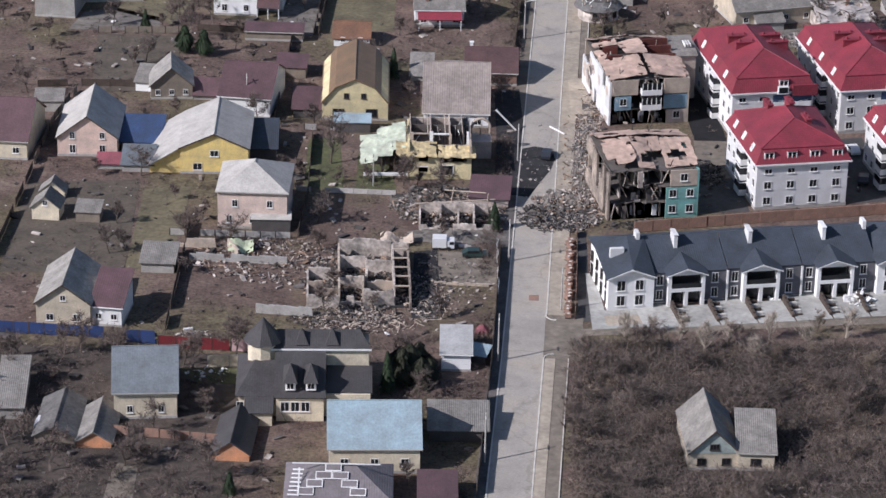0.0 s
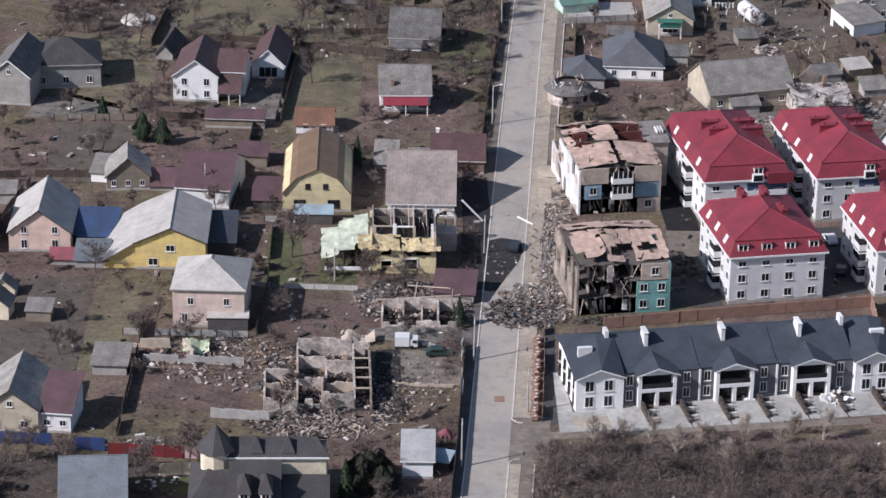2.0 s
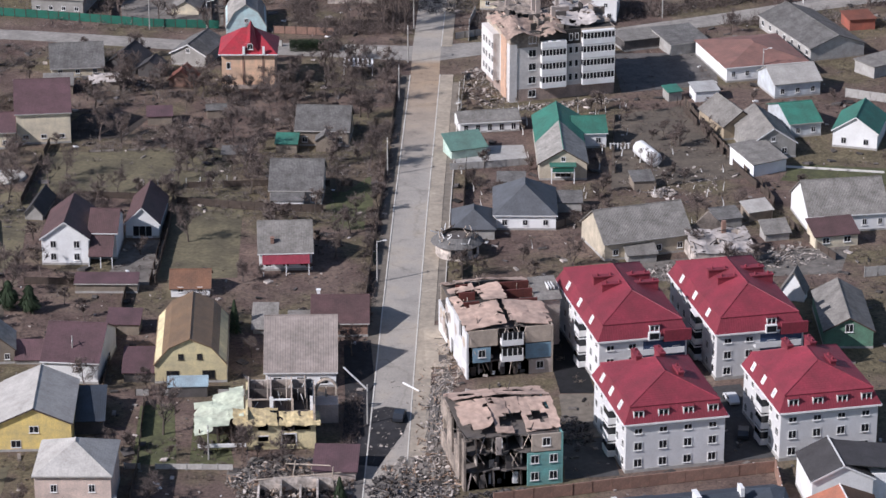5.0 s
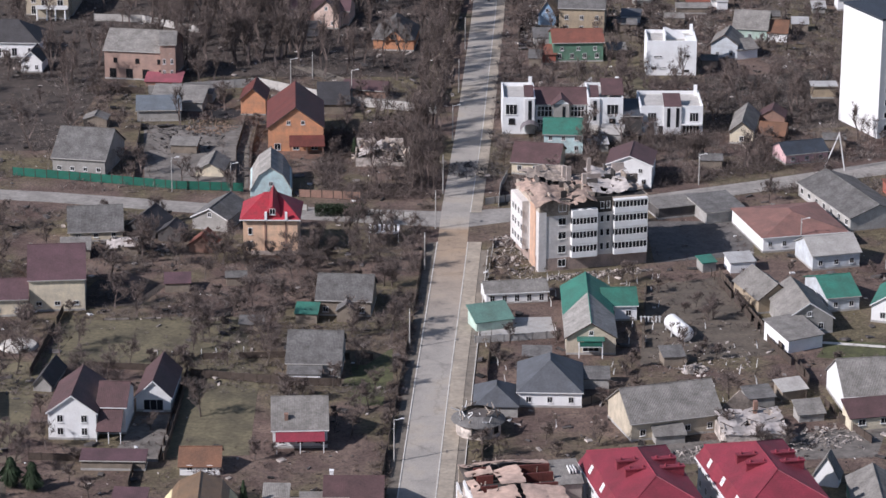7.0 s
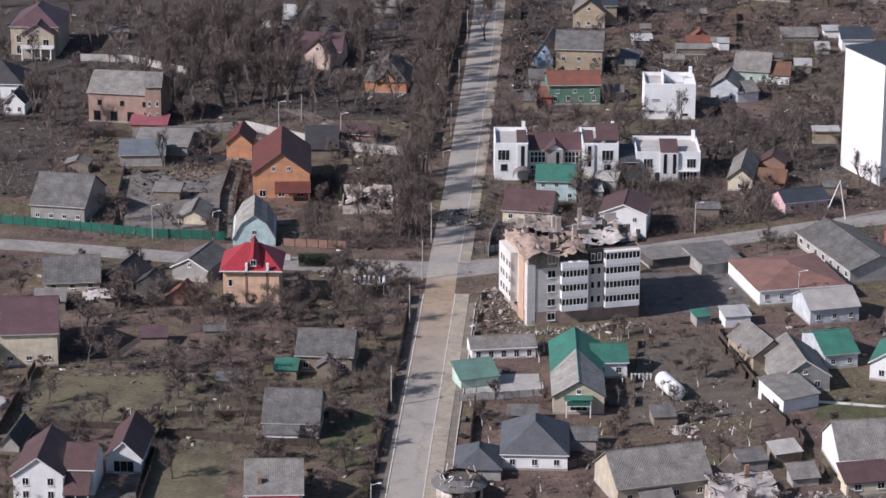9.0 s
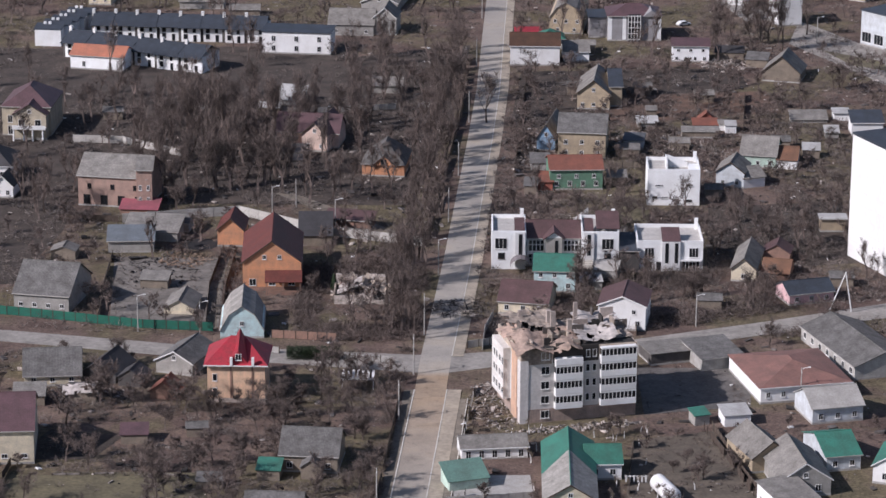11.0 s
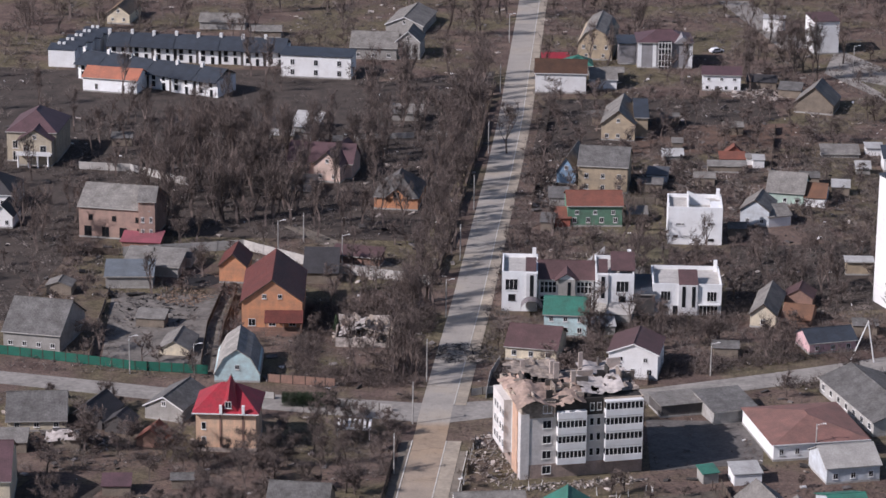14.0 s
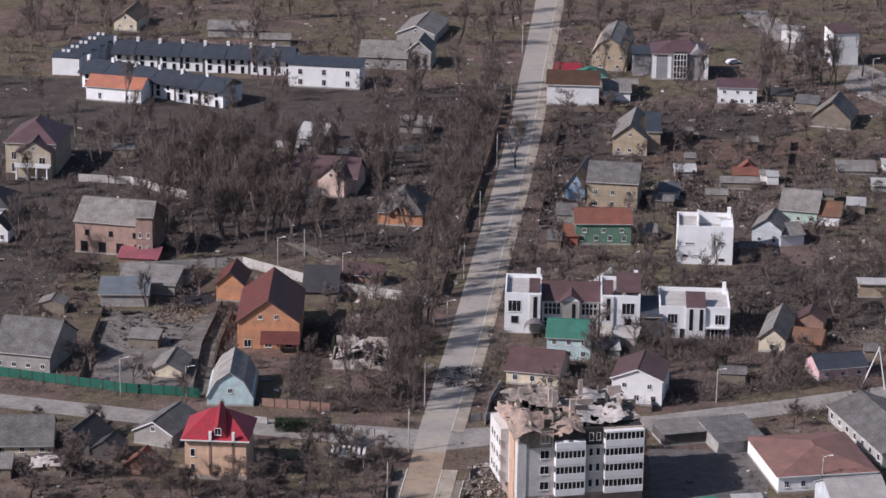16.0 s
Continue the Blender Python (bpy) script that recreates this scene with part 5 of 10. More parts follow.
for k in (1, 2):
    bal = part("balcony", box_bm(5.7, -1.3, 0.3 + 2.87 * k, 9.4, -0.01, 1.3 + 2.87 * k), "white", ruin, "cracked white balcony front")
    part("balcony_frame", box_bm(5.75, -1.2, 1.3 + 2.87 * k, 9.35, -1.05, 2.6 + 2.87 * k), "glass", bal)
    for i in range(5):
        part("mullion", box_bm(5.75 + i * 0.87, -1.28, 1.3 + 2.87 * k, 5.87 + i * 0.87, -1.21, 2.6 + 2.87 * k), "frame", bal)
rnd = random.Random(77)
for k in range(16):  # plaster torn off the white west wall
    v, z = rnd.uniform(0.5, 20), rnd.uniform(0.4, 7.0)
    bm = bmesh.new()
    ring = [(-0.012, v + rnd.uniform(0.5, 1.6) * math.cos(a), z + rnd.uniform(0.4, 1.5) * math.sin(a)) for a in (0, 0.9, 1.8, 2.7, 3.6, 4.5, 5.4)]
    bm.faces.new([bm.verts.new(p) for p in ring])
    part("bare_patch", bm, rnd.choice(("plaster", "soot", "rubblewall")), ruin, "bare patch where plaster has come off")


# ---- the slate-roofed row of town houses
def town_row(label, x, y, yaw):
    ob = thing("town_house_row", label, "town houses", pose(x, y, 0, 0, 0, yaw))
    ww, n, uw, h, d = 7.4, 3, 12.2, 5.6, 13.6
    total = ww + n * uw + 6.4
    FOOT.append((x, y - 8, yaw, total, d + 10, 1.0))
    rd = 8.6
    part("wall", box_bm(0.2, 1.6, 0, total - 0.2, d, h - 0.05), "white", ob)
    for k in range(n):
        x0, z0 = ww + k * uw, h - 0.1
        bm, st = bmesh.new(), 0.12 * (k % 2)
        slab(bm, [(x0 + 0.06, 1.1, z0 + st), (x0 + uw - 0.06, 1.1, z0 + st), (x0 + uw - 0.06, rd, z0 + 3.1 + st), (x0 + 0.06, rd, z0 + 3.1 + st)], 0.18)
        slab(bm, [(x0 + 0.06, rd, z0 + 3.1 + st), (x0 + uw - 0.06, rd, z0 + 3.1 + st), (x0 + uw - 0.06, d + 0.5, z0 + 1.0 + st), (x0 + 0.06, d + 0.5, z0 + 1.0 + st)], 0.18)
        part("roof", bm, "slateX", ob)
        part("fire_wall", box_bm(x0 + uw - 0.1, 1.05, h - 0.6, x0 + uw + 0.1, rd, h + 0.1), "darkframe", ob)
        # the white gabled portal with dark recesses
        px0, px1, pz = x0 + 2.3, x0 + 8.3, h - 0.2
        bm = bmesh.new()
        for a in (px0, (px0 + px1) / 2 - 0.25, px1 - 0.55):
            box(bm, a, 0, 0, a + 0.55, 1.6, 2.5)
        box(bm, px0, 0, 2.5, px1, 1.6, 3.1)
        box(bm, px0, 0, 3.1, px0 + 0.55, 1.6, pz)
        box(bm, px1 - 0.55, 0, 3.1, px1, 1.6, pz)
        solid(bm, [(px0, 0, pz), (px1, 0, pz), ((px0 + px1) / 2, 0, pz + 1.0), (px0, 1.6, pz), (px1, 1.6, pz), ((px0 + px1) / 2, 1.6, pz + 1.0)],
              [(0, 1, 2), (3, 5, 4), (0, 3, 4, 1), (1, 4, 5, 2), (2, 5, 3, 0)])
        pt = part("portal", bm, "white", ob, "white rendered gabled portal")
        bm = bmesh.new()
        slab(bm, [(px0 - 0.4, -0.4, pz + 0.05), ((px0 + px1) / 2, -0.4, pz + 1.25), ((px0 + px1) / 2, 5.0, pz + 1.9), (px0 - 0.4, 2.0, pz + 0.4)], 0.12)
        slab(bm, [((px0 + px1) / 2, -0.4, pz + 1.25), (px1 + 0.4, -0.4, pz + 0.05), (px1 + 0.4, 2.0, pz + 0.4), ((px0 + px1) / 2, 5.0, pz + 1.9)], 0.12)
        part("portal_roof", bm, "slateX", pt)
        bm = bmesh.new()
        for s in (-1, 1):
            mid = (px0 + px1) / 2
            slab(bm, [(mid, -0.44, pz + 1.28), (mid + s * 3.4, -0.44, pz + 0.08), (mid + s * 3.4, -0.44, pz - 0.12), (mid, -0.44, pz + 1.06)], 0.05)
        part("bargeboard", bm, "frame", pt)
        part("recess_glazing", box_bm(px0 + 0.55, 1.3, 0.05, px1 - 0.55, 1.55, pz), "glass", pt)
        part("balustrade", box_bm(px0 + 0.56, 0.1, 3.1, px1 - 0.56, 0.16, 3.9), "glass", pt)
        for a, b in ((x0 + 0.15, px0 - 0.02), (px1 + 0.02, x0 + uw - 0.15)):
            part("cladding", box_bm(a, 1.25, 0.35, b, 1.58, h - 0.25), "purplecladding", ob, "dark grey timber cladding")
            wd = min(1.1, (b - a) * 0.6)
            for z in (0.8, 3.3):
                window(ob, pose((a + b) / 2 - wd / 2, 1.25, z), wd, 1.7, 1, "frame")
        part("pier", box_bm(x0 - 0.14, 0.9, 0, x0 + 0.14, 1.6, h - 0.2), "white", ob)
        bm = bmesh.new()
        box(bm, x0 + 4.4, 5.9, h + 1.6, x0 + 5.0, 8.4, h + 4.0)
        box(bm, x0 + 4.3, 5.8, h + 4.0, x0 + 5.1, 8.5, h + 4.15)
        part("chimney", bm, "frame", ob, "long white chimney stack")
    for x0, w in ((0.0, ww), (ww + n * uw, 6.4)):
        wing = h
        part("wing_wall", box_bm(x0, 0, 0, x0 + w, 1.58, wing), "white", ob)
        bm = bmesh.new()
        solid(bm, [(x0, 0, wing), (x0 + w, 0, wing), (x0 + w / 2, 0, wing + 1.3), (x0, 1.6, wing), (x0 + w, 1.6, wing), (x0 + w / 2, 1.6, wing + 1.3)],
              [(0, 1, 2), (3, 5, 4), (0, 3, 4, 1), (1, 4, 5, 2), (2, 5, 3, 0)])
        part("wing_gable", bm, "white", ob)
        bm = bmesh.new()
        slab(bm, [(x0 - 0.4, -0.5, wing - 0.05), (x0 + w / 2, -0.5, wing + 1.5), (x0 + w / 2 + 1, rd, wing + 3.2), (x0 - 0.4, rd + 0.5, wing + 1.4)], 0.16)
        slab(bm, [(x0 + w / 2, -0.5, wing + 1.5), (x0 + w + 0.1, -0.5, wing - 0.05), (x0 + w + 0.1, rd, wing + 3.0), (x0 + w / 2 + 1, rd, wing + 3.2)], 0.16)
        slab(bm, [(x0 - 0.4, rd + 0.5, wing + 1.4), (x0 + w / 2 + 1, rd, wing + 3.2), (x0 + w + 0.1, rd, wing + 3.0), (x0 + w + 0.1, d + 0.5, wing + 0.9), (x0 - 0.4, d + 0.5, wing + 0.9)], 0.16)
        part("roof", bm, "slateY", ob)
        for z in (0.7, 3.3):
            for u in (0.28, 0.68):
                window(ob, pose(x0 + w * u - 0.7, 0, z), 1.4, 1.8, 1)
        bm = bmesh.new()
        for s in (-1, 1):
            mid = x0 + w / 2
            slab(bm, [(mid, -0.54, wing + 1.52), (mid + s * (w / 2 + 0.3), -0.54, wing), (mid + s * (w / 2 + 0.3), -0.54, wing - 0.2), (mid, -0.54, wing + 1.3)], 0.05)
        part("bargeboard", bm, "frame", ob)
        bx, sx = (x0 + 1.2, x0 + w - 1.4) if x0 == 0.0 else (x0 + w - 2.9, x0 - 0.6)
        part("chimney", box_bm(bx, 4.6, wing + 0.6, bx + 2.2, 5.3, wing + 2.9), "frame", ob, "white box chimney")
        part("chimney", box_bm(sx, 7.6, wing + 1.6, sx + 0.6, 9.4, wing + 4.0), "frame", ob, "white box chimney")
    windows(ob, "l", total, d, [(0.7, 4, 0.9, 2.0), (3.3, 4, 0.9, 1.7)], "darkframe")
    return ob, total, uw, ww


row, row_len, unit, wing_w = town_row("row of white town houses with slate grey roofs", 27.2, 30.4, 10.2)
RM = pose(27.2, 30.4, 0, 0, 0, 10.2)
for k in range(8):
    x0 = wing_w + (k - 0.5) * unit / 2
    t = part("terrace_slab", box_bm(x0 + 0.15, -7.6, 0.0, x0 + unit / 2 - 0.15, 0.0 if k % 2 else 1.2, 0.10 + 0.01 * (k % 3)), "terracestone", None)
    t.matrix_world = RM
    tagged(t, "pale paved terrace before a town house", "terrace", "town house terraces")
    if k:
        sc = thing("terrace_screen", "low dark hedge wall with pale steps between terraces", "fence", RM @ pose(x0, 0, 0), "terrace screens")
        for s in range(5):
            part("hedge_panel", box_bm(-0.35, -0.3 - 1.2 * (s + 1) + 0.04, 0.0, 0.1, -0.3 - 1.2 * s, 1.25 - 0.16 * s), "fencewood", sc)
            part("step", box_bm(0.12, -0.95 - 1.2 * s, 0.0, 1.5, -0.65 - 1.2 * s, 0.75 - 0.1 * s), "kerb" if s % 2 else "fencewood", sc)


# ---- the five-storey flats with a burnt-out top floor
def bombed_block(label, x, y, yaw, w, d, n, st):
    ob = thing("apartment_block", label, "apartment block", pose(x, y, 0, 0, 0, yaw))
    FOOT.append((x, y, yaw, w, d, 2.0))
    h = n * st
    part("wall", box_bm(0, 0, 0, w, d, h), "blockwall", ob)
    part("base_course", box_bm(-0.05, -0.05, -0.02, w + 0.05, d + 0.05, st * 0.92), "brownbase", ob, "brown rendered ground floor")
    part("top_course", box_bm(-0.04, -0.04, h - st * 0.75, w + 0.04, d + 0.04, h + 0.03), "plaster", ob, "scorched brown top storey")
    part("corner_pier", box_bm(-0.12, -0.12, 0, 1.5, 1.3, h - st * 0.7), "blockwall", ob, "pale corner pier")
    part("brick_pier", box_bm(-0.16, 2.4, 0, -0.004, 6.0, h - st * 0.5), "tanbrick", ob, "peach rendered wall panel")
    part("white_bay", box_bm(-1.5, 7.2, st * 0.9, 0.0, d - 1.0, h - st * 0.6), "blockwall", ob, "projecting pale glazed bay")
    for k in range(1, n):
        z = k * st + 0.75
        if k < n - 1:
            for u in (8.2, 10.2, 12.4, 14.2):
                window(ob, pose(-1.5, u, z, 0, 0, -90), 1.2, 1.5, 1)
    for k in range(n):
        window(ob, pose(4.0, -0.05 if k in (0, n - 1) else 0, k * st + 0.8), 1.7, 1.6, 1)
    for k in range(1, n):
        for u in (12.9, 14.2):
            window(ob, pose(u, -0.04 if k == n - 1 else 0, k * st + 0.8), 0.8, 1.5, 0)
    for x0, x1, k0 in ((6.6, 12.0, 1), (15.6, w - 0.3, 1)):
        for k in range(k0, n):
            z = k * st
            burnt = k == n - 1
            bal = bmesh.new()
            box(bal, x0, -1.3, z - 0.1, x1, -0.06, z + 1.15)
            bo = part("balcony", bal, "white", ob, "white balcony front with glazing above")
            if burnt and x0 < 10:
                continue
            bg = part("balcony_glazing", box_bm(x0 + 0.1, -1.2, z + 1.15, x1 - 0.1, -0.06, z + 2.45), "glass", bo)
            bar = bmesh.new()
            nb = int((x1 - x0) / 0.75)
            for i in range(nb + 1):
                u = x0 + (x1 - x0 - 0.12) * i / nb
                box(bar, u, -1.27, z + 1.15, u + 0.12, -1.205, z + 2.45)
            box(bar, x0, -1.3, z + 2.45, x1, -0.06, z + 2.75)
            part("mullion", bar, "frame", bo)
    part("burnt_storey", box_bm(6.4, -0.08, h - st, 15.4, -0.042, h + 0.2), "char", ob, "burnt-out black top storey")
    part("scorched_corner", box_bm(0.2, -0.09, h - st, 6.1, -0.05, h + 0.1), "dirtyplaster", ob, "scorched brown corner room")
    rnd = random.Random(4)
    torn_sheet("roof_skin", ob, "burntroof", -1.2, -1.4, w * 0.52, 7.0, lambda px, py: h + 0.25 + py * 0.22 + 0.5 * math.sin(px * 0.8), ((9.5, 4.5, 1.8),), 0.5, 0.8, 21, "buckled roof skin hanging over the wall")
    torn_sheet("roof_skin", ob, "dirtyplaster", w * 0.45, 2.5, w, d - 1.0, lambda px, py: h + 0.2 + 1.4 * math.exp(-((px - w * 0.75) ** 2 + (py - 8) ** 2) / 14), ((w * 0.6, 4.0, 2.6), (w * 0.9, 12, 2.4), (w * 0.75, 8.0, 1.6)), 0.5, 0.9, 33)
    torn_sheet("roof_skin", ob, "palesheet", w * 0.5, 0.5, w * 0.86, 6.5, lambda px, py: h + 0.9 + 0.35 * math.sin(px * 0.7) + 0.2 * py, ((w * 0.62, 2.5, 1.0), (w * 0.8, 5.0, 0.9)), 0.3, 0.7, 37, "crumpled pale roof sheet")
    torn_sheet("roof_skin", ob, "palesheet", w * 0.62, 8.0, w * 0.98, d, lambda px, py: h + 1.3 + 0.3 * math.sin(px * 0.9), ((w * 0.8, 11.0, 1.5),), 0.35, 0.7, 38, "crumpled pale roof sheet")
    torn_sheet("roof_skin", ob, "brokenroof", -1.4, 7.5, 3.0, 13.5, lambda px, py: h + 0.8 + 0.35 * px, (), 0.5, 0.7, 39, "buckled sheet folded over the west wall")
    for u, v, ww, hh in ((7.6, 6.4, 1.0, 5.2), (14.2, 13.2, 0.8, 4.4), (19.5, 12.8, 2.6, 3.0), (3.2, 13.8, 0.9, 3.4), (12.6, 8.2, 3.0, 2.6)):
        part("wall_stump", box_bm(u, v, h - 0.1, u + ww, v + 0.35, h + hh), "rubblewall", ob, "pinkish wall fragment left standing")
    torn_sheet("roof_skin", ob, "dirtyplaster", 0.5, 8.5, w * 0.45, d + 0.4, lambda px, py: h + 0.6 + 0.1 * py, ((3.0, 10.0, 2.0),), 0.8, 0.9, 35)
    for k in range(26):
        u, v = rnd.uniform(0.3, w - 2.5), rnd.uniform(0.2, d - 1.0)
        hh = rnd.uniform(0.8, 2.8)
        if rnd.random() < 0.5:
            b = box_bm(u, v, h - 0.1, u + rnd.uniform(1.0, 3.6), v + 0.3, h + hh)
        else:
            b = box_bm(u, v, h - 0.1, u + 0.3, v + rnd.uniform(1.0, 3.6), h + hh)
        part("wall_stump", b, rnd.choice(("dirtyplaster", "plaster", "soot", "char", "brick")), ob)
    # deck added in black so holes in the roof skin look deep and unlit
    part("roof_deck", box_bm(0.3, 0.3, h + 0.035, w - 0.3, d - 0.3, h + 0.12), "char", ob, "attic deck coloured black to deepen the roof holes")
    for u, v, hh in ((10.6, 5.0, 4.4), (8.0, 10.5, 4.6)):
        part("shaft", box_bm(u, v, h - 0.1, u + 0.9, v + 0.7, h + hh - 0.6), "rubblewall", ob, "ventilation shaft left standing")
    return ob


material("tanbrick", (0.60, 0.37, 0.25), 0.9, 0.2)
material("brownbase", (0.36, 0.27, 0.225), 0.9, 0.3)
bombed_block("five-storey flats with white balconies and a burnt-out roof", 45.0, 248.4, 14.5, 23.0, 16.5, 5, 2.95)


# ---- the burnt yellow house
def burnt_house(x, y, yaw):
    ob = thing("burnt_house", "burnt yellow house with gutted upper floor", "ruined house", pose(x, y, 0, 0, 0, yaw))
    FOOT.append((x, y, yaw, 15, 14, 1.0))
    rnd = random.Random(12)
    w, d = 11.0, 13.0
    part("back_wall", box_bm(0.36, d - 0.35, 0, w - 0.36, d, 6.3), "ruinwall", ob)
    part("west_wall", box_bm(0, 0.31, 0, 0.35, d, 5.9), "paleyellow", ob)
    part("east_wall", box_bm(w - 0.35, 0.31, 0, w, d, 6.1), "plaster", ob)
    front = ((0, 1.9, 0, 4.5), (1.9, 3.5, 0, 1.3), (1.9, 3.5, 2.4, 3.3), (3.5, 5.6, 0, 4.5), (5.6, 7.9, 0, 0.7), (5.6, 7.9, 2.6, 3.1), (7.9, 11.0, 0, 3.2), (10.2, 11.0, 3.2, 4.5))
    for a, b, z0, z1 in front:
        part("front_wall", box_bm(a, 0, z0, b, 0.3, z1), "paleyellow", ob, "sooty yellow front wall")
    for a, b, z0, z1 in ((5.5, 5.7, 0.7, 2.7), (7.8, 8.0, 0.7, 2.7), (5.5, 8.0, 2.6, 2.8), (1.8, 3.6, 2.3, 2.45)):
        part("window_surround", box_bm(a, -0.1, z0, b, -0.004, z1), "white", ob)
    part("floor_slab", box_bm(0.36, 0.31, 4.25, w - 0.36, d - 0.36, 4.48), "soot", ob)
    part("floor_slab", box_bm(0.36, 0.31, 0.02, w - 0.36, d - 0.36, 0.1), "char", ob)
    for a, b, z0, z1, m in ((0.36, 1.0, 4.5, 7.2, "plaster"), (1.0, 3.8, 4.5, 5.0, "soot"), (3.8, 4.4, 4.5, 7.4, "white"), (4.4, 7.2, 4.5, 4.9, "soot"), (7.2, 7.6, 4.5, 7.0, "plaster"), (7.6, 10.2, 4.5, 5.0, "soot"), (10.2, 10.64, 4.5, 7.4, "white"),
                            (1.0, 3.8, 6.9, 7.1, "plaster"), (4.4, 7.2, 6.8, 7.05, "white")):
        part("upper_wall", box_bm(a, 3.6, z0, b, 3.85, z1), m, ob, "gutted upper storey front")
    for u, m in ((3.9, "rubblewall"), (7.2, "plaster"), (0.5, "char"), (9.6, "soot")):
        part("inner_wall", box_bm(u, 3.86, 4.5, u + 0.22, d - 0.4, 6.9), m, ob)
        part("inner_wall", box_bm(u + 0.3, 0.8, 0.1, u + 0.5, d - 0.4, 4.24), "soot", ob)
    part("inner_wall", box_bm(0.73, 8.6, 4.5, w - 0.37, 8.8, 6.6), "soot", ob)
    for k in range(4):
        part("tie_beam", box_bm(0.4 + 3.0 * k, 3.9, 6.95, 0.55 + 3.0 * k, d - 0.4, 7.1), "plaster", ob)
    torn_sheet("eaves_sheet", ob, "yelloweave", -2.0, -0.9, 5.0, 3.4, lambda px, py: 4.6 + (py + 0.9) * 0.25 + 0.10 * math.sin(px * 2.2), ((4.6, 2.4, 0.7),), 0.14, 0.55, 3, "crumpled yellow eaves sheet", bite=0.04)
    torn_sheet("eaves_sheet", ob, "yelloweave", 5.3, -0.9, w + 0.7, 2.6, lambda px, py: 4.5 + (py + 0.9) * 0.25 + 0.10 * math.sin(px * 2.6), ((8.5, 2.2, 0.8),), 0.14, 0.55, 4, "crumpled yellow eaves sheet", bite=0.04)
    for a, b, v0, v1 in ((-8.2, -5.2, -0.6, 7.2), (-5.3, -2.6, 0.4, 8.6), (-2.7, -0.3, 1.6, 9.6)):
        torn_sheet("roof_sheet", ob, "greensheet", a, v0, b, v1, lambda px, py: 3.0 + (py + 0.6) * 0.24 + (px + 8.2) * 0.2 + 0.14 * math.sin(py * 1.3 + px), (), 0.12, 0.6, int(20 + b), "pale green metal roof sheet folded aside", bite=0.02)
    for px in (-7.4, -4.6, -2.4):
        part("carport_post", box_bm(px, -0.2, 0, px + 0.2, 0.0, 3.8), "fencewood", ob)
    part("carport_beam", box_bm(-7.6, -0.8, 0.9, 0.0, -0.6, 1.5), "white", ob)
    part("carport_wall", box_bm(-7.2, 6.2, 0, -0.3, 6.5, 4.2), "char", ob)
    for k in range(30):
        bm = bmesh.new()
        px, py = rnd.uniform(0.5, w - 0.5), rnd.uniform(3.9, d - 1)
        rod(bm, (px, py, 4.5), (px + rnd.uniform(-1.6, 1.6), py + rnd.uniform(-2, 2), 6.2 + rnd.random() * 1.2), 0.08, 0.06, 4, True)
        part("rafter", bm, rnd.choice(("char", "fencewood", "plaster", "white")), ob)
    for i in range(11):
        a = math.pi * i / 11
        bm = bmesh.new()
        rod(bm, (w + 2.0 - 1.6 * math.cos(a), 12.6, 4.6 + 1.7 * math.sin(a)), (w + 2.0 - 1.6 * math.cos(a + 0.2856), 12.6, 4.6 + 1.7 * math.sin(a + 0.2856)), 0.26, 0.26, 5, True)
        part("arch_stone", bm, "plaster", ob)
    for px in (w + 0.35, w + 1.9, w + 3.5):
        part("arch_pier", box_bm(px - 0.14, 12.5, 3.2, px + 0.14, 12.8, 5.0), "plaster", ob)
    part("bay_wall", box_bm(w + 0.1, 9.4, 0, w + 3.8, 13.0, 3.2), "rubblewall", ob)
    return ob


material("yelloweave", (0.66, 0.52, 0.27), 0.7, 0.5, 1.5, 0.6, 0.3)
material("greensheet", (0.56, 0.60, 0.45), 0.6, 0.4, 1.0, 0.4, 0.3)
burnt_house(-5.2, 80.9, 1.5)
house("low collapsed shed with a brown sheet roof", 5.6, 69.6, -4.0, 6.4, 6.4, 1.7, 1.3, "shed", "rubblewall", "purple")


# ---- the gutted houses whose walls alone are left
def wall_shell(label, x, y, yaw, runs, mat="rubblewall", seed=1):
    """Roofless rooms: wall runs as (x0, y0, x1, y1, height), with broken tops."""
    rnd = random.Random(seed)
    ob = thing("house_ruin", label, "ruined house", pose(x, y, 0, 0, 0, yaw))
    for x0, y0, x1, y1, h in runs:
        ln = math.hypot(x1 - x0, y1 - y0)
        n = max(1, int(ln / 1.1))
        bm = bmesh.new()
        ang = math.atan2(y1 - y0, x1 - x0)
        m = pose(x0, y0, 0, 0, 0, math.degrees(ang))
        top = []
        for i in range(n):
            hh = max(0.25, h * (rnd.choice((1, 1, 1, 1, 0.92, 0.9, 0.45)) if ln > 3 else 0.95) + rnd.uniform(-0.08, 0.08))
            top += [(ln * (i + 0.02) / n, hh), (ln * (i + 0.8 + 0.15 * rnd.random()) / n, hh - rnd.uniform(0, 0.12))]
        prof = [(ln, 0.0)] + [(px, pz) for px, pz in reversed(top)] + [(0.0, 0.0)]
        k = len(prof)
        solid(bm, [m @ Vector((px, sy, pz)) for sy in (-0.15, 0.15) for px, pz in prof],
              [tuple(reversed(range(k))), tuple(range(k, 2 * k))] + [(i, (i + 1) % k, (i + 1) % k + k, i + k) for i in range(k)])
        part("wall", bm, mat if rnd.random() < 0.7 else rnd.choice(("plaster", "dirtyplaster")), ob)
    return ob


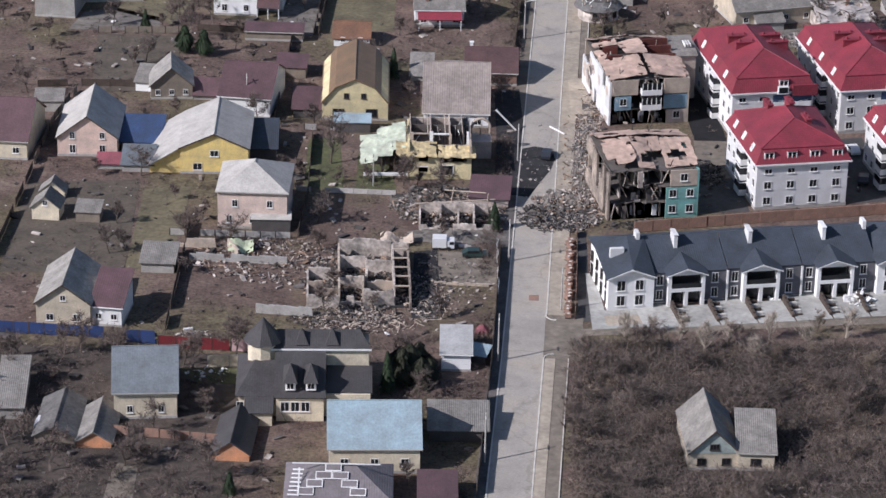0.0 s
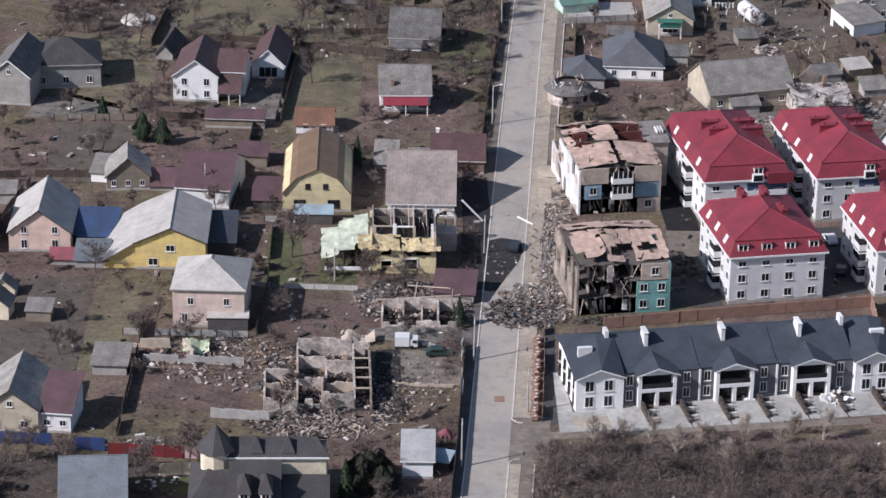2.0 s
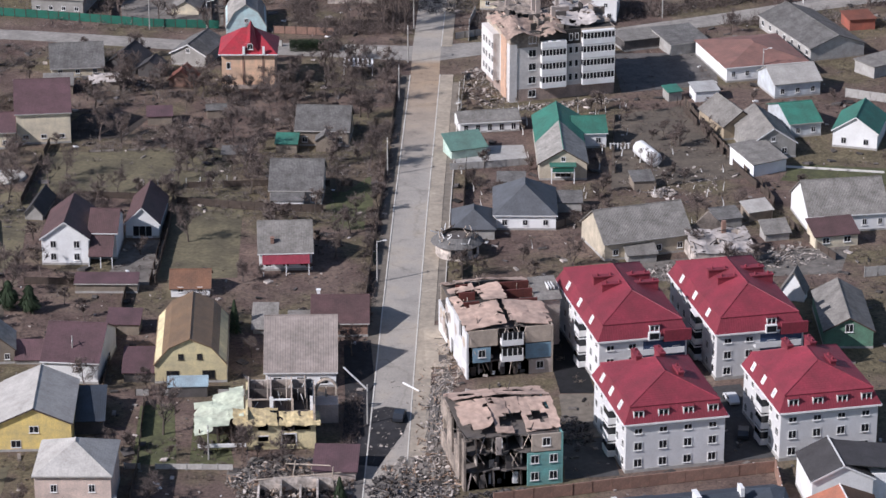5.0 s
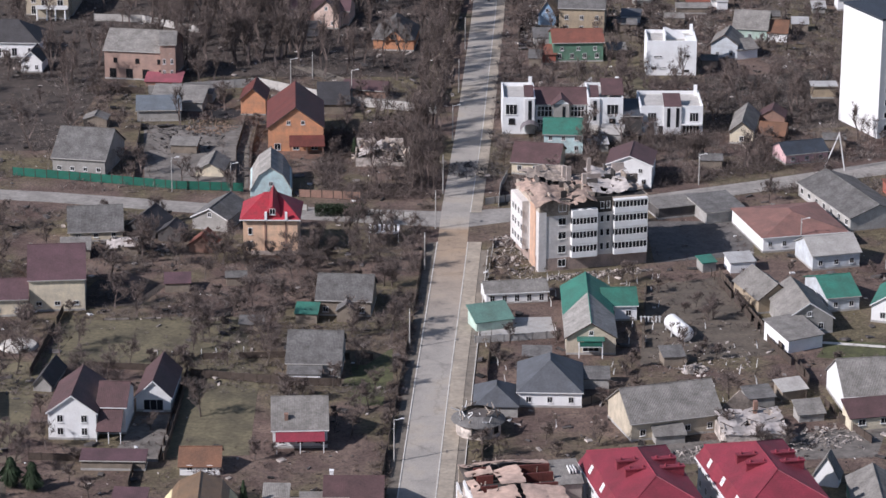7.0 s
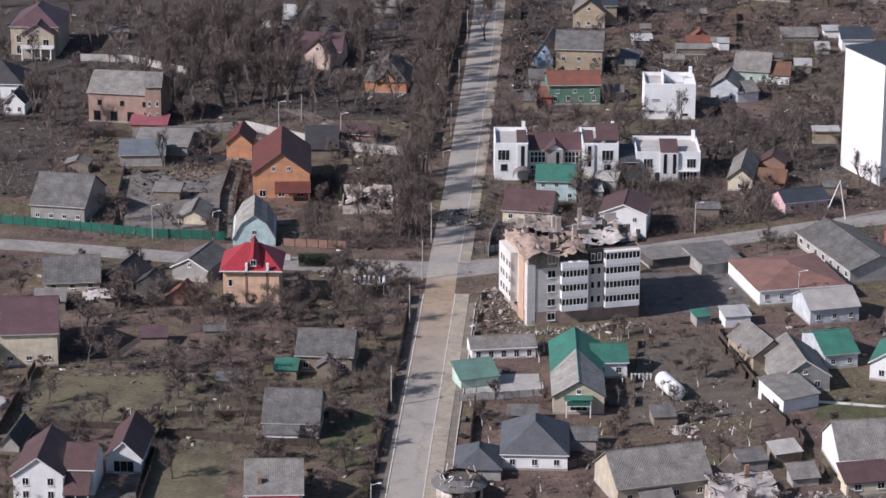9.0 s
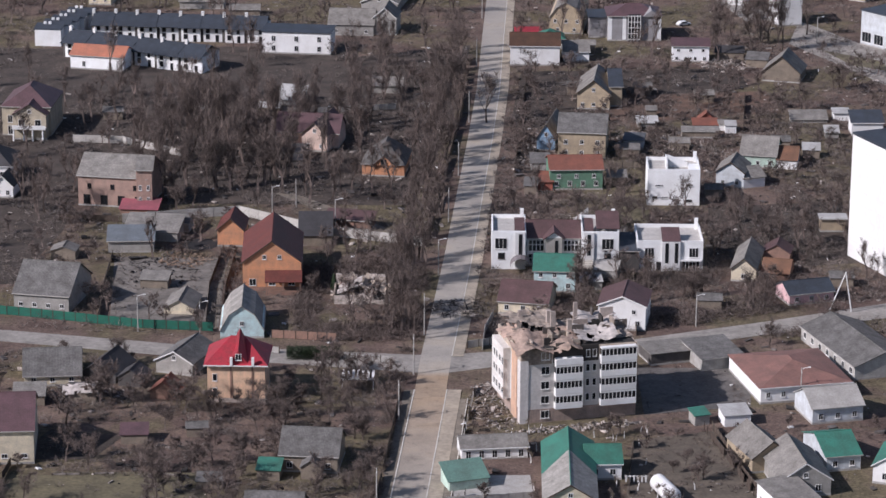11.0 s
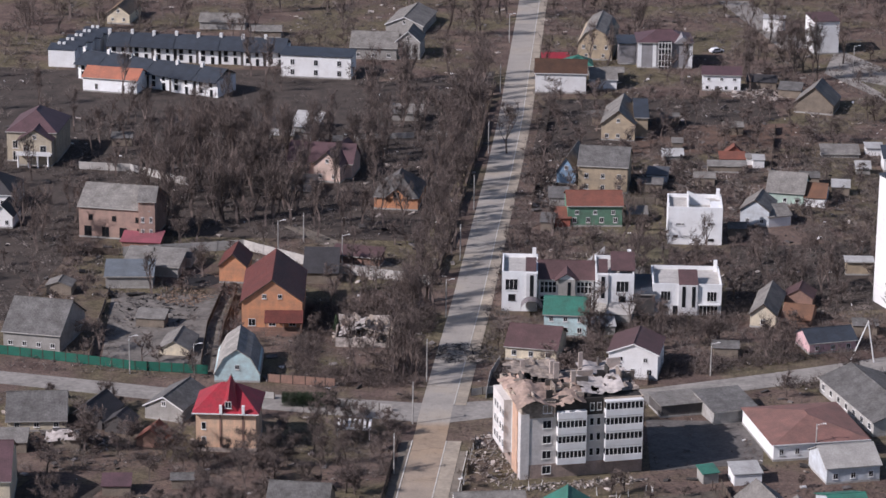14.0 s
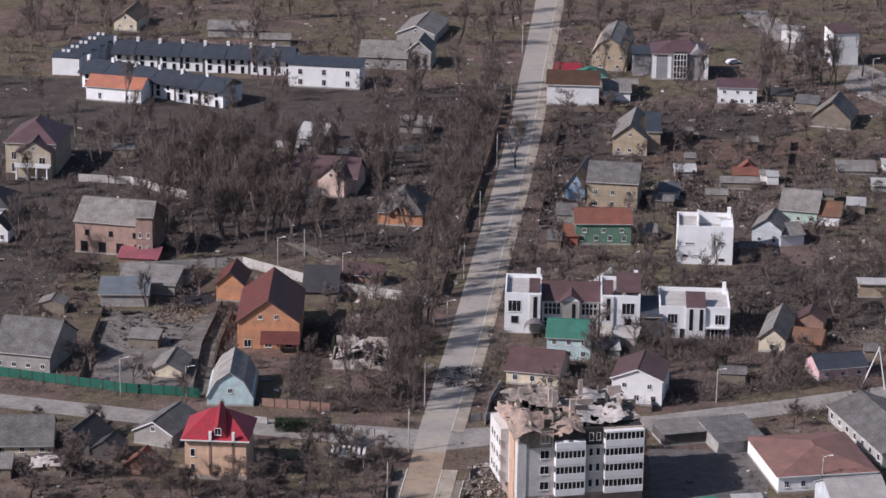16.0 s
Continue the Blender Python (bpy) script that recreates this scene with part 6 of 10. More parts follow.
shell = wall_shell("roofless brick house shell with rooms laid open", -20.0, 29.0, 2.5,
                   [(0, 0, 5, 0.2, 2.4), (0, 4.8, 5, 4.8, 2.5), (0, 9.8, 5, 9.8, 2.5), (0, 0, 0, 9.8, 2.2), (5, 1, 5, 19.8, 3.0), (5, 19.8, 13.7, 19.2, 3.2), (13.7, 0.8, 13.7, 19.2, 3.0), (16.2, -0.5, 16.2, 19, 2.8),
                    (13.7, 19.2, 16.2, 19, 2.8), (5, 13.8, 9.4, 13.6, 2.8), (5, 1.2, 8.6, 1.0, 1.6), (8.8, 0.9, 13.7, 0.8, 2.9), (8.8, 0.9, 8.8, 7, 2.6), (9.4, 7, 9.4, 13.6, 2.6), (9.4, 12.4, 13.7, 12.2, 2.7), (5, 7, 9.4, 7, 2.4), (9.4, 6.0, 13.7, 6.2, 2.0)], "ruinwall", 3)
for y0 in (2.5, 6.2, 9.6, 13.0, 16.4):
    part("tie_beam", box_bm(13.8, y0, 2.55, 16.15, y0 + 0.2, 2.75), "plaster", shell, "pale beam left across a gutted room")
part("burnt_floor", box_bm(0.2, 0.2, 0.03, 16.0, 18.8, 0.09), "burntshadeground", shell, "soot-black floor")
outb = wall_shell("low shell of a burnt outbuilding", -2.8, 59.8, 0.0, [(0, 0, 4, 0, 0.9), (5.5, 0, 12, 0, 1.3), (0, 6.0, 11.5, 6.0, 2.5), (0, 0, 0, 6.0, 1.8), (3.4, 0, 3.4, 6.0, 2.3), (6.4, 0, 6.4, 6.0, 2.3), (9.0, 0, 9.0, 6.0, 2.4), (12, 0, 12, 5.6, 2.2)], "ruinwall", 7)
part("burnt_floor", box_bm(0.2, 0.2, 0.03, 11.8, 5.8, 0.09), "burntshadeground", outb, "soot-black floor")
for a, b in (((-0.6, 5.8, 2.2), (12.6, 6.6, 2.9)), ((4.0, 9.4, 3.2), (11.0, 7.6, 3.6)), ((5.0, 8.0, 0.2), (5.6, 8.4, 4.2)), ((11.2, 6.6, 0.1), (11.4, 6.4, 4.0))):
    bm = bmesh.new()
    rod(bm, a, b, 0.12, 0.1, 5, True)
    part("beam", bm, "plaster", outb)
wall_shell("broken garden wall and shed remains", -46.0, 27.0, 0.0, [(18, 0, 27, -1, 1.6), (6, 19, 22, 18, 1.4), (4, 24, 10, 24, 1.6), (12, 24, 14, 20, 1.8)], "concrete", 8)
wreck = wall_shell("roofless house behind the flats heaped with tin", 74.0, 156.0, 8.0, [(0, 0, 11, 0, 2.6), (11, 0, 11, 11, 2.4), (0, 0, 0, 11, 2.6), (0, 11, 11, 11, 2.6)], "ruinwall", 11)
torn_sheet("roof_sheet", wreck, "palesheet", -0.3, -0.4, 11.4, 7.5, lambda px, py: 2.6 + 0.22 * py + 0.15 * math.sin(px * 1.1), ((5.0, 3.2, 0.9), (9.0, 6.5, 1.2), (1.0, 6.8, 1.0)), 0.3, 0.6, 71, "caved-in pale roof sheeting")
bm = bmesh.new()
solid(bm, [(1.0, 10.6, 2.5), (9.0, 10.6, 2.5), (5.0, 10.6, 6.4), (1.0, 10.9, 2.5), (9.0, 10.9, 2.5), (5.0, 10.9, 6.4)], [(0, 1, 2), (3, 5, 4), (0, 3, 4, 1), (1, 4, 5, 2), (2, 5, 3, 0)])
part("rear_gable", bm, "dirtyplaster", wreck, "rear gable wall left standing")
part("chimney", box_bm(6.4, 5.6, 0.0, 7.1, 6.3, 6.2), "brick", wreck, "bare brick chimney stack")
for k in range(14):
    bm = bmesh.new()
    px, py = 0.8 * k, 1.0 + (k * 37 % 70) / 10
    rod(bm, (px, py, 3.0 + 0.22 * py), (px + math.sin(k * 2.1) * 2.2, py + math.cos(k * 3.3) * 1.8, 3.5 + 0.22 * py), 0.09, 0.07, 4, True)
    part("rafter", bm, ("plaster", "char", "fencewood")[k % 3], wreck)
wall_shell("wrecked house with splintered pale timbers", 6.5, 320.0, 0.0, [(0, 0, 12, 0, 2.0), (0, 0, 0, 10, 2.6), (12, 0, 12, 10, 2.2), (0, 10, 12, 10, 3.6), (4, 1, 4, 10, 3.0), (8, 1, 8, 10, 3.0)], "ruinwall", 13)
ob = thing("collapsed_roof", "torn rusty and pale roof sheets heaped on a wrecked house", "wreckage", pose(6.5, 320.0, 0))
torn_sheet("sheet", ob, "palesheet", 0.5, 0.5, 6.0, 6.0, lambda px, py: 1.8 + 0.45 * px, ((4.5, 2.0, 1.2),), 0.5, 0.8, 61)
torn_sheet("sheet", ob, "plaster", 5.5, 3.0, 11.5, 9.5, lambda px, py: 3.2 - 0.3 * (px - 5.5), ((9.0, 5.0, 1.3),), 0.5, 0.8, 62)
torn_sheet("sheet", ob, "rustX", 1.0, 6.5, 5.0, 9.5, lambda px, py: 2.2 - 0.1 * px, (), 0.5, 0.8, 63)
rubble("splintered pale timber and tin over a wrecked house", 12.5, 325.0, 7.0, 6.0, 0, 260, 0.9, "debris", 3.0, 41, 0.6)
rubble("long pale rafters over a wrecked house", 12.5, 326.0, 6.0, 5.0, 0, 50, 2.2, "plaster", 4.2, 411, 0.9)
rubble("crumpled pale roofing round a roofless house", 78.0, 152.5, 9.0, 3.5, 10, 150, 0.6, "debris", 0.5, 42, 0.4)
rubble("boards thrown west of a roofless house", 71.0, 150.0, 3.0, 7.0, 10, 130, 0.6, "debris", 0.4, 421, 0.6)
rubble("brick rubble and charred timber in house ruins", -12.0, 38.5, 9.0, 10.0, 4, 420, 0.45, "debris", 0.7, 43)
rubble("charred debris in house ruins", -12.0, 38.5, 9.5, 11.0, 4, 560, 0.55, "darkdebris", 0.9, 44)
rubble("rubble strewn over a yard", -26.0, 46.0, 14.0, 9.0, -4, 420, 0.45, "debris", 0.4, 45)
rubble("scattered wreckage in a burnt yard", 2.5, 40.0, 7.0, 13.0, 0, 170, 0.35, "debris", 0.15, 46)
rubble("pale scraps beside a house shell", -1.6, 31.0, 3.0, 6.0, 0, 120, 0.35, "debris", 0.15, 461)
rubble("soot-black wreckage beside a house shell", -1.0, 36.0, 3.6, 10.0, 0, 220, 0.5, "darkdebris", 0.4, 47)
rubble("brick rubble south of a house shell", -14.0, 25.0, 8.0, 4.0, 0, 150, 0.45, "debris", 0.4, 471)
rubble("charred timber south of a house shell", -14.0, 25.0, 9.0, 4.5, 0, 220, 0.5, "darkdebris", 0.4, 472, 0.6)
mound("ash and plaster below a burnt yellow house", 2.0, 71.0, 10.0, 8.0, 0, 0.5, "dust", 3)
mound("ash and soil in an outbuilding yard", 3.0, 57.5, 8.5, 3.5, 0, 0.7, "dust", 4)
rubble("rubble below a burnt yellow house", 2.0, 69.0, 10.0, 8.0, 0, 420, 0.45, "debris", 0.8, 48)
rubble("charred beams below a burnt yellow house", 2.0, 70.0, 10.0, 8.0, 0, 360, 0.6, "darkdebris", 0.9, 49, 0.6)
mound("dust and plaster drift across the street", 21.6, 69.0, 6.4, 9.0, 0, 0.9, "dust", 1)
rubble("broken masonry thrown across the street", 22.6, 69.0, 6.0, 9.0, 0, 420, 0.5, "debris", 0.9, 50)
rubble("blackened wreckage thrown across the street", 20.0, 66.0, 6.6, 6.5, 0, 420, 0.6, "darkdebris", 0.9, 51, 0.5)
mound("dust drift along the footway", 25.4, 92.0, 2.6, 22.0, -4, 0.3, "dust", 2)
rubble("bricks and planks along the footway", 25.6, 92.0, 2.4, 24.0, -4, 330, 0.4, "debris", 0.3, 52, 0.5)
rubble("pale planks and plaster below the shattered wall", 28.2, 118.0, 2.2, 14.0, 0, 180, 0.45, "debris", 0.3, 53, 0.5)
rubble("rubble between bombed flats", 47.0, 86.0, 3.0, 6.0, 10, 160, 0.6, "darkdebris", 0.7, 54)
rubble("rubble at the foot of the bombed flats", 36.0, 63.6, 8.0, 1.8, 8, 220, 0.5, "darkdebris", 0.5, 55)
rubble("wreckage round the five-storey flats", 40.0, 258.0, 4.5, 14.0, 8, 280, 0.5, "debris", 0.4, 56, 0.5)
rubble("fallen masonry before the five-storey flats", 56.0, 246.5, 13.0, 2.2, 14, 260, 0.45, "debris", 0.4, 57)
rubble("litter in a garden", 74.0, 200.0, 10.0, 10.0, 0, 180, 0.4, "debris", 0.3, 58)
rubble("tin and boards in a yard", 88.0, 160.0, 12.0, 5.0, 10, 220, 0.6, "debris", 0.4, 59, 0.4)
rubble("scattered boards in a yard", 56.0, 452.0, 10.0, 18.0, 0, 260, 0.5, "debris", 0.5, 60, 0.4)
rubble("scrap heaped by a cottage", -36.0, 262.0, 6.0, 5.0, 0, 70, 0.6, "debris", 0.3, 61, 0.6)
rubble("scattered scrap between sheds", 84.0, 455.0, 12.0, 9.0, 0, 240, 0.6, "debris", 0.5, 62, 0.4)
rubble("splintered brown timber in house ruins", -12.0, 39.0, 10.0, 11.0, 4, 240, 0.6, "timberbits", 0.8, 71, 0.7)
rubble("splintered brown timber across the street", 21.5, 68.0, 6.5, 8.0, 0, 170, 0.6, "timberbits", 0.8, 72, 0.8)
rubble("splintered brown timber below a burnt house", 2.0, 69.0, 10.0, 8.0, 0, 220, 0.6, "timberbits", 0.8, 73, 0.7)
rubble("splintered boards along the footway", 25.0, 96.0, 3.0, 22.0, -4, 120, 0.6, "timberbits", 0.2, 74, 0.9)
rubble("thin scatter of masonry in the street", 19.0, 84.0, 5.0, 26.0, -4, 160, 0.3, "debris", 0.08, 75, 0.3)
rubble("splintered boards in a yard", -26.0, 48.0, 14.0, 8.0, 0, 180, 0.6, "timberbits", 0.3, 76, 0.8)
rubble("branches blown across the street", 33.0, 317.0, 8.0, 6.0, 0, 320, 0.5, "darkdebris", 0.8, 63, 0.95)
rubble("pale plaster and laths in house ruins", -11.0, 37.0, 10.0, 12.0, 4, 190, 0.45, "plaster", 0.5, 143, 0.5)
rubble("pale plaster thrown before a burnt house", 4.0, 66.0, 8.0, 6.0, 0, 120, 0.5, "plaster", 0.7, 144, 0.5)
rubble("pale laths along the shattered wall", 27.0, 104.0, 2.6, 20.0, -3, 150, 0.5, "plaster", 0.3, 145, 0.7)
rubble("pale laths and plaster south of a house shell", -11.0, 24.0, 9.0, 4.5, 0, 200, 0.5, "plaster", 0.35, 149, 0.6)
rubble("pale plaster scraps east of a house shell", -0.4, 33.0, 3.2, 8.0, 0, 110, 0.45, "plaster", 0.2, 150, 0.6)
rubble("pale scraps by the broken garden wall", -37.0, 17.5, 3.0, 2.6, 20, 60, 0.5, "debris", 0.2, 151, 0.4)
rubble("white scraps scattered on a lawn", -33.2, 5.4, 4.2, 2.4, 0, 16, 0.6, "frame", 0.08, 148, 0.2)
ob = thing("tarpaulin", "crumpled red tarpaulin over a heap by a fence", "tarpaulin", pose(6.2, 20.6, 0))
torn_sheet("sheet", ob, "pinkroofX", 0, 0, 2.4, 2.6, lambda px, py: 0.15 + 1.0 * math.sin(1.3 * px) * math.sin(1.2 * py), (), 0.2, 0.4, 27)
ob = thing("tarpaulin", "pale lime sheeting thrown over yard rubble", "tarpaulin", pose(-33.8, 48.2, 0))
torn_sheet("sheet", ob, "palelime", 0, 0, 4.0, 3.4, lambda px, py: 0.7 + 0.3 * math.sin(1.7 * px) + 0.2 * py, (), 0.35, 0.5, 28)
rubble("heap of white bags on a terrace", 67.7, 36.2, 2.4, 2.6, 0, 60, 0.6, "frame", 1.3, 146, 0.1)
rubble("white sheeting on a terrace", 54.4, 36.6, 2.0, 1.4, 0, 40, 0.5, "frame", 0.5, 147, 0.1)
ob = thing("crumpled_sheet", "crumpled pale metal sheet lying behind a house shell", "wreckage", pose(-9.2, 52.6, 0))
torn_sheet("sheet", ob, "plaster", 0, 0, 5.4, 2.6, lambda px, py: 0.7 + 0.5 * math.sin(px * 1.3) + 0.2 * py, (), 0.35, 0.5, 21)


# ---- the cream mansion with slate roofs and a turret
def mansion(x, y, yaw):
    ob = thing("house", "cream mansion with slate roofs, dormers and a turret", "house", pose(x, y, 0, 0, 0, yaw))
    FOOT.append((x, y, yaw, 24, 16, 1.0))
    part("wall", box_bm(1.3, 0, 0, 20.5, 13, 3.6), "cream", ob)
    part("upper_wall", box_bm(5.5, 7.5, 3.6, 20.3, 13, 7.2), "cream", ob)
    part("gable_wing", box_bm(6.8, -1.6, 0, 13.7, -0.004, 4.0), "cream", ob)
    bm = bmesh.new()
    slab(bm, [(0.8, -0.5, 3.5), (6.7, -0.5, 3.5), (6.7, 7.0, 5.7), (3.6, 7.0, 5.7)], 0.16)
    slab(bm, [(0.8, -0.5, 3.5), (3.6, 7.0, 5.7), (3.6, 9, 5.7), (0.8, 13.4, 3.5)], 0.16)
    slab(bm, [(6.5, -2.0, 4.0), (14.0, -2.0, 4.0), (14.0, 7.0, 7.1), (6.5, 7.0, 7.1)], 0.16)
    slab(bm, [(14.1, 0.3, 3.75), (20.8, 0.3, 3.75), (20.8, 7.4, 4.6), (14.1, 7.4, 4.6)], 0.16)
    part("roof", bm, "darkgreyX", ob)
    for u in (6.5, 13.8):
        bm = bmesh.new()
        solid(bm, [(u, -1.6, 3.6), (u, 7.0, 3.6), (u, 7.0, 6.9), (u + 0.2, -1.6, 3.6), (u + 0.2, 7.0, 3.6), (u + 0.2, 7.0, 6.9)], [(0, 2, 1), (3, 4, 5), (0, 1, 4, 3), (1, 2, 5, 4), (2, 0, 3, 5)])
        part("wing_cheek", bm, "darkgreyX", ob, "slate-clad side of the wing roof")
    part("porch", box_bm(2.6, -3.2, 0, 6.2, -0.6, 2.4), "cream", ob)
    bm = bmesh.new()
    slab(bm, [(2.2, -3.6, 2.3), (6.4, -3.6, 2.3), (6.4, -0.4, 3.5), (2.2, -0.4, 3.5)], 0.12)
    part("porch_roof", bm, "darkgreyX", ob)
    bm = bmesh.new()
    slab(bm, [(5.2, 7.2, 7.3), (20.7, 7.2, 7.3), (19.0, 10.2, 9.2), (7.0, 10.2, 9.2)], 0.14)
    slab(bm, [(7.0, 10.2, 9.2), (19.0, 10.2, 9.2), (20.7, 13.4, 7.3), (5.2, 13.4, 7.3)], 0.14)
    part("upper_roof", bm, "darkgreyX", ob)
    part("gutter", box_bm(5.2, 7.06, 7.16, 20.7, 7.19, 7.4), "frame", ob)
    for u in (8.1, 11.1):
        part("dormer", box_bm(u, -1.0, 4.7, u + 1.5, 3.0, 6.1), "frame", ob, "white dormer under a peaked slate roof")
        bm = bmesh.new()
        solid(bm, [(u - 0.3, -1.4, 6.0), (u + 1.8, -1.4, 6.0), (u + 1.8, 4.5, 6.0), (u - 0.3, 4.5, 6.0), (u + 0.75, 0.6, 8.4)], [(0, 1, 4), (1, 2, 4), (2, 3, 4), (3, 0, 4), (0, 3, 2, 1)])
        part("dormer_roof", bm, "darkgreyX", ob)
        window(ob, pose(u + 0.2, -1.0, 4.9), 1.1, 1.1, 1)
    for u in (7.4, 8.9, 10.4):
        window(ob, pose(u, -1.6, 1.6), 1.3, 1.6, 1)
    bm = bmesh.new()
    rod(bm, (4.7, 9.0, 0), (4.7, 9.0, 8.2), 2.3, 2.3, 10, True)
    part("turret", bm, "cream", ob, "round cream turret")
    bm = bmesh.new()
    rod(bm, (4.7, 9.0, 8.15), (4.7, 9.0, 11.7), 3.0, 0.05, 10, True)
    part("turret_roof", bm, "darkgreyX", ob, "slate cone roof")
    for u in (10.4, 14.9):
        bm = bmesh.new()
        solid(bm, [(u - 1, 7.6, 7.8), (u + 1, 7.6, 7.8), (u + 1, 11, 7.8), (u - 1, 11, 7.8), (u, 9.2, 9.9)], [(0, 1, 4), (1, 2, 4), (2, 3, 4), (3, 0, 4), (0, 3, 2, 1)])
        part("roof_peak", bm, "darkgreyX", ob)
    windows(ob, "f", 6, 13, [(0.9, 2, 1.1, 1.5)])
    return ob


mansion(-29.6, -7.6, 2.0)
ob = thing("roof_panels", "white-framed dark panels laid on a grey hipped roof", "solar panels", pose(0, 0, 0))
def on_roof(u0, u1, v0, v1, lift):
    """A plate on the front slope: metres along the eaves and up from them."""
    bm = bmesh.new()
    slab(bm, [(u, -36.8 + v, 3.02 + 0.51 * v + lift) for u, v in ((u0, v0), (u1, v0), (u1, v1), (u0, v1))], 0.05)
    return bm
for u, v in ((-13.5, 4.0), (-14.8, 2.8), (-12.5, 2.8), (-16.0, 1.6), (-11.2, 1.6), (-17.2, 0.4), (-10.0, 0.4)):
    pf = part("panel_frame", on_roof(u - 1.12, u + 1.12, v, v + 1.12, 0.06), "frame", ob)
    part("cell", on_roof(u - 1.0, u + 1.0, v + 0.12, v + 1.0, 0.075), "greyroofhip", pf)
for k in range(7):
    part("snow_bar", on_roof(-19.7 + 0.1 * k, -18.2 + 0.1 * k, 0.3 + 0.62 * k, 0.5 + 0.62 * k, 0.06), "frame", ob)
part("snow_bar", on_roof(-18.3, -18.1, 0.2, 4.4, 0.09), "frame", ob)
part("ridge_trim", box_bm(-19.2, -31.85, 5.62, -7.0, -31.65, 5.74), "frame", ob)


# ---- the peach house with a tall red pyramid roof
def red_tower_house(x, y, yaw):
    ob = thing("house", "peach rendered tall house with a red pyramid roof", "house", pose(x, y, 0, 0, 0, yaw))
    FOOT.append((x, y, yaw, 13, 11, 1.0))
    w, d, h = 11.2, 11.0, 8.0
    part("wall", box_bm(0, 0, 0, w, d, h), "peach", ob)
    part("plinth", box_bm(-0.06, -0.06, -0.02, w + 0.06, d + 0.06, 0.9), "rubblewall", ob)
    bm = bmesh.new()
    o = 0.7
    solid(bm, [(-o, -o, h - 0.2), (w + o, -o, h - 0.2), (w + o, d + o, h - 0.2), (-o, d + o, h - 0.2), (w * 0.38, d * 0.5, h + 3.9), (w * 0.62, d * 0.5, h + 3.9)],
          [(0, 1, 5, 4), (1, 2, 5), (2, 3, 4, 5), (3, 0, 4), (0, 3, 2, 1)])
    part("roof", bm, "redX", ob)
    bm = bmesh.new()
    solid(bm, [(3.7, -0.2, h), (8.0, -0.2, h), (8.0, 6.5, h + 1), (4.0, 6.5, h + 1), (6.1, 4.6, h + 5.8), (6.1, -0.2, h + 2.6)], [(0, 1, 5), (1, 2, 4, 5), (3, 0, 5, 4), (2, 3, 4)])
    part("peak_roof", bm, "redX", ob, "tall red central peak")
    window(ob, pose(5.5, -0.25, h + 0.8), 1.2, 1.3, 1)
    part("cornice", box_bm(-o, -o - 0.1, h - 0.35, w + o, -o - 0.004, h - 0.12), "frame", ob)
    for u in (4.4, 8.6):
        part("downpipe_pier", box_bm(u, -0.12, 0.9, u + 0.35, -0.004, h - 0.3), "brick", ob)
        part("pinnacle", box_bm(u + 0.1, -0.9, h - 0.1, u + 0.6, -0.3, h + 1.5), "white", ob)
    for z in (1.5, 4.4):
        window(ob, pose(1.0, 0, z), 0.9, 1.5, 0)
    return ob


red_tower_house(-15.6, 259.2, -1.0)


# ---- white cubic villas with flat roof terraces
def villa(label, x, y, yaw, w, d, h, cols, group="", hole=None):
    ob = thing("villa", label, "villa", pose(x, y, 0, 0, 0, yaw), group)
    FOOT.append((x, y, yaw, w, d, 1.0))
    part("wall", box_bm(0, 0, 0, w, d, h), "villawhite", ob)
    p = 0.9
    for a in ((0, 0, w, 0.3), (0, d - 0.3, w, d), (0, 0.31, 0.3, d - 0.31), (w - 0.3, 0.31, w, d - 0.31)):
        part("parapet", box_bm(a[0], a[1], h, a[2], a[3], h + p), "villawhite", ob)
    part("terrace_deck", box_bm(0.31, 0.31, h, w - 0.31, d - 0.31, h + 0.06), "paving", ob)
    for u, z, ww, wh in cols:
        window(ob, pose(u, 0, z), ww, wh, 2 if ww > 1.5 else 0, "frame" if ww > 1.5 else "darkframe")
    part("chimney", box_bm(w - 1.2, d - 1.6, h + 0.06, w - 0.4, d - 0.8, h + 2.6), "villawhite", ob)
    return ob


def slope_cover(parent, x0, x1, y0, y1, z0, z1):
    bm = bmesh.new()
    slab(bm, [(x0, y0, z0), (x1, y0, z0), (x1, y1, z1), (x0, y1, z1)], 0.16)
    part("stair_cover", bm, "maroonX", parent, "brown metal cover over the stair")


ob = villa("white cubic villa with a roof terrace", 40.3, 345.2, 0, 7.6, 13.0, 7.9, [(0.7, 4.7, 2.7, 2.5), (1.4, 2.4, 1.5, 1.4), (6.0, 3.6, 0.8, 4.4)])
part("stair_strip", box_bm(5.2, -0.35, 0.2, 7.4, -0.004, 8.6), "flatwall", ob, "narrow projecting stair bay")
part("slit_window", box_bm(5.95, -0.4, 3.4, 6.75, -0.352, 8.2), "glass", ob)
slope_cover(ob, 5.0, 7.3, 0.4, 6.0, 8.95, 10.2)
bm = bmesh.new()
for i in range(8):
    p, q = radians(22.5 * i), radians(22.5 * (i + 1))
    solid(bm, [(6.4 - 2.3 * math.cos(e), y, 1.6 + 2.0 * math.sin(e)) for e in (p, q) for y in (-4.0, -0.5)], [(0, 1, 3, 2)])
bmesh.ops.remove_doubles(bm, verts=bm.verts, dist=0.001)
part("barrel_canopy", bm, "hipgreyX", ob, "dark barrel canopy over the entrance")
ob = villa("white cubic villa with tall slit windows", 60.2, 345.2, 0, 8.2, 13.0, 7.9, [(1.2, 3.6, 0.8, 4.4), (4.4, 4.7, 2.7, 2.5), (5.0, 2.4, 1.5, 1.4)])
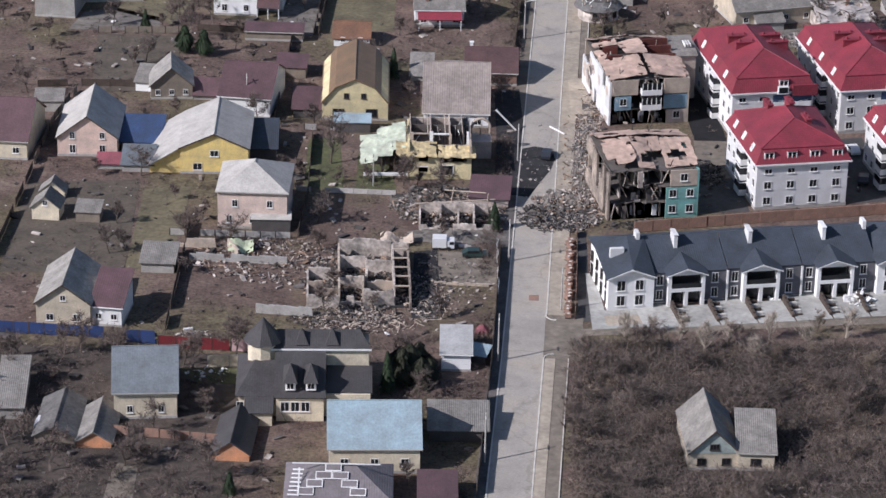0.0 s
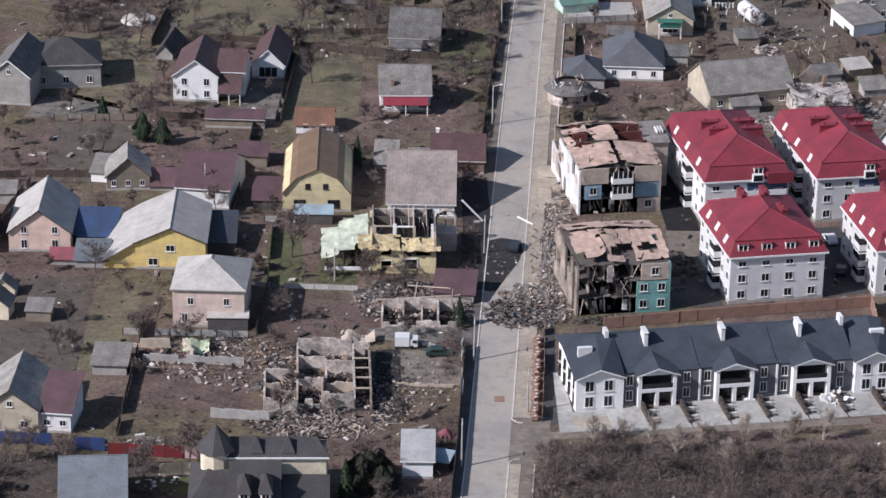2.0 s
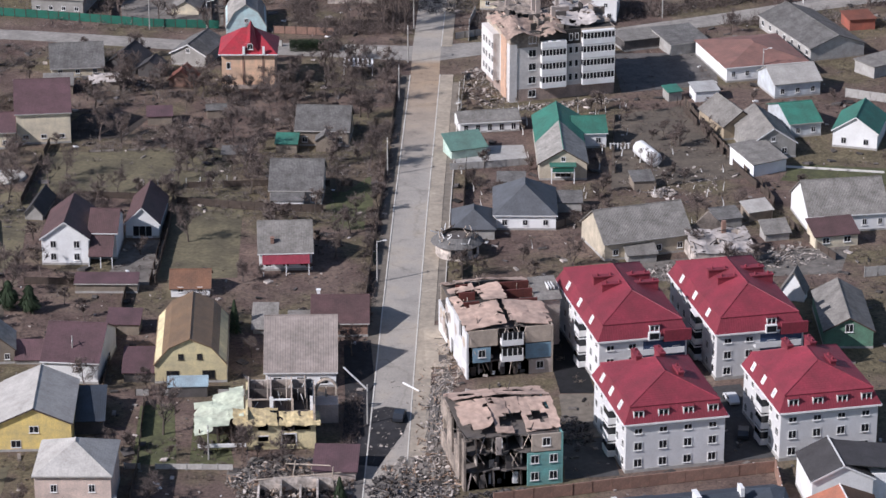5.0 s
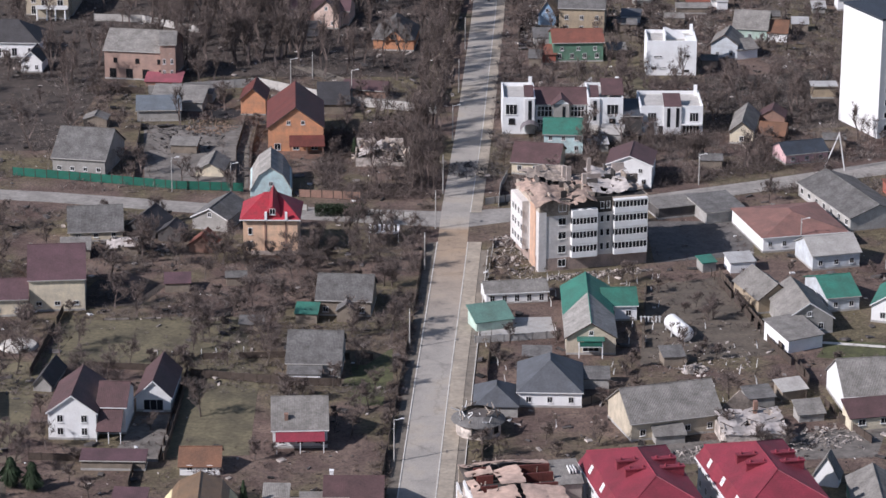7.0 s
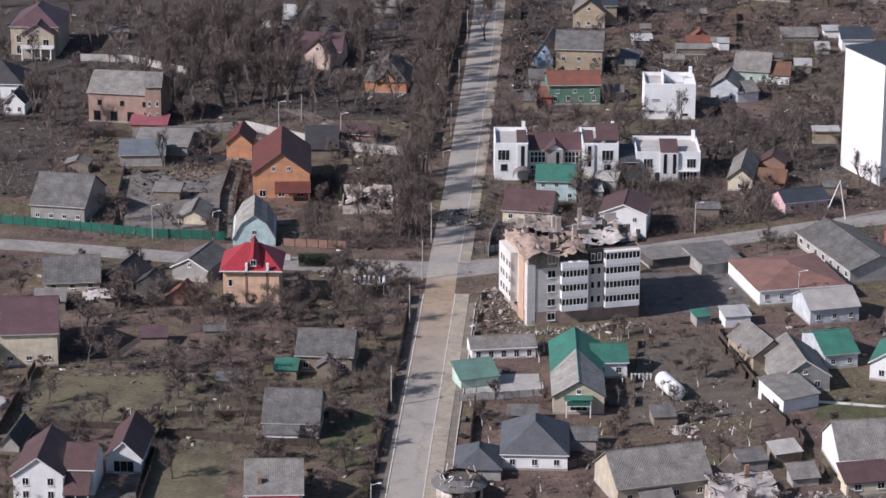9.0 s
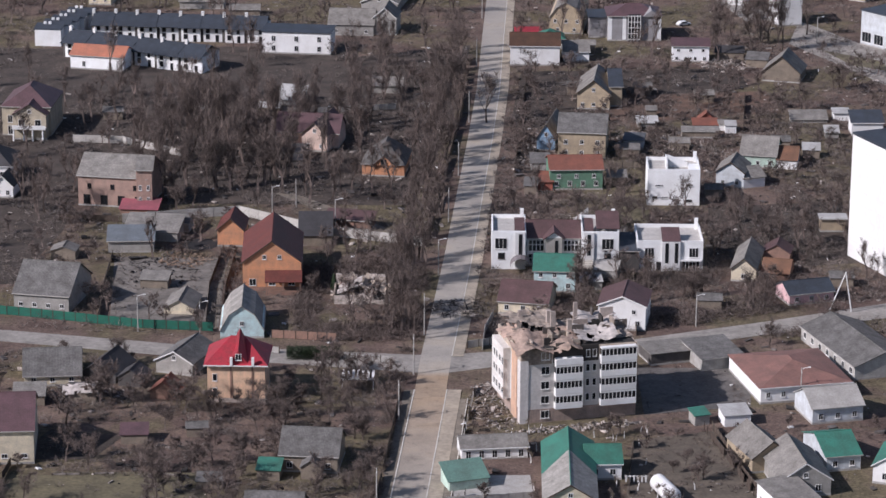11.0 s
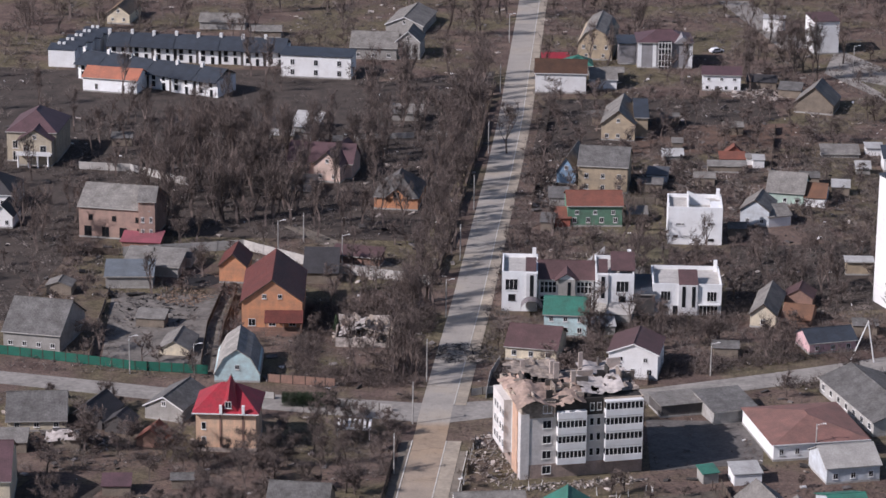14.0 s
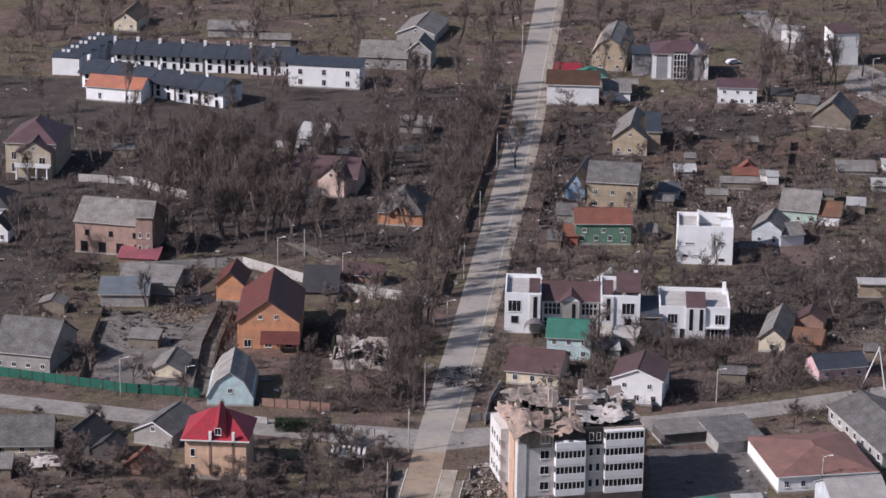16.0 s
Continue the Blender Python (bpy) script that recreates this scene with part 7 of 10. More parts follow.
part("stair_strip", box_bm(0.5, -0.35, 0.2, 2.7, -0.004, 8.6), "flatwall", ob, "narrow projecting stair bay")
part("slit_window", box_bm(1.2, -0.4, 3.4, 2.0, -0.352, 8.2), "glass", ob)
slope_cover(ob, 3.2, 8.4, 1.2, 9.0, 9.2, 11.0)
slope_cover(ob, 0.6, 2.6, 0.4, 6.0, 8.95, 10.2)
for i in range(7):
    part("step", box_bm(-0.2, -4.6 + 0.55 * i, 0, 2.4, -4.05 + 0.55 * i, 0.36 * (i + 1)), "kerb", ob)
ob = house("white link house with a maroon roof between villas", 48.1, 347.5, 0.0, 11.8, 11.0, 6.6, 2.4, "side", "villawhite", "maroon")
for u0, u1 in ((0.3, 3.9), (8.1, 11.5)):
    for z0, z1 in ((0.5, 3.0), (3.5, 6.2)):
        gl = part("window", box_bm(u0, -0.1, z0, u1, -0.004, z1), "glass", ob, "wide white-mullioned glazing")
        for i in range(5):
            part("mullion", box_bm(u0 + (u1 - u0 - 0.16) * i / 4, -0.2, z0, u0 + (u1 - u0 - 0.16) * i / 4 + 0.16, -0.102, z1), "frame", gl)
        for z in (z0, z0 + (z1 - z0) * 0.55, z1 - 0.14):
            part("transom", box_bm(u0, -0.18, z, u1, -0.103, z + 0.14), "frame", gl)
part("centre_bay", box_bm(4.2, -1.4, 0, 7.8, -0.004, 7.0), "greyw", ob, "grey projecting centre bay")
part("slit_window", box_bm(6.2, -1.45, 3.2, 6.9, -1.402, 6.4), "glass", ob)
for sx in (-1, 1):
    bm = bmesh.new()
    slab(bm, [(6.0, -1.9, 8.5), (6.0 + sx * 2.5, -1.9, 6.8), (6.0 + sx * 2.5, 2.6, 6.8), (6.0, 4.6, 8.5)], 0.14)
    part("bay_roof", bm, "maroonX", ob)
bm = bmesh.new()
solid(bm, [(4.2, -1.4, 7.0), (7.8, -1.4, 7.0), (6.0, -1.4, 8.2), (4.2, 2.0, 7.0), (7.8, 2.0, 7.0), (6.0, 2.0, 8.2)], [(0, 1, 2), (3, 5, 4), (0, 3, 4, 1), (1, 4, 5, 2), (2, 5, 3, 0)])
part("bay_gable", bm, "villawhite", ob)
ob = villa("detached white villa with roof terraces", 72.4, 344.6, 0, 14.6, 13.0, 6.1, [(1.7, 3.2, 2.1, 2.2), (1.9, 0.9, 1.4, 1.2), (11.5, 3.2, 2.1, 2.2), (4.3, 0.05, 1.1, 2.1)])
part("stair_strip", box_bm(5.5, -0.5, 0.1, 9.5, -0.004, 6.9), "flatwall", ob, "grey projecting stair bay")
for u in (6.2, 8.3):
    part("slit_window", box_bm(u, -0.55, 2.0, u + 0.75, -0.502, 6.6), "glass", ob)
slope_cover(ob, 5.5, 9.6, -0.4, 6.0, 7.0, 8.4)
gl = part("garden_glazing", box_bm(9.9, -0.1, 0.1, 13.9, -0.004, 2.4), "glass", ob, "wide ground-floor glazing")
for i in range(6):
    part("mullion", box_bm(9.9 + 0.78 * i, -0.16, 0.1, 10.02 + 0.78 * i, -0.102, 2.4), "frame", gl)
part("canopy", box_bm(9.6, -0.9, 2.5, 14.3, -0.004, 2.75), "flatwall", ob)
ob = villa("white concrete cube house with slit windows", 77.6, 395.6, -1.0, 12.4, 11.0, 8.0, [(1.8, 4.6, 2.0, 0.5), (9.0, 4.8, 1.8, 0.5), (1.2, 1.8, 1.2, 0.4), (3.4, 1.8, 1.6, 0.4), (9.2, 1.0, 1.4, 0.5)])
part("roof_wall", box_bm(4.4, 0.6, 8.06, 4.7, 8.0, 10.4), "villawhite", ob, "white screen wall on the roof")
bm = bmesh.new()
solid(bm, [(4.7, 5.0, 8.06), (9.6, 5.0, 8.06), (9.6, 5.0, 9.2), (4.7, 5.0, 11.2), (4.7, 5.3, 8.06), (9.6, 5.3, 8.06), (9.6, 5.3, 9.2), (4.7, 5.3, 11.2)], [(0, 1, 2, 3), (5, 4, 7, 6), (0, 4, 5, 1), (1, 5, 6, 2), (2, 6, 7, 3), (3, 7, 4, 0)])
part("roof_wall", bm, "villawhite", ob, "sloping white screen wall on the roof")
part("upper_step", box_bm(9.7, 0.3, 8.06, 12.1, 6.0, 8.7), "villawhite", ob)
house("slate lean-to roof between villas", 68.8, 343.5, 0, 4.0, 10.0, 5.0, 1.0, "shed", "darkw", "slate")


# ---- the tall white slab block
def tower_block(x, y, yaw, w, d, h):
    ob = thing("apartment_block", "tall white panel block with a blank end wall", "apartment block", pose(x, y, 0, 0, 0, yaw))
    FOOT.append((x, y, yaw, w, d, 2.0))
    part("wall", box_bm(0, 0, 0, w, d, h), "whitepanel", ob)
    part("roof_slab", box_bm(-0.1, -0.1, h, w + 0.1, d + 0.1, h + 0.5), "slateX", ob)
    n = 9
    for k in range(n):
        z = 1.0 + (h - 1) / n * k
        for i in range(int(w / 5)):
            window(ob, pose(1.6 + i * 5.0, 0, z + 0.7), 1.8, 1.5, 1)
            if i % 2 == 0:
                part("balcony", box_bm(3.6 + i * 5.0, -1.2, z - 0.1, 6.2 + i * 5.0, -0.004, z + 1.05), "lightblue", ob)
        part("panel_joint", box_bm(-0.012, 0.05, z - 0.06, 0.0, d - 0.05, z), "flatwall", ob)
    return ob


material("whitepanel", (0.78, 0.765, 0.74), 0.85, 0.10, 1.0, 0.12, 0.05, dirt=0.2)
tower_block(127.4, 341.4, 23.5, 45.0, 17.2, 28.3)


# ---- the brown-roofed hall and its neighbours by the side road
house("white hall with a broad brown metal roof", 92.0, 260.2, 13.0, 18.5, 20.0, 3.4, 2.2, "hip", "white", "hallroof", front=[(1.2, 6, 0.9, 1.2)], category="hall")
house("pale lean-to with a broken roof", 82.0, 279.0, 20.0, 9.0, 10.0, 2.6, 0.8, "shed", "concrete", "darkasbestos")
house("long low hall with a patched grey roof", 104.0, 299.0, -72.0, 26.0, 13.0, 2.9, 2.4, "side", "concrete", "darkasbestos", front=[(0.9, 7, 1.3, 1.3)], category="hall")
house("concrete canopy over garage boxes", 72.0, 282.0, 18.0, 12.0, 7.0, 2.5, 0.1, "flat", "darkw", "asbestos")
house("low row of lock-up garages", 124.0, 262.0, 35.0, 20.0, 6.0, 2.6, 0.2, "flat", "concrete", "asbestos", category="garages")
house("cream block of flats at the bend", 140.0, 290.0, 5.0, 16.0, 12.0, 13.0, 0.2, "flat", "tan", "asbestos", front=[(1.0, 5, 1.4, 1.5), (4.0, 5, 1.4, 1.5), (7.0, 5, 1.4, 1.5), (10.0, 5, 1.4, 1.5)], category="apartment block")
house("small garage with a rust-red roof", 124.0, 296.0, 10.0, 6.0, 6.0, 2.5, 0.2, "flat", "redw", "rust")

house("grey house with a pale asbestos gable roof", 91.0, 212.2, 7.6, 9.4, 15.0, 3.2, 3.1, "front", "greyw", "asbestos", attic=1, front=[(0.9, 2, 1.1, 1.3)])
house("narrow house with a weathered gable roof", 87.1, 223.6, 18.0, 7.8, 12.0, 3.0, 2.8, "front", "tan", "asbestos")
house("low white cottage with a pale sheet roof", 90.5, 202.2, 27.0, 7.7, 8.4, 2.6, 1.4, "shed", "white", "asbestos")
house("white house with a bright green metal roof", 100.8, 224.7, 13.0, 6.6, 13.0, 3.0, 2.3, "side", "lightgreyblue", "green", front=[(0.9, 2, 1.0, 1.2)])
house("white gabled house with a green metal roof", 108.6, 219.5, -18.0, 9.0, 12.0, 3.6, 3.0, "front", "white", "green", front=[(0.9, 2, 1.1, 1.3)])

house("maroon-roofed wing of a white house with a veranda", -36.1, 162.8, -3.0, 4.9, 10.0, 5.2, 2.7, "side", "white", "maroon", front=[(3.4, 1, 2.6, 1.2)], porch=("maroon", 4.6))
ob = house("orange brick house with a red-brown tiled roof", -13.6, 328.4, 2.3, 12.6, 21.6, 6.6, 4.6, "front", "orange", "redbrown", front=[(1.2, 3, 1.5, 1.6)], attic=2)
bm = bmesh.new()
slab(bm, [(4.8, -3.4, 3.0), (12.8, -3.4, 3.0), (12.8, -0.02, 4.7), (4.8, -0.02, 4.7)], 0.14)
part("canopy_roof", bm, "redbrownX", ob, "red-brown canopy over the entrance")
for px in (5.0, 8.6, 12.3):
    part("canopy_post", box_bm(px, -3.2, 0, px + 0.25, -2.95, 2.95), "brick", ob)
part("parapet", box_bm(5.4, -3.15, 0, 12.2, -3.0, 1.0), "brick", ob)
part("plinth_band", box_bm(-0.08, -0.08, -0.02, 12.68, 21.68, 0.9), "brick", ob)

# ---- the white building with an orange roof beside the town houses
ob = house("white walled building with a bright orange roof", 81.3, 37.6, 5.0, 10.0, 17.0, 3.2, 2.0, "front", "white", "orangesheet")
bm = bmesh.new()
slab(bm, [(5.1, -0.4, 5.36), (10.45, -0.4, 3.24), (10.45, 17.4, 3.24), (5.1, 17.4, 5.36)], 0.05)
part("dark_roof_side", bm, "darkbrownY", ob, "dark brown sheet slope")
part("verge_board", box_bm(4.9, -0.42, 5.3, 5.1, 17.4, 5.48), "frame", ob)
ob = house("white walled building with a dark grey-brown gable roof", 80.8, 56.0, 5.4, 9.4, 10.0, 5.5, 2.3, "front", "white", "darkgrey")
part("verge_board", box_bm(4.6, -0.42, 7.85, 4.8, 10.4, 8.05), "frame", ob)
part("lean_to", box_bm(9.42, 1.0, 0, 20.0, 9.0, 5.6), "white", ob, "white rear wing")
bm = bmesh.new()
slab(bm, [(4.8, 0.6, 7.8), (20.5, 0.6, 5.6), (20.5, 9.6, 5.6), (4.8, 9.6, 7.8)], 0.1)
part("wing_roof", bm, "darkgreyX", ob)



# ---- the far rows of white town houses
def town_unit(label, x, y, yaw, w, d, h, r):
    """One narrow two-storey house of a terrace: slate roof, dark recess at the party wall, white chimneys."""
    ob = thing("town_house", label, "town house", pose(x, y, 0, 0, 0, yaw), "far rows of town houses")
    FOOT.append((x, y, yaw, w, d, 0.8))
    part("wall", box_bm(0.85, 0, 0, w - 0.02, d, h), "villawhite", ob)
    part("party_recess", box_bm(0.0, 0.25, 0, 0.84, d, h - 0.05), "darkw", ob, "dark recess beside the party wall")
    bm = bmesh.new()
    slab(bm, [(0, -1.3, h - 0.35), (w, -1.3, h - 0.35), (w, d * 0.55, h + r), (0, d * 0.55, h + r)], 0.16)
    part("roof", bm, "slateX", ob)
    bm = bmesh.new()
    slab(bm, [(0, d * 0.55, h + r), (w, d * 0.55, h + r), (w, d + 0.4, h + 0.1), (0, d + 0.4, h + 0.1)], 0.16)
    part("rear_roof", bm, "slateX", ob)
    for u, v in ((0.0, 0.55),):
        part("chimney", box_bm(u - 0.42, d * v - 0.9, h + r * 0.5, u + 0.42, d * v, h + r + 0.9), "frame", ob, "white box chimney")
    for u, z, ww, wh, nm in ((0.24, h * 0.56, 1.15, 1.5, "window"), (0.66, h * 0.58, 0.9, 1.3, "window"), (0.24, 0.75, 1.15, 1.5, "window"), (0.68, 0.05, 0.95, 2.0, "door")):
        wi = part(nm, box_bm(w * u - 0.1, -0.06, z - 0.1, w * u + ww + 0.1, -0.004, z + wh + 0.1), "frame", ob)
        part("pane", box_bm(w * u, -0.08, z, w * u + ww, -0.062, z + wh), "glass", wi)
    return ob


for k, (rx, ry, ryaw, rn, rw) in enumerate(((-73.8, 560.3, -5.6, 8, 6.39), (-79.4, 539.0, -25.7, 6, 7.54))):
    for i in range(rn):
        along = pose(rx, ry, 0, 0, 0, ryaw) @ Vector((i * rw, 0.5 * (i % 2), 0))
        town_unit("narrow white town house with a slate roof" if k == 0 else "white town house of a stepped terrace with slate roof", along.x, along.y, ryaw + 2.0, rw, 10.0, 4.6, 2.3)
for i in range(5):
    ob = thing("town_house", "slate-roofed town house seen from its white end wall", "town house", pose(-88.9 + 1.7 * i, 551.4 + 4.6 * i, 0, 0, 0, -6.0), "far rows of town houses")
    FOOT.append((-88.9 + 1.7 * i, 551.4 + 4.6 * i, -6.0, 8.0, 4.5, 0.6))
    part("wall", box_bm(0, 0, 0, 7.6, 4.5, 4.7 + 0.12 * i), "villawhite", ob)
    bm = bmesh.new()
    slab(bm, [(-0.3, -0.1, 4.9 + 0.12 * i), (7.9, -0.1, 4.9 + 0.12 * i), (7.9, 4.55, 5.8 + 0.12 * i), (-0.3, 4.55, 5.8 + 0.12 * i)], 0.15)
    part("roof", bm, "slateX", ob)
    for u in (1.8, 3.2):
        part("chimney", box_bm(u, 3.6, 5.4 + 0.12 * i, u + 0.8, 4.2, 6.3 + 0.12 * i), "frame", ob, "white box chimney")


# ---- the far hall, the house with columns and their neighbours
material("hallgrey", (0.33, 0.315, 0.32), 0.9, 0.2)
ob = house("grey and white hall with a purple-brown roof", 75.7, 562.2, 1.7, 15.4, 12.0, 7.4, 2.4, "hip", "hallgrey", "purple", category="hall")
for u0, u1 in ((0.0, 1.1), (4.2, 5.2), (14.3, 15.4)):
    part("white_strip", box_bm(u0, -0.05, 0.4, u1, -0.003, 7.2), "villawhite", ob, "white render strip")
bay = part("glazed_bay", box_bm(5.7, -0.9, 0, 9.4, -0.006, 7.9), "glass", ob, "tall glazed entrance bay")
for i in range(5):
    part("mullion", box_bm(5.7 + 0.88 * i, -1.02, 0.1, 5.88 + 0.88 * i, -0.905, 7.8), "frame", bay)
for i in range(5):
    part("transom", box_bm(5.7, -0.99, 0.6 + 1.7 * i, 9.4, -0.903, 0.8 + 1.7 * i), "frame", bay)
bm = bmesh.new()
solid(bm, [(9.9, -0.5, 7.2), (15.2, -0.5, 7.2), (12.5, -0.5, 9.2), (9.9, 3.0, 7.2), (15.2, 3.0, 7.2), (12.5, 5.0, 9.2)], [(0, 1, 2), (3, 5, 4), (0, 3, 4, 1), (1, 4, 5, 2), (2, 5, 3, 0)])
part("gable", bm, "hallgrey", ob)
house("low grey wing of a hall with a flat roof", 70.4, 566.0, 1.7, 5.2, 9.0, 6.0, 0.3, "flat", "hallgrey", "slate")
house("pink house wing with a broad purple roof", -13.4, 446.0, -8.0, 16.0, 9.5, 4.0, 3.6, "side", "salmon", "purple", front=[(0.9, 2, 0.9, 1.1)])
ob = house("orange timber house under a broad grey-brown hipped roof", 9.2, 419.0, -6.0, 10.4, 14.0, 3.2, 4.6, "hip", "orange", "darkasbestos")
bm = bmesh.new()
solid(bm, [(2.6, -0.5, 3.0), (8.2, -0.5, 3.0), (5.4, -0.5, 5.4), (2.6, 3.2, 3.0), (8.2, 3.2, 3.0), (5.4, 5.6, 5.4)], [(0, 1, 2), (3, 5, 4), (0, 3, 4, 1), (1, 4, 5, 2), (2, 5, 3, 0)])
part("gable", bm, "orange", ob)
bm = bmesh.new()
slab(bm, [(2.2, -0.9, 2.8), (5.4, -0.9, 5.6), (5.4, 6.0, 5.6), (2.2, 3.4, 2.8)], 0.12)
part("gable_roof", bm, "darkasbestosY", ob)
bm = bmesh.new()
slab(bm, [(5.4, -0.9, 5.6), (8.6, -0.9, 2.8), (8.6, 3.4, 2.8), (5.4, 6.0, 5.6)], 0.12)
part("gable_roof", bm, "darkasbestosY", ob)
window(ob, pose(4.6, -0.5, 3.2), 1.5, 1.3, 1, "darkframe")
ob = house("cream gabled wing with white columns", -80.6, 450.4, -3.0, 8.4, 7.0, 6.6, 2.6, "front", "beige", "purple", front=[(3.6, 2, 1.6, 1.7)], attic=1)
for px in (0.3, 2.9, 5.2, 7.8):
    bm = bmesh.new()
    rod(bm, (px, -1.6, 0), (px, -1.6, 3.1), 0.24, 0.2, 8, True)
    part("column", bm, "white", ob)
part("balcony", box_bm(-0.1, -1.9, 3.1, 8.5, -0.004, 3.4), "white", ob, "white balcony floor on columns")
part("balustrade", box_bm(-0.1, -1.9, 3.4, 8.5, -1.8, 4.2), "white", ob)
house("house with a broad slate hipped roof and white front", -92.0, 411.5, -3.0, 16.5, 13.0, 4.2, 4.4, "hip", "white", "darkgrey", front=[(0.6, 4, 1.4, 2.2)])
house("small white gabled lodge with a slate roof", -78.4, 398.0, -6.0, 5.2, 7.0, 3.0, 2.4, "front", "white", "darkgrey", front=[(0.8, 2, 0.9, 1.2)])
house("two-tone house side wing with a green cross gable", 56.6, 219.8, 3.3, 6.4, 8.0, 3.2, 2.2, "side", "white", "green", front=[(1.0, 2, 1.1, 1.2)])
ob = thing("balcony_porch", "green panelled balcony porch on a gable end", "porch", pose(50.6, 199.6, 0, 0, 0, -0.8))
for px in (0.0, 4.4):
    part("post", box_bm(px, 0, 0, px + 0.18, 0.18, 3.5), "white", ob)
part("balcony_floor", box_bm(0, 0.0, 2.2, 4.6, 2.0, 2.4), "white", ob)
part("balcony_panel", box_bm(0.2, -0.06, 2.4, 4.4, 0.0, 3.3), "greensheet2", ob, "green sheet balcony front")
part("porch_roof", box_bm(-0.3, -0.3, 3.52, 4.9, 2.0, 3.68), "greenX", ob)
house("dark lean-to barn beside an orange house", -3.1, 361.2, 2.0, 7.3, 12.0, 2.4, 2.0, "shed", "wood", "darkgrey")
house("rust-roofed shed behind the concrete wall", 2.0, 375.6, -12.0, 11.0, 4.5, 2.3, 0.9, "shed", "brick", "maroon")

# ---- plots, yards and paving
def plot(label, pts, mat, category="ground", z=0.03):
    bm = bmesh.new()
    slab(bm, [(px, py, z) for px, py in pts], 0.02)
    return tagged(part("plot", bm, mat, None), label, category, kind="structure")


plot("greenish lawn beside a yellow house", [(-23, 76), (-16, 76), (-17.5, 99), (-23, 98)], "lawn")
plot("patch of lawn behind the burnt house", [(-14, 76), (-7, 76), (-9, 92), (-14, 92)], "lawn")
plot("dry straw-coloured lawn", [(-71, 196), (-50, 198), (-49, 168), (-52, 154), (-64, 161), (-58, 185)], "drygrass")
plot("grey paved yard", [(-72, 150.5), (-54, 150.0), (-55, 158), (-64, 163), (-70, 160)], "dust")
plot("pale concrete driveway", [(-33, 151), (-24.5, 150), (-22.5, 172), (-30, 171)], "dust")
plot("dry grass garden", [(-24, 152), (-9, 153), (-9, 196), (-22, 196)], "drygrass")
plot("olive lawn with scraps beside the mansion", [(-38, 7.3), (-28.6, 7.7), (-29, 2.6), (-36.6, 2.6)], "lawn", z=0.034)
plot("dark leaf mould on an overgrown plot", [(21, -60), (92, -60), (84, 19), (22, 16)], "darkshadesoil", z=0.012)
plot("greenish garden", [(8, 176), (14, 176), (15, 196), (8, 196)], "lawn")
plot("dry mown garden", [(-52, 200), (-12, 203), (-12, 222), (-40, 222)], "drygrass")
plot("greenish grass slope", [(98, 178), (130, 180), (128, 205), (104, 200)], "drygrass")
plot("greenish grass by the sheds", [(-38, -46), (-24, -46), (-25, -34), (-36, -32)], "lawn")
plot("sandy drive between the sheds", [(-46, -50), (-41, -50), (-41.5, -24), (-45, -22)], "path", z=0.034)
plot("dark tilled garden bed", [(-64, 118), (-48, 119), (-50, 148), (-66, 148)], "soil")
plot("tilled garden beds", [(-70, 40), (-50, 40), (-51, 78), (-70, 76)], "soil")
plot("pale beaten yard", [(-50, 42), (-43, 42), (-42, 76), (-50, 74)], "drygrass")
plot("grey tilled garden", [(-40, 306), (-17, 304), (-19, 352), (-44, 352)], "dust")
plot("asphalt yard behind the five-storey flats", [(69, 254), (90, 259), (92, 281), (69, 281)], "asphaltsoil")
plot("asphalt yard between the crimson-roofed blocks", [(68.5, 74), (78, 76), (76, 104), (67, 102)], "darkasphalt")
plot("dark asphalt yard between the flats", [(44.5, 69), (53, 70), (52.4, 84), (44.8, 83)], "darkasphalt")
# almost black ground north of the tan yard
plot("near-black yard between the flats", [(45.8, 101), (51.6, 101), (50, 132), (44, 130), (45.4, 108)], "nearblackground")
plot("tan trampled yard between the flats", [(45.4, 83.4), (52.4, 84.4), (51.9, 100.8), (45.6, 100.6)], "path")
# plot coloured dark to carry the shade between sheds and trees
plot("dark soil with shade put into its colour among the sheds", [(-84, -50), (-28, -50), (-28, -12), (-30, 12), (-84, 16)], "darkshadesoil", z=0.012)
# near-black patch laid over the street
plot("near-black patch of asphalt round a burnt-out car", [(12.6, 75), (15.6, 74), (17.6, 80), (19.8, 86.5), (20.6, 91), (20.2, 95.5), (17, 96.6), (13.4, 94.5)], "burntshadeground", "road", 0.064)
plot("very dark yard beside a barn", [(9.6, 74), (12.4, 74), (15.4, 104), (14.8, 124), (10.2, 122), (10.4, 100)], "burntshadeground", z=0.036)
# strip along the east wall: the shell's shadow painted onto burnt ground
plot("burnt ground beside a house shell, darkened for its shadow", [(-3.6, 26), (0.0, 27), (0.6, 40), (0.2, 52), (-3.6, 51)], "burntshadeground")
plot("tan beaten yard with a wrecked car", [(0.4, 39.4), (9.8, 38.8), (10, 50.5), (0.4, 51.5)], "path")
plot("dark asphalt drive beside the town houses", [(22.4, 26), (24.5, 26.4), (24.9, 60), (23.4, 60)], "darkasphalt")
plot("pale paved forecourt of the town houses", [(24.6, 23.4), (34.6, 25.2), (33.6, 31.6), (26.8, 30.4), (25.6, 44), (24.2, 44)], "terracestone", z=0.05)
plot("tan sand square in a forecourt", [(26.9, 25.0), (33.4, 26.1), (32.9, 29.2), (26.6, 28.4)], "sand", z=0.056)
plot("pale earth path before the terraces", [(22, 21), (72, 28), (72, 30.0), (22, 23.5)], "path")
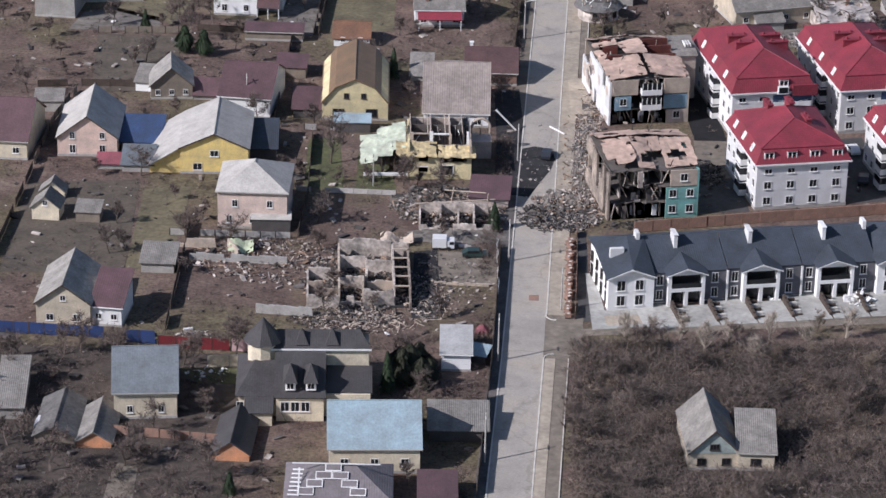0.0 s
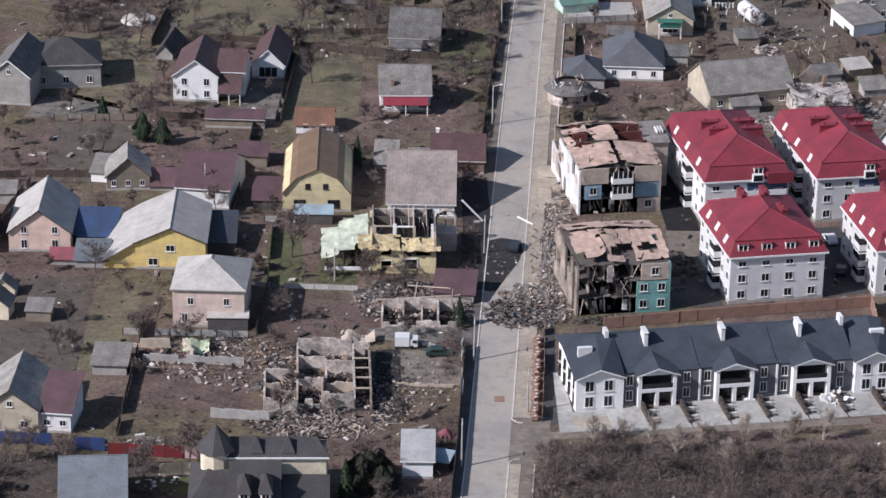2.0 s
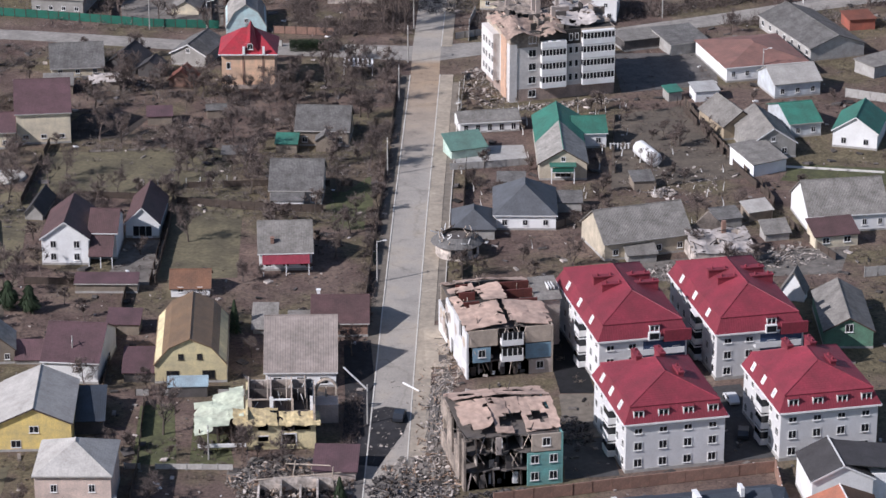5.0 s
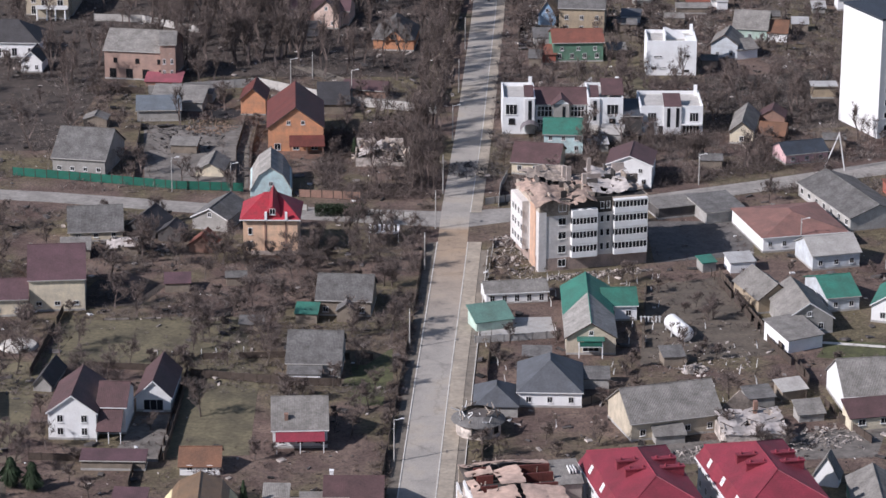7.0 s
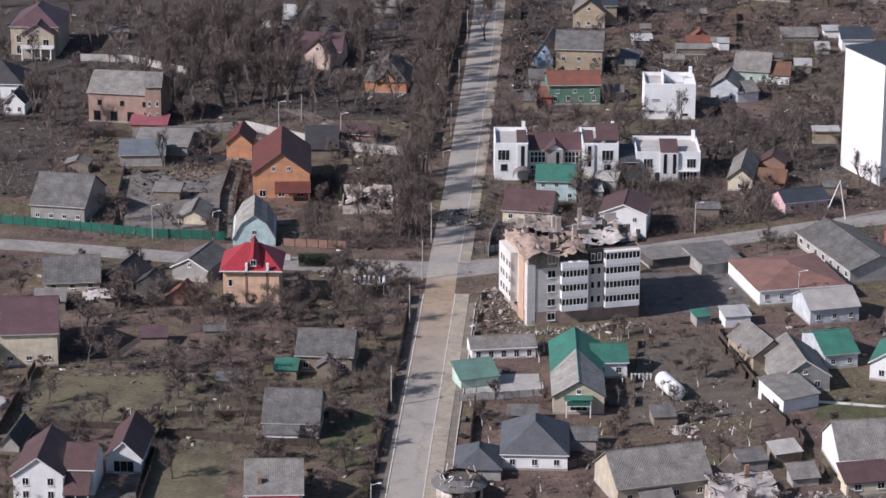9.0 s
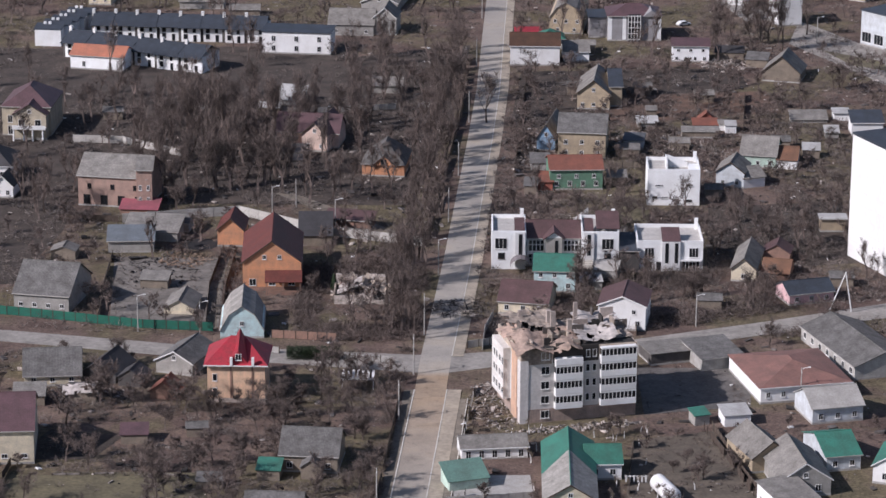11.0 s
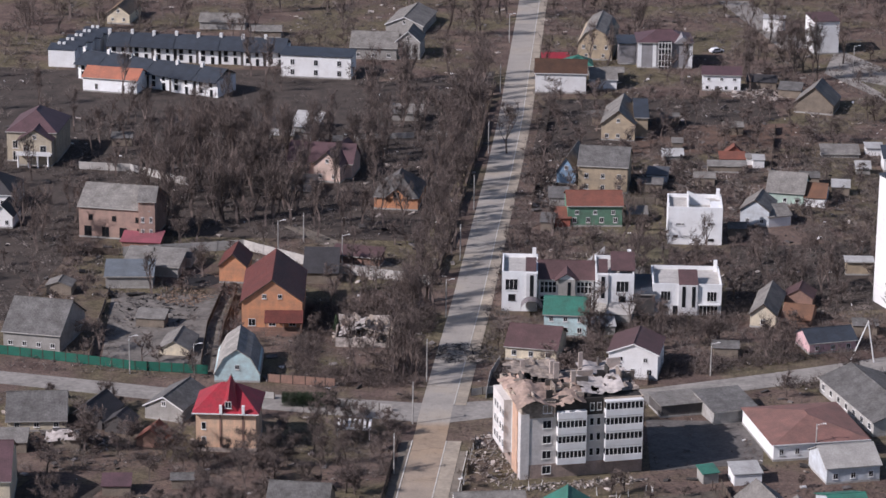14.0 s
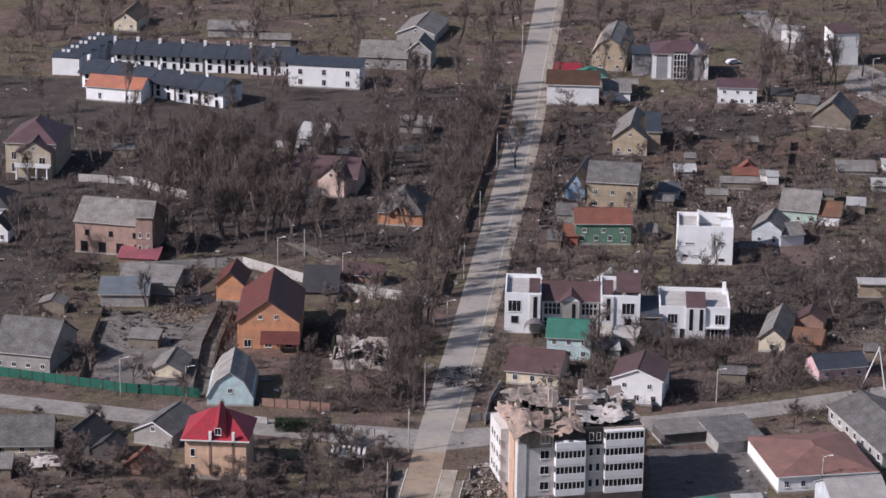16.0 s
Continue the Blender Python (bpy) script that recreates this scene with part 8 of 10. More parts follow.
plot("olive and straw mown field", [(-49.5, 197), (-30, 196.2), (-25.2, 209.2), (-22.6, 219.6), (-48.4, 220.5)], "drygrass", z=0.034)
plot("dark dug garden behind a cream house", [(-49.6, 228.0), (-34.5, 228.3), (-30.0, 240.3), (-44.1, 243.9)], "darkshadesoil")
plot("greenish lawn beside a cottage", [(6.4, 188.1), (15.5, 205.2), (15.8, 188.0), (7.4, 185.5)], "lawn", z=0.034)
plot("pale concrete yard behind a green-roofed shed", [(31.5, 221.4), (46.4, 222.1), (46.9, 210.4), (32.6, 210.7)], "concrete")
plot("mossy meadow with a path", [(95.5, 200.1), (117.6, 196.2), (118.9, 206.1), (99.2, 209.5)], "lawn", z=0.034)
plot("pale garden path across a meadow", [(96.5, 207.6), (116.5, 203.6), (116.7, 204.8), (97.0, 208.8)], "kerb", z=0.04)
plot("dark floor of dead leaves in the grove", [(-125, 394), (22, 394), (31, 470), (36, 556), (-40, 520), (-125, 500)], "darkshadesoil", z=0.016)
plot("dark soil before the far terrace", [(-125, 498), (-40, 520), (4, 536), (4, 560), (-30, 552), (-86, 548), (-125, 552)], "darkshadesoil", z=0.017)
plot("pale sandy lane between fences", [(-18.9, 303), (-17.4, 303), (-18.6, 330), (-18.2, 354), (-19.6, 354), (-20.2, 330)], "path", z=0.036)
plot("dark burnt circle in a yard", [(-25.6 + 4.2 * math.cos(radians(30 * k)), 362 + 4.6 * math.sin(radians(30 * k))) for k in range(12)], "burntshadeground")
plot("pale lane curving behind the concrete wall", [(6.0, 377), (19, 366), (21.6, 369), (9.0, 385), (-2, 398), (-9, 406), (-11, 403), (-3, 393)], "path")
plot("dark soil in the eastern orchard", [(62, 196), (90, 202), (83, 246), (66, 240)], "soil", z=0.022)
plot("dusty trodden yard by the wrecked houses", [(54, 148), (100, 152), (104, 166), (58, 157)], "dust", z=0.02)
plot("dry grass bank behind the villas", [(60, 362), (76, 366), (78, 392), (62, 390)], "drygrass", z=0.02)
plot("dark soil among the far eastern gardens", [(46, 466), (66, 468), (112, 510), (110, 530), (50, 525)], "darkshadesoil", z=0.014)
plot("dark damp soil behind the villas", [(88, 345), (126, 352), (124, 400), (92, 394)], "darkshadesoil", z=0.014)
plot("grassy island among the roads", [(137, 552), (152, 540), (153, 528), (143, 535)], "drygrass")
plot("pale forecourt of the shopping hall", [(128, 560), (150, 512), (210, 500), (210, 556), (150, 558), (134, 590)], "oldasphalt", z=0.015)
plot("pale road beyond the hall", [(103, 650), (113, 650), (127, 590), (118, 588)], "oldasphalt", "road")
plot("dry plot with rubbish", [(24, 112), (28, 112), (28, 130), (24, 130)], "sand", z=0.14)
plot("bare red-brown slope", [(68, 470), (118, 482), (116, 505), (70, 498)], "redsoil")
plot("yellowish heap of sand", [(69, 392), (76, 391), (76, 402), (69, 402)], "drygrass")
plot("dark soil in a western plot", [(-125, 330), (-64, 332), (-58, 372), (-62, 470), (-125, 470)], "darkshadesoil", z=0.012)
plot("small red-brown manhole patch in the street", [(14.9, 33.4), (16.5, 33.4), (16.5, 35.4), (14.9, 35.4)], "brick", "road", 0.058)


# ---- fences and walls
def fence(label, pts, h, mat, step=2.5, post="fencewood", thick=0.06, gap=0.0, seed=0):
    rnd = random.Random(seed + len(pts))
    ob = thing("fence", label, "fence", pose(pts[0][0], pts[0][1], 0))
    bx, by = pts[0]
    for (xa, ya), (xb, yb) in zip(pts, pts[1:]):
        ln = math.hypot(xb - xa, yb - ya)
        n = max(1, round(ln / step))
        ang = math.degrees(math.atan2(yb - ya, xb - xa))
        for i in range(n):
            m = pose(xa - bx + (xb - xa) * i / n, ya - by + (yb - ya) * i / n, 0, 0, 0, ang + rnd.uniform(-1.5, 1.5))
            part("post", POSTS.setdefault((h, post), mesh_of(box_bm(-0.07, -0.07, 0, 0.07, 0.07, h + 0.12), post)), None, ob, at=m)
            if rnd.random() >= gap:
                key = (round(ln / n, 2), h, mat)
                if key not in POSTS:
                    POSTS[key] = mesh_of(box_bm(0.09, -thick / 2, 0.08, ln / n - 0.09, thick / 2, h), mat)
                part("panel", POSTS[key], None, ob, at=m)
    return ob


POSTS = {}
material("bluesheet", (0.03, 0.06, 0.18), 0.5, 0.2)
material("redsheet", (0.20, 0.025, 0.032), 0.5, 0.2)
fence("blue sheet metal fence", [(-67, 18.2), (-50.6, 16.9)], 2.0, "bluesheet")
fence("blue sheet metal gate fence", [(-47.5, 15.6), (-42.6, 15.4)], 2.2, "bluesheet")
fence("dark red sheet metal fence", [(-42.1, 14.2), (-31.1, 13.4)], 2.0, "redsheet")
fence("faded pink sheet fence beside the mansion", [(-30.9, 13.4), (-27.8, 13.1)], 2.0, "pinkw", 3.2)
fence("tan rendered garden wall behind a lawn", [(-34.0, 7.8), (-27.6, 8.5)], 2.0, "beige", 3.2, "concrete", 0.2)
fence("dark green sheet fence along the lane", [(-70, 313), (-57, 309.8), (-32.7, 303.0), (-17.8, 301.4)], 2.0, "greensheet2")
fence("pale concrete panel wall", [(-45, 378), (-18.5, 385), (3.2, 369), (25.4, 361.5)], 2.3, "paving", 3.0, "concrete", 0.1)
fence("red-brown brick wall behind the town houses", [(33, 60.5), (54.4, 65.5), (77.2, 70.5)], 2.0, "brick", 3.0, "brick", 0.2)
fence("red-brown brick wall beside the town houses", [(77.3, 70.8), (76.8, 52), (79.5, 33)], 2.2, "brick", 3.0, "white", 0.2)
fence("dark plank fence along the street", [(6.4, -30), (8.9, 12), (10.6, 52)], 1.9, "fencewood", 2.5, gap=0.05)
fence("dark plank fence along the verge", [(14.0, 140), (17.2, 188), (19.8, 228), (22.0, 268)], 1.5, "fencewood", 2.5, gap=0.12)
fence("grey wall along the footway", [(31.0, 140), (33.2, 190), (34.6, 212)], 1.5, "fencewood", 2.5, gap=0.2)
fence("low wire fence with pale posts", [(33.5, 232), (36.5, 268)], 1.2, "fencewood", 2.5, "concrete", gap=0.4)
fence("leaning plank fence along a garden path", [(80, 246), (84, 226), (88, 204), (92, 190)], 1.5, "fencewood", 2.2, gap=0.2)
fence("weathered plank fence between plots", [(94, 176), (97, 165), (100, 158)], 1.5, "fencewood", 2.2, gap=0.1)
fence("brown plank fence below a white house", [(-47, 151), (-36, 150), (-30, 149)], 1.4, "fencewood", 2.2)
fence("plank fence between gardens", [(-24.5, 150), (-23.5, 176), (-22, 200)], 1.3, "fencewood", 2.4, gap=0.3)
fence("plank fence behind gardens", [(-20, 199), (-4, 200), (12, 199)], 1.3, "fencewood", 2.4, gap=0.2)
fence("grey plank fence between gardens", [(-24, 102), (-6, 101.5)], 1.2, "concrete", 2.4, gap=0.2)
fence("pale slab fence before a pink house", [(-44, 55.5), (-24, 55)], 1.2, "concrete", 2.4, gap=0.1)
fence("dark plank fence beside plots", [(-72, 40), (-70, 82)], 1.5, "fencewood", 2.4, gap=0.1)
fence("plank fence between yards", [(-41.5, 20), (-41, 52), (-41, 60)], 1.5, "fencewood", 2.4, gap=0.1)
fence("red-brown plank fence before sheds", [(-46, -14), (-28, -16.5)], 1.5, "brick", 2.4, gap=0.1)
fence("brown board fence by the light blue house", [(-5.5, 297.5), (2, 296.5), (8, 295.5)], 1.8, "brick", 2.4)
fence("pale board fence at the corner", [(-6, 288.5), (20, 282.5)], 1.4, "concrete", 2.6, gap=0.1)
fence("pale wall by the corner plot", [(35.0, 292), (44, 296), (50, 299)], 1.6, "concrete", 2.6)
fence("dark fence along a drive", [(-19.6, 303), (-21, 330), (-20, 358)], 1.4, "fencewood", 2.6)
fence("dark fence beside an orange house", [(-16.4, 303), (-17.4, 330), (-17, 352)], 1.4, "fencewood", 2.6)
fence("grey slab wall between far gardens", [(-38, 480), (-5, 478), (28, 486)], 1.6, "concrete", 3.0, "concrete", gap=0.3)
fence("dark fence along the far street", [(26.0, 365), (29.5, 420), (33.5, 480), (36.0, 540)], 1.5, "fencewood", 3.0, gap=0.15)
fence("dark fence across the far street", [(46.5, 420), (49.5, 480), (51.5, 520)], 1.5, "fencewood", 3.0, gap=0.25)
fence("pale slab fence in a yard", [(104, 150), (118, 152), (132, 154)], 2.0, "concrete", 2.5, "concrete")
fence("dark plank fence across the gardens", [(-21.7, 190.4), (-4.4, 186.0), (6.4, 185.4)], 1.6, "fencewood", 2.4, gap=0.05)
fence("row of whitewashed garden posts", [(-28.7, 200.5), (-17.8, 202.5), (-10.0, 203.6)], 0.9, "fencewood", 2.6, "frame", gap=1.0)
fence("dark board fence beside a garden path", [(-51.5, 190.5), (-49.0, 224.9)], 1.7, "fencewood", 2.4, gap=0.05)
fence("dark plank fence beside a driveway", [(-23.6, 150), (-22.6, 172), (-22.2, 190)], 1.6, "fencewood", 2.4)
fence("pale wall behind a green-roofed shed", [(31.2, 207.6), (39.5, 208.9), (47.6, 210.6)], 1.5, "concrete", 2.6, "concrete")
fence("weathered diagonal orchard fence", [(81.6, 246.4), (85.6, 222.0), (89.4, 203.0)], 1.6, "fencewood", 2.2, "paletwig")
fence("dark fence between orchard rows", [(63.5, 205.0), (64.6, 222.0), (66.4, 240.0)], 1.2, "fencewood", 2.4, gap=0.25)
fence("leaning plank fence by the wrecked house", [(89.5, 172.0), (92.6, 187.0), (91.0, 201.0)], 1.5, "fencewood", 2.3, gap=0.1)
fence("grey plank fence behind the long house", [(50.0, 175.5), (57.0, 181.0), (77.0, 187.5)], 1.5, "wood", 2.4, gap=0.1)
fence("pale slab fence beside the five-storey flats", [(38.0, 291.0), (38.6, 302.0), (40.5, 312.0)], 1.6, "paving", 2.6, "concrete")
fence("grey plank fence between eastern gardens", [(70.0, 300.5), (71.0, 322.0), (71.5, 342.0)], 1.6, "wood", 2.4, gap=0.1)
fence("dark fence behind the villas", [(40.0, 362.0), (60.0, 363.0), (88.0, 362.0)], 1.6, "fencewood", 2.5, gap=0.1)
fence("weathered fence between far gardens", [(52.0, 425.0), (76.0, 428.0), (92.0, 426.0)], 1.5, "wood", 2.6, gap=0.15)
fence("grey board fence along far plots", [(76.0, 428.0), (79.0, 452.0), (80.0, 470.0)], 1.5, "wood", 2.6, gap=0.15)
fence("plank fence beside far plots", [(104.0, 440.0), (107.0, 470.0), (110.0, 500.0)], 1.5, "fencewood", 2.8, gap=0.2)
fence("dark fence before a red brick house", [(-60.0, 380.0), (-46.0, 378.6)], 1.6, "fencewood", 2.6, gap=0.1)
fence("grey fence between western plots", [(-44.5, 352.5), (-44.0, 330.0), (-42.5, 306.0)], 1.4, "wood", 2.6, gap=0.15)
fence("plank fence beside a tilled garden", [(-74.0, 120.0), (-66.0, 121.0), (-48.0, 121.0)], 1.4, "fencewood", 2.5, gap=0.1)
fence("weathered board fence behind yellow houses", [(-66.0, 148.5), (-48.0, 149.5)], 1.4, "wood", 2.5, gap=0.1)
fence("low pale slab fence between yards", [(-24.0, 74.5), (-7.0, 73.6)], 1.0, "paving", 2.5, "concrete", gap=0.1)
fence("dark board fence beside a pink house", [(-22.8, 56.0), (-22.0, 74.0), (-22.4, 100.0)], 1.5, "fencewood", 2.4, gap=0.08)
fence("grey fence beside a salmon house", [(-70.0, 84.0), (-69.0, 104.0), (-66.5, 118.0)], 1.5, "wood", 2.5, gap=0.08)
fence("brown fence between yellow house yards", [(-29.5, 106.0), (-29.0, 126.0), (-28.5, 148.0)], 1.5, "fencewood", 2.4, gap=0.05)
fence("pale slab wall by the lock-ups", [(116, 250), (128, 244)], 2.0, "concrete", 2.5, "concrete")


# ---- street lamps, poles and small things
def pole(label, x, y, h, mat="concrete", arm=True, yaw=0.0):
    ob = thing("utility_pole", label, "pole", pose(x, y, 0, 0, 0, yaw), "poles along the street")
    bm = bmesh.new()
    rod(bm, (0, 0, 0), (0, 0, h), 0.16, 0.10, 6, True)
    part("shaft", bm, mat, ob)
    if arm:
        bm = bmesh.new()
        rod(bm, (0, 0, h - 0.25), (1.2, 0, h + 0.1), 0.05, 0.05, 5, True)
        part("lamp_arm", bm, "frame", ob)
        part("lamp_head", box_bm(1.1, -0.14, h + 0.05, 1.75, 0.14, h + 0.19), "frame", ob)
    part("crossarm", box_bm(-0.05, -0.7, h - 0.8, 0.05, 0.7, h - 0.68), "frame", ob)
    return ob


for k, (px, py, ph) in enumerate(((7.6, -20, 8), (9.8, 12, 8), (11.9, 48, 7.5), (14.0, 90, 7), (16.2, 150, 8), (18.8, 205, 8), (21.8, 250, 8), (24.2, 276, 8.5), (26.0, 300, 9),
                                  (28.6, 340, 8.5), (30.6, 380, 8.5), (32.8, 420, 8.5), (35.4, 470, 8.5), (37.6, 530, 8.5), (39.4, 590, 8.5))):
    pole("slender pale concrete street pole", px, py, ph, arm=k % 5 == 4)
pole("slim grey lamp post by the side road", 82.8, 306.8, 7.0)
pole("pale concrete pole in a yard", -34.8, 110, 7.5, arm=False)
pole("pale concrete pole beside a burnt carport", -11.0, 77.5, 6.0, arm=False)
pole("concrete pole by the green fence", -33.5, 301, 8.0)
pole("concrete pole behind the lane", -20.5, 300, 7.0)
pole("concrete pole by the concrete wall", -10.5, 382, 8.0)
pole("concrete pole by the wall", 4.6, 372, 8.0)
pole("concrete pole in the orchard", -5.5, 392, 7.0, arm=False)
pole("lamp post on the forecourt", 136, 560, 8.0)
pole("tall pale pole by the flats", 100.0, 262, 7.0)
ob = thing("braced_pole", "white braced pole pair beside the side road", "pole", pose(115.0, 317.0, 0))
bm = bmesh.new()
rod(bm, (1.6, 0, 0), (0, 0, 9.0), 0.17, 0.12, 6, True)
part("shaft", bm, "frame", ob)
bm = bmesh.new()
rod(bm, (-3.2, 0, 0), (0.1, 0, 8.9), 0.15, 0.12, 6, True)
part("brace", bm, "frame", ob)
for nm, a, b in (("fallen white pole leaning over a wall", (10.2, 103.2, 4.2), (13.9, 102.8, 0.5)), ("fallen pale pole lying on the footway", (20.0, 105.4, 0.3), (22.6, 102.0, 0.3))):
    bm = bmesh.new()
    rod(bm, a, b, 0.17, 0.14, 6, True)
    tagged(part("fallen_pole", bm, "frame", None), nm, "pole")

# white water tank lying in a garden
ob = thing("water_tank", "white cylindrical water tank lying in a garden", "tank", pose(70.6, 211.0, 0, 0, 0, -72))
bm = bmesh.new()
rod(bm, (-4.2, 0, 1.75), (3.2, 0, 1.75), 1.55, 1.55, 16, True)
part("tank_body", bm, "white", ob)
bm = bmesh.new()
rod(bm, (3.2, 0, 1.75), (3.7, 0, 1.75), 1.5, 0.7, 16, True)
part("tank_end", bm, "white", ob)
for s in (-3.0, 2.0):
    part("cradle", box_bm(s, -1.1, 0, s + 0.4, 1.1, 0.5), "fencewood", ob)

# slatted white carport
ob = thing("carport", "white slatted carport frame among bare shrubs", "carport", pose(10.2, 266.8, 0))
for i in range(7):
    part("slat", box_bm(i * 0.98, 0, 2.3, i * 0.98 + 0.5, 5.0, 2.42), "frame", ob)
for px, py in ((0, 0), (6.1, 0), (0, 4.8), (6.1, 4.8)):
    part("post", box_bm(px, py, 0, px + 0.14, py + 0.14, 2.3), "frame", ob)
part("front_beam", box_bm(-0.1, -0.12, 2.05, 6.4, -0.005, 2.5), "frame", ob)

# round summer house with a splintered roof
ob = thing("summer_house", "round summer house with a splintered grey roof", "ruined house", pose(31.0, 163.5, 0))
FOOT.append((26.5, 159.0, 0, 9, 9, 0.3))
bm = bmesh.new()
rod(bm, (0, 0, 0), (0, 0, 2.7), 4.0, 4.0, 14, True)
part("drum_wall", bm, "ruinwall", ob, "pale rendered round wall")
for a in (-100, -74, -40):
    window(ob, pose(0, 0, 0, 0, 0, a + 90) @ pose(-0.6, -4.04, 0.9), 1.2, 1.2, 0, "darkframe")
bm = bmesh.new()
rod(bm, (0, 0, 2.6), (0, 0, 4.0), 4.9, 2.9, 18)
part("roof", bm, "darkasbestosX", ob, "low grey roof ring broken open at the top")
bm = bmesh.new()
rod(bm, (0, 0, 3.2), (0, 0, 3.35), 3.2, 3.2, 14, True)
part("loft_floor", bm, "soot", ob)
rnd = random.Random(301)
for i in range(34):
    a, r0 = rnd.random() * 6.283, rnd.uniform(2.2, 4.4)
    bm = bmesh.new()
    z0 = 4.0 - (r0 - 2.9) * 0.6
    rod(bm, (r0 * math.cos(a), r0 * math.sin(a), z0), (r0 * math.cos(a) + rnd.gauss(0, 0.7), r0 * math.sin(a) + rnd.gauss(0, 0.7), z0 + rnd.uniform(0.2, 1.2)), 0.12, 0.07, 4, True)
    part("splinter", bm, rnd.choice(("plaster", "frame", "fencewood")), ob)

# pale domed cover on a lawn
ob = thing("garden_cover", "pale flat dome cover lying on a lawn", "cover", pose(-55.5, 206.0, 0))
bm = bmesh.new()
rod(bm, (0, 0, 0), (0, 0, 0.5), 3.8, 3.4, 18)
rod(bm, (0, 0, 0.5), (0, 0, 0.9), 3.4, 1.2, 18, True)
part("cover", bm, "kerb", ob)
house("plain white utility shed by the street", 1.2, 8.2, 0.0, 4.4, 9.0, 3.0, 0.2, "shed", "white", "paleroof")
house("grey garage with a flat asbestos roof", -0.4, -14.2, 0.5, 8.4, 7.2, 1.9, 0.9, "shed", "darkw", "asbestos")
house("low dark shed with a brown roof by the street", -1.5, -37.5, 1.0, 5.0, 9.0, 2.4, 0.6, "shed", "darkw", "purple")


def car(label, x, y, yaw, paint, wreck=False):
    ob = thing("car", label, "car", pose(x, y, 0.05 if not wreck else 0.03, 0, 0, yaw))
    bm = bmesh.new()
    prof = [(-2.1, 0.35), (2.1, 0.35), (2.15, 0.7), (1.2, 0.85), (0.6, 1.38), (-1.2, 1.4), (-1.9, 0.95), (-2.15, 0.85)]
    k = len(prof)
    solid(bm, [(p, -0.82, q) for p, q in prof] + [(p, 0.82, q) for p, q in prof],
          [tuple(range(k)), tuple(reversed(range(k, 2 * k)))] + [(i, i + k, (i + 1) % k + k, (i + 1) % k) for i in range(k)])
    bmesh.ops.recalc_face_normals(bm, faces=bm.faces)
    part("body", bm, paint, ob)
    for s in (-0.828, 0.823):
        part("side_window", box_bm(-1.3, s, 0.92, 0.65, s + 0.005, 1.3), "glass", ob)
    bm = bmesh.new()
    slab(bm, [(1.19, -0.7, 0.89), (1.19, 0.7, 0.89), (0.66, 0.7, 1.37), (0.66, -0.7, 1.37)], 0.01)
    part("windscreen", bm, "glass", ob)
    for px in (-1.35, 1.35):
        for py in (-0.86, 0.66):
            bm = bmesh.new()
            rod(bm, (px, py, 0.3), (px, py + 0.2, 0.3), 0.32, 0.32, 12, True)
            part("wheel", bm, "rubber", ob)
    return ob


for axis in "X":
    material("carwhite", (0.7, 0.7, 0.7), 0.35, 0.05, spec=0.5)
    material("cargreen", (0.03, 0.06, 0.055), 0.4, 0.2, spec=0.5)
    material("cardark", (0.03, 0.035, 0.045), 0.35, 0.1, spec=0.5)
car("white saloon car parked between sheds", -56.3, -12.0, 80, "carwhite")
car("burnt-out dark car in the street", 19.2, 92.0, 80, "cardark", True)
car("dark green wrecked car in a burnt yard", 6.4, 49.6, 4, "cargreen", True)
ob = thing("van", "white box van standing in a burnt yard", "van", pose(-0.6, 51.6, 0))
part("cargo_box", box_bm(0, 0, 0.5, 2.3, 2.0, 2.1), "carwhite", ob)
part("cab", box_bm(2.34, 0.1, 0.4, 3.6, 1.9, 1.7), "carwhite", ob)
part("windscreen", box_bm(2.8, 0.06, 1.05, 3.5, 0.09, 1.55), "glass", ob)
for px in (0.4, 2.7):
    for py in (0.0, 1.7):
        bm = bmesh.new()
        rod(bm, (px, py + 0.02, 0.34), (px, py + 0.28, 0.34), 0.34, 0.34, 12, True)
        part("wheel", bm, "rubber", ob)
car("white estate car by the hall", 99.0, 582.0, 30, "carwhite")
car("dark car parked beside the flats", 74.0, 84.0, 80, "cardark")
car("white car parked behind the flats", 73.6, 97.0, 100, "carwhite")
car("white van parked between the crimson roofs", 70.4, 115.0, 100, "carwhite")

# low wall, torn fence panels, stacked bricks and a pole by the town houses
ob = thing("low_wall", "low broken garden wall in a burnt yard", "wall", pose(-0.2, 38.8, 0, 0, 0, -3))
for k in range(9):
    part("block", box_bm(k * 0.98, -0.12, 0, k * 0.98 + 0.94, 0.12, 0.45 + 0.12 * math.sin(k * 2.7)), "plaster", ob)
ob = thing("torn_fence", "torn white fence panels along a burnt yard", "fence", pose(10.0, 35.5, 0))
for k, (v, hh) in enumerate(((0.0, 1.9), (2.2, 1.3), (5.4, 1.6), (7.6, 0.8), (11.0, 1.8), (13.4, 1.2), (16.0, 1.7))):
    bm = bmesh.new()
    slab(bm, [(0.0, v, 0.05), (0.12, v + 1.7, 0.05), (0.2, v + 1.4, hh), (-0.1, v + 0.2, hh * 0.8)], 0.05)
    part("panel", bm, "white", ob)
stack = thing("brick_stack", "pallet of red-brown bricks on the footway", "bricks", pose(20.9, 27.5, 0.12, 0, 0, 3), "brick stacks along the footway")
part("pallet", box_bm(-0.5, -0.55, 0.0, 0.5, 0.55, 0.14), "fencewood", stack)
part("bricks", box_bm(-0.45, -0.5, 0.142, 0.45, 0.5, 0.75), "brick", stack)
part("wrap", box_bm(-0.15, -0.4, 0.752, 0.25, 0.0, 0.8), "kerb", stack, "torn pale wrapping")
